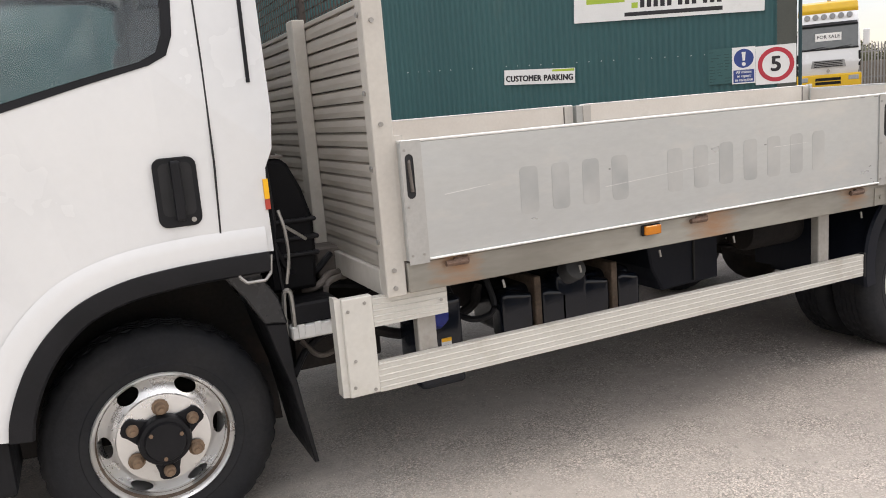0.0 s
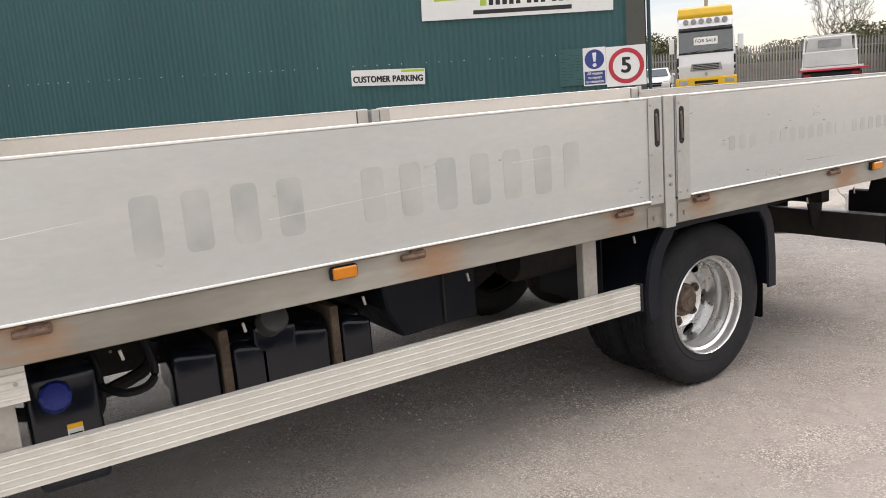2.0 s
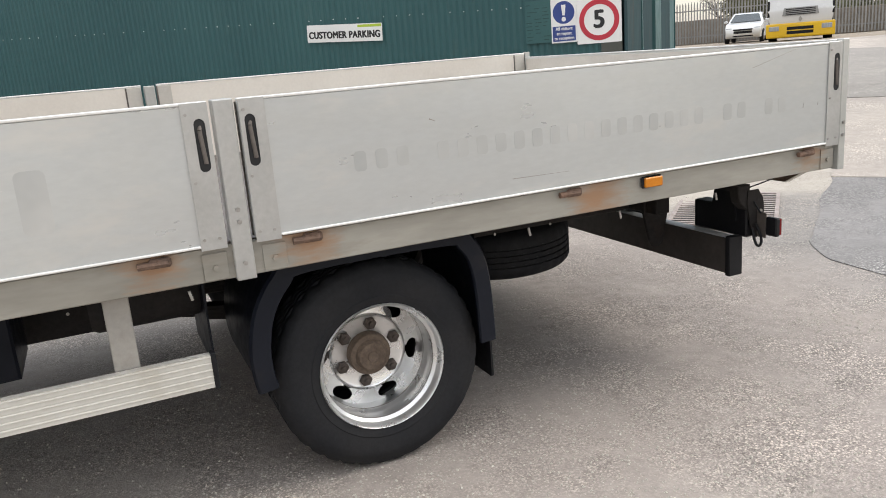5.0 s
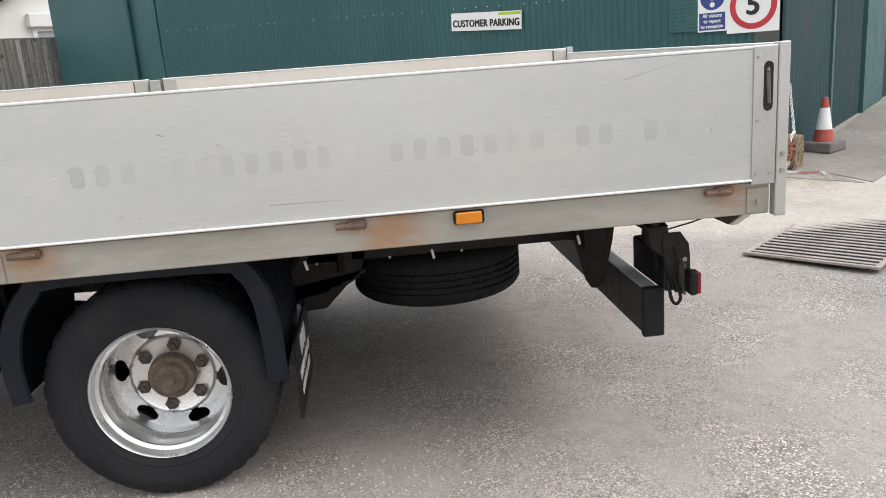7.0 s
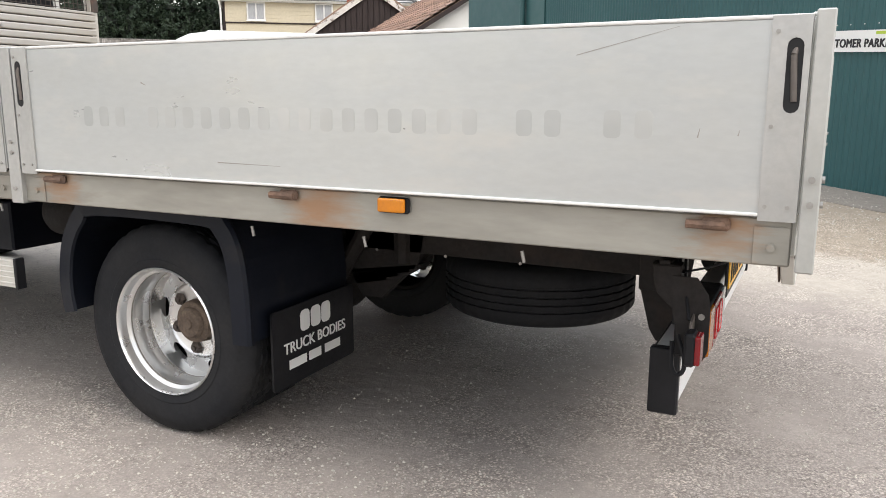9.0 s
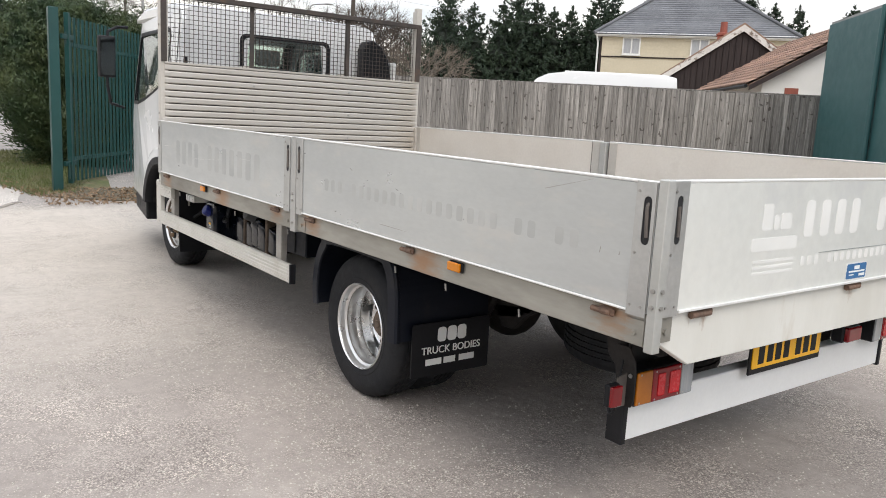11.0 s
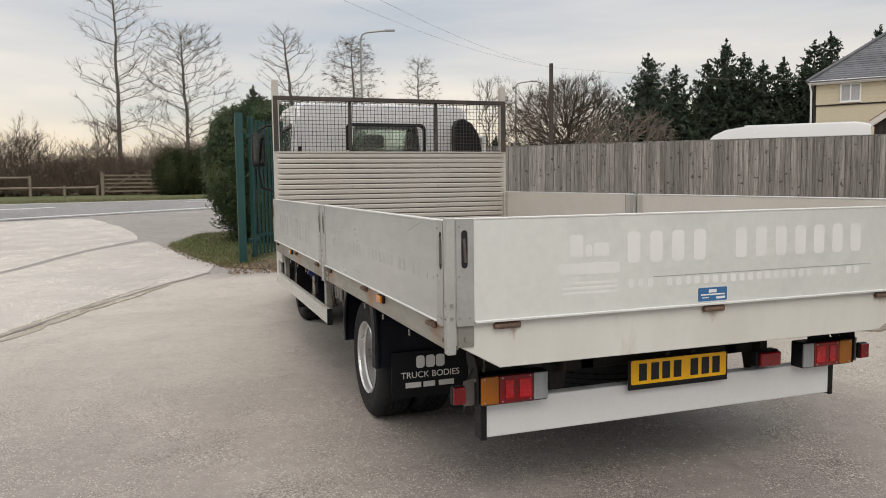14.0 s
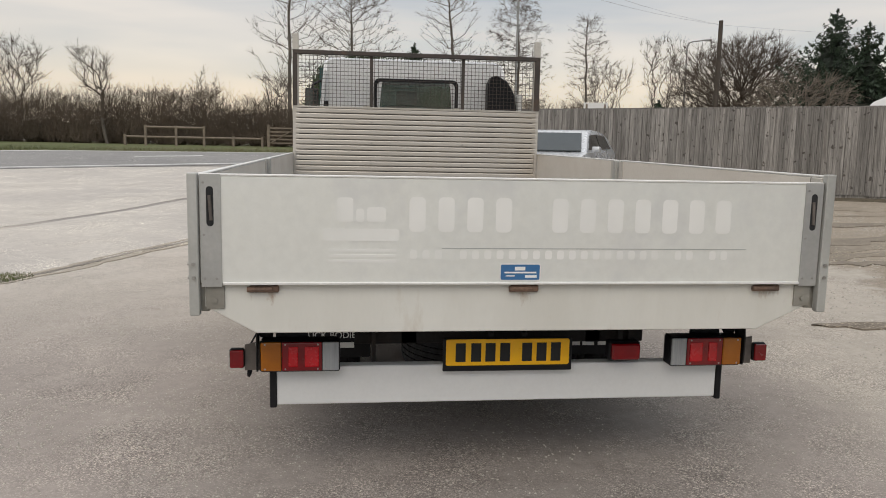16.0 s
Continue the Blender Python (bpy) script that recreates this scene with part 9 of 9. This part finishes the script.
# ---- vehicles ----
def vehicle_shell(bm, prof, half, tuck):
    """A body from its side outline (x, z), narrowed above the waist by tuck rows (z, inset)."""
    def inset(z):
        for (z0, i0), (z1, i1) in zip(tuck, tuck[1:]):
            if z0 <= z <= z1:
                return i0 + (i1 - i0) * (z - z0) / (z1 - z0)
        return tuck[-1][1]
    n = len(prof)
    L = [bm.verts.new((x, -half + inset(z), z)) for x, z in prof]
    Rr = [bm.verts.new((x, half - inset(z), z)) for x, z in prof]
    bm.faces.new(L)
    bm.faces.new(Rr[::-1])
    for i in range(n):
        bm.faces.new((L[i], Rr[i], Rr[(i + 1) % n], L[(i + 1) % n]))
    bmesh.ops.recalc_face_normals(bm, faces=bm.faces[:])
    bmesh.ops.bevel(bm, geom=bm.edges[:], offset=0.05, segments=2, affect="EDGES", profile=0.6)
    return bm


CAR_GLASS = mat("dark_teal_car_glass", (0.030, 0.040, 0.042), (0.022, 0.030, 0.032), rough=0.05, spec=0.5)
SIDE_GLASS = mat("black_side_glass", (0.006, 0.007, 0.008), (0.010, 0.011, 0.012), rough=0.08, spec=0.35)


def car(name, x, y, rz, paint, label, estate):
    z = ground_z(x, y)
    m = pose(x, y, z, 0, 0, rz) @ Matrix.Scale(0.95, 4)
    c = thing(name, (x, y, z), label, "car", rz=rz)
    low = [(-2.30, 0.28), (2.12, 0.24), (2.25, 0.34), (2.29, 0.50), (2.24, 0.66), (2.08, 0.79), (1.65, 0.89), (0.98, 0.98), (-2.22, 1.02), (-2.32, 0.62)]
    bm = vehicle_shell(B(), low, 0.91, [(0.2, 0.03), (0.55, 0.0), (0.75, 0.01), (1.05, 0.08)])
    for v in bm.verts:
        # the nose narrows in plan
        v.co.y *= 1 - 0.13 * max(0.0, (v.co.x - 1.4) / 0.9) ** 2
    part("body", bm, paint, c, m=m, smooth=True)
    top = [(1.02, 0.95), (0.18, 1.375), (-0.02, 1.43), (-0.35, 1.452), (-1.0, 1.445), (-1.55 if estate else -1.15, 1.40), (-1.95 if estate else -1.45, 1.32), (-2.25 if estate else -2.0, 1.0)]
    part("cabin", vehicle_shell(B(), top, 0.86, [(0.9, 0.0), (1.45, 0.22)]), paint, c, m=m, smooth=True)
    part("windscreen", prism(B(), [(-0.72, 0.0), (0.72, 0.0), (0.66, 0.30), (0.56, 0.80), (-0.56, 0.80), (-0.66, 0.30)], -0.012, 0.012, "z"), CAR_GLASS, c, "dark windscreen", m @ Matrix.Translation((0.99, 0, 1.005)) @ Matrix(((0, -0.890, 0.456, 0), (1, 0, 0, 0), (0, 0.456, 0.890, 0), (0, 0, 0, 1))))
    for s in (-1, 1):
        bm = B()
        w = [(0.70, 1.03), (0.12, 1.33), (-0.55, 1.36), (-0.55, 1.03)]
        w2 = [(-0.60, 1.03), (-0.60, 1.36), (-1.55 if estate else -1.22, 1.33), (-1.85 if estate else -1.45, 1.05)]
        for q in (w, w2):
            vv = [bm.verts.new((a, s * (0.872 - 0.22 * (b - 0.9) / 0.55), b)) for a, b in q]
            vo = [bm.verts.new((a, s * (0.850 - 0.22 * (b - 0.9) / 0.55), b)) for a, b in q]
            bm.faces.new(vv)
            bm.faces.new(vo[::-1])
            for i in range(4):
                bm.faces.new((vv[i], vo[i], vo[(i + 1) % 4], vv[(i + 1) % 4]))
        bmesh.ops.recalc_face_normals(bm, faces=bm.faces[:])
        part("side_windows", bm, SIDE_GLASS, c, "dark side glass", m)
        part("door_mirror", box(B(), 0.55, 0.75, min(s * 0.88, s * 1.05), max(s * 0.88, s * 1.05), 0.98, 1.10, 0.04, 2), paint, c, m=m)
        part("headlamp", box(B(), 1.95, 2.205, min(s * 0.50, s * 0.80), max(s * 0.50, s * 0.80), 0.62, 0.73, 0.03), CLEAR, c, m=m)
        part("fog_lamp", box(B(), 2.10, 2.235, min(s * 0.58, s * 0.74), max(s * 0.58, s * 0.74), 0.36, 0.46, 0.02), BLACK, c, m=m)
        for xx in (-1.40, 1.42):
            wh = part("wheel", lathe(B(), [(0.0, -0.02), (0.20, -0.01), (0.22, 0.02), (0.22, 0.12)], 24), RIM, c, m=m @ pose(xx, s * 0.90, 0.31, 0, 0, 0 if s < 0 else 180), smooth=True)
            part("tyre", lathe(B(), [(0.22, 0.0), (0.30, -0.005), (0.315, 0.03), (0.315, 0.16), (0.30, 0.19)], 28), RUBBER, wh, m=m @ pose(xx, s * 0.90, 0.31, 0, 0, 0 if s < 0 else 180), smooth=True)
    part("grille", box(B(), 2.20, 2.290, -0.44, 0.44, 0.60, 0.67, 0.012), BLACK, c, m=m)
    part("badge_bar", box(B(), 2.20, 2.298, -0.40, 0.40, 0.575, 0.592, 0.004), BOLT, c, m=m)
    part("grille", box(B(), 2.20, 2.296, -0.42, 0.42, 0.46, 0.565, 0.012), BLACK, c, m=m)
    part("lower_grille", box(B(), 2.18, 2.262, -0.46, 0.46, 0.31, 0.37, 0.01), BLACK, c, m=m)


SILVER = mat("silver_car_paint", (0.58, 0.60, 0.62), (0.54, 0.56, 0.58), scale=0.8, rough=0.28, metal=0.4, coat=0.5)
car("estate_car", -6.87, 7.38, -29, SILVER, "silver estate car parked by the fence", True)
car("white_car", 33.1, 29.45, 219, WHITE, "white saloon car facing across the yard", False)

# small white board on posts beyond the fence
sb_ = thing("sign_board", (-14.92, 10.72, ground_z(-14.92, 10.72)), "small off-white board on two posts beyond the fence", "sign", rz=75)
SBM = pose(-14.92, 10.72, ground_z(-14.92, 10.72), 0, 0, 75)
sbz = 2.76 - ground_z(-14.92, 10.72)
part("board", box(B(), -0.37, 0.37, -0.02, 0.02, sbz - 0.5, sbz, 0.004), WHITE_BOARD, sb_, m=SBM)
for u in (-0.28, 0.28):
    part("post", box(B(), u - 0.03, u + 0.03, -0.08, -0.02, -0.1, sbz - 0.05, 0.003), TIMBER, sb_, m=SBM)

# white van behind the fence
VM = pose(-7.7, 17.2, 0.72, 0, 0, FA + 180)
van = thing("van", (-7.7, 17.2, 0.72), "white panel van parked behind the fence", "van", rz=FA + 180)
part("body", vehicle_shell(B(), [(-2.0, 0.35), (2.6, 0.35), (2.7, 0.9), (2.35, 1.15), (1.75, 1.88), (1.45, 2.02), (0.9, 2.10), (-1.6, 2.12), (-1.95, 2.05), (-2.02, 1.0)], 0.98, [(0.3, 0.0), (1.2, 0.0), (2.15, 0.18)]), WHITE, van, m=VM, smooth=True)
part("windscreen", prism(B(), [(2.36, 1.17), (1.80, 1.84), (1.79, 1.82), (2.34, 1.15)], -0.75, 0.75, "y"), GLASS, van, m=VM)
for i in range(4):
    part("roof_rib", box(B(), -1.5, 1.0, -0.6 + i * 0.38, -0.55 + i * 0.38, 2.105, 2.130, 0.006), WHITE, van, m=VM)
for xx in (-1.2, 1.75):
    for s in (-1, 1):
        part("wheel", lathe(B(), [(0.0, 0.0), (0.2, 0.0), (0.32, 0.0), (0.33, 0.03), (0.33, 0.2)], 24), RUBBER, van, m=VM @ pose(xx, s * 0.97, 0.33, 0, 0, 0 if s < 0 else 180))

# tractor unit for sale, facing the yard
LYEL = mat("lorry_yellow", (0.72, 0.44, 0.01), (0.66, 0.40, 0.01), scale=2, rough=0.35, coat=0.3)
lx, ly = 31.28, 24.77
lz = ground_z(lx, ly) + 0.05
LRZ = 221.0
LM = pose(lx, ly, lz, 0, 0, LRZ) @ Matrix.Scale(1.12, 4)
lor = thing("lorry", (lx, ly, lz), "white and yellow lorry cab with a sale notice", "lorry", rz=LRZ)
part("cab", vehicle_shell(B(), [(-1.6, 0.56), (0.62, 0.56), (0.68, 1.05), (0.56, 1.62), (0.25, 2.62), (0.12, 2.84), (0.0, 2.98), (-1.6, 2.98)], 1.14, [(0.7, 0.0), (1.5, 0.0), (2.98, 0.10)]), WHITE, lor, "white cab", LM, True)
part("lower_panel", box(B(), -1.6, 0.68, -1.17, 1.17, 0.08, 0.60, 0.06, 2), LYEL, lor, "yellow lower panel and bumper", LM)
part("roof_spoiler", vehicle_shell(B(), [(-1.5, 2.96), (-0.04, 2.96), (0.02, 3.10), (-0.06, 3.36), (-0.5, 3.46), (-1.5, 3.48)], 1.08, [(2.8, 0.0), (3.2, 0.01), (3.5, 0.07)]), LYEL, lor, "yellow roof panel", LM)
part("windscreen", prism(B(), [(0.585, 1.60), (0.312, 2.50), (0.292, 2.48), (0.565, 1.58)], -1.04, 1.04, "y"), GLASS, lor, "dark windscreen", LM)
part("sun_visor", prism(B(), [(0.27, 2.50), (0.40, 2.46), (0.40, 2.49), (0.24, 2.60)], -1.02, 1.02, "y"), BLACK, lor, "dark sun visor", LM)
for yy in (-0.62, 0.28):
    part("wiper", cyl(B(), (0.60, yy, 1.60), (0.578, yy + 0.52, 1.655), 0.012, seg=6), BLACK, lor, m=LM)
part("wiper_strip", box(B(), 0.55, 0.605, -1.05, 1.05, 1.53, 1.58, 0.01), BLACK, lor, m=LM)
part("grille", prism(B(), [(-0.62, 0.86), (0.62, 0.86), (0.56, 1.14), (-0.56, 1.14)], 0.60, 0.690, "x"), GREY_PALISADE, lor, "grey grille", LM)
for i in range(4):
    part("grille_slot", box(B(), 0.680, 0.698, -0.50, 0.50, 0.885 + i * 0.062, 0.915 + i * 0.062), BLACK, lor, m=LM)
part("badge", prism(B(), [(0.0, 0.62), (0.07, 0.72), (0.0, 0.82), (-0.07, 0.72)], 0.64, 0.70, "x"), BOLT, lor, "silver diamond badge", LM)
for i in range(2):
    part("bumper_slot", box(B(), 0.66, 0.69, -0.45, 0.45, 0.20 + i * 0.15, 0.31 + i * 0.15), BLACK, lor, m=LM)
for s in (-1, 1):
    part("headlamp", box(B(), 0.60, 0.695, min(s * 0.70, s * 1.08), max(s * 0.70, s * 1.08), 0.32, 0.52, 0.03), CLEAR, lor, m=LM)
    part("corner_vent", box(B(), 0.55, 0.672, min(s * 1.05, s * 1.12), max(s * 1.05, s * 1.12), 0.85, 1.42, 0.01), BLACK, lor, m=LM)
    part("mirror", box(B(), 0.30, 0.45, min(s * 1.22, s * 1.42), max(s * 1.22, s * 1.44), 1.60, 2.22, 0.04), WHITE, lor, m=LM)
    part("wheel", lathe(B(), [(0.0, 0.0), (0.3, 0.0), (0.57, 0.0), (0.58, 0.3)], 28), RUBBER, lor, m=LM @ pose(-0.4, s * 1.10, 0.53, 0, 0, 0 if s < 0 else 180))
for i in range(6):
    yy = -0.75 + i * 0.30
    sl = part("spot_lamp", cyl(B(), (0.06, yy, 2.84), (0.24, yy, 2.82), 0.09, 0.11, 16), BOLT, lor, m=LM)
    part("lens", cyl(B(), (0.235, yy, 2.8205), (0.250, yy, 2.819), 0.085, seg=16), CLEAR, sl, m=LM)
st = part("sale_notice", box(B(), 0.40, 0.408, -0.46, 0.46, 1.88, 2.18), SIGN_W, lor, "white sale notice in the windscreen", LM @ pose(0.105, 0.0, 0, 0, 0, 0))
words("notice_words", "FOR SALE", 0.13, LM @ pose(0.5145, 0.0, 2.03, 90, 0, 90), SIGN_BLACK, st, "", 0.004)
part("stack", cyl(B(), (-1.3, 0.1, 3.4), (-1.3, 0.1, 4.0), 0.08, seg=10), BOLT, lor, m=LM)

# grey flatbed truck seen from behind
DULL_PALE = mat("dull_pale_grey_board", (0.50, 0.49, 0.47), (0.43, 0.42, 0.40), scale=1.5, rough=0.55, fine=0.05, stain=(0.36, 0.34, 0.31), stain_scale=2.5)
tx, ty = 29.5, 17.6
tz = ground_z(tx, ty)
TM2 = pose(tx, ty, tz, 0, 0, 33)
ft = thing("flatbed_truck", (tx, ty, tz), "pale grey flatbed truck with a red tail bar", "truck", rz=33)
part("cab", vehicle_shell(B(), [(2.6, 0.5), (4.3, 0.5), (4.2, 1.2), (3.9, 1.95), (2.6, 1.98)], 0.92, [(0.5, 0.0), (1.2, 0.0), (2.0, 0.16)]), DULL_PALE, ft, "pale grey cab", TM2, True)
part("headboard", box(B(), 2.40, 2.46, -0.98, 0.98, 0.75, 1.30, 0.01), DULL_PALE, ft, "dull pale grey headboard", TM2)
part("headboard_rail", box(B(), 2.385, 2.475, -1.0, 1.0, 1.30, 1.345, 0.008), WHITE_BOARD, ft, m=TM2)
part("rear_window", box(B(), 2.585, 2.597, -0.42, 0.42, 1.48, 1.78, 0.02), GREY_PALISADE, ft, "dull grey cab rear window", TM2)
bm = tube(B(), [(2.43, -0.98, 0.7), (2.43, -0.90, 1.88), (2.43, 0.90, 1.88), (2.43, 0.98, 0.7)], 0.03, 8)
part("headboard_hoop", bm, WHITE_BOARD, ft, m=TM2)
part("bed", box(B(), -0.2, 2.4, -1.05, 1.05, 0.60, 0.72, 0.01), WHITE_BOARD, ft, m=TM2)
part("tail_bar", box(B(), -0.30, -0.2, -1.22, 1.12, 0.575, 0.645, 0.01), SIGN_RED, ft, "red tail bar", TM2)
part("under_frame", box(B(), -0.1, 4.0, -0.85, 0.85, 0.30, 0.58), CHASSIS, ft, m=TM2)
part("lamp_bar", box(B(), -0.26, -0.20, -1.0, 1.0, 0.36, 0.50, 0.01), BLACK, ft, m=TM2)
for yy in (-0.82, 0.82):
    part("tail_lamp", box(B(), -0.28, -0.25, yy - 0.14, yy + 0.14, 0.38, 0.48, 0.01), RED, ft, "red tail lamp", TM2)
for xx in (0.6, 3.4):
    for s in (-1, 1):
        part("wheel", lathe(B(), [(0.0, 0.0), (0.2, 0.0), (0.34, 0.0), (0.35, 0.03), (0.35, 0.22)], 24), RUBBER, ft, m=TM2 @ pose(xx, s * 0.98, 0.35, 0, 0, 0 if s < 0 else 180))
# blue lorry at the yard's edge
BLUE_P = mat("blue_lorry_paint", (0.03, 0.12, 0.26), (0.028, 0.10, 0.22), scale=2, rough=0.35, coat=0.3)
bx, by = 28.4, 12.9
bz = ground_z(bx, by)
BM2 = pose(bx, by, bz, 0, 0, 208)
bl_ = thing("blue_lorry", (bx, by, bz), "blue lorry parked facing the yard", "lorry", rz=208)
part("cab", vehicle_shell(B(), [(-1.8, 0.5), (0.6, 0.5), (0.62, 1.3), (0.40, 2.3), (-1.8, 2.4)], 1.15, [(0.5, 0.0), (1.3, 0.0), (2.4, 0.10)]), BLUE_P, bl_, m=BM2, smooth=True)
part("windscreen", prism(B(), [(0.625, 1.38), (0.455, 2.15), (0.435, 2.13), (0.605, 1.36)], -1.0, 1.0, "y"), GLASS, bl_, m=BM2)
part("grille", box(B(), 0.58, 0.65, -0.7, 0.7, 0.7, 1.15, 0.01), CLEAR, bl_, m=BM2)
part("bumper", box(B(), 0.3, 0.7, -1.15, 1.15, 0.3, 0.6, 0.03), GREY_PALISADE, bl_, m=BM2)
for s in (-1, 1):
    part("mirror", box(B(), 0.2, 0.35, min(s * 1.2, s * 1.38), max(s * 1.2, s * 1.38), 1.5, 2.1, 0.03), BLACK, bl_, m=BM2)
    part("wheel", lathe(B(), [(0.0, 0.0), (0.3, 0.0), (0.48, 0.0), (0.48, 0.3)], 24), RUBBER, bl_, m=BM2 @ pose(-0.5, s * 1.1, 0.48, 0, 0, 0 if s < 0 else 180))

# ---- fence boards, last ----
board_meshes = []
for k in range(4):
    bm = prism(B(), [(0.0, 0.0), (0.099, 0.004), (0.099, 0.022), (0.0, 0.022)], 0.55, 2.300, "z")
    rq = random.Random(200 + k)
    for v in bm.verts:
        v.co.x += rq.uniform(-0.003, 0.003)
        if v.co.z > 2:
            v.co.z += rq.uniform(-0.006, 0.006)
    me = bpy.data.meshes.new("board")
    bm.to_mesh(me)
    bm.free()
    board_meshes.append(me)
part("back_lining", box(B(), -6.6, 7.75, 0.002, 0.012, 0.56, 2.295), WOOD, fence, "", FM)
for i in range(137):
    u = -6.6 + i * 0.105
    part("board", board_meshes[(i * 7) % 4], WOOD, fence, m=FM @ pose(u, -0.022, rb.uniform(-0.008, 0.008), 0, rb.uniform(-0.25, 0.25), 0))
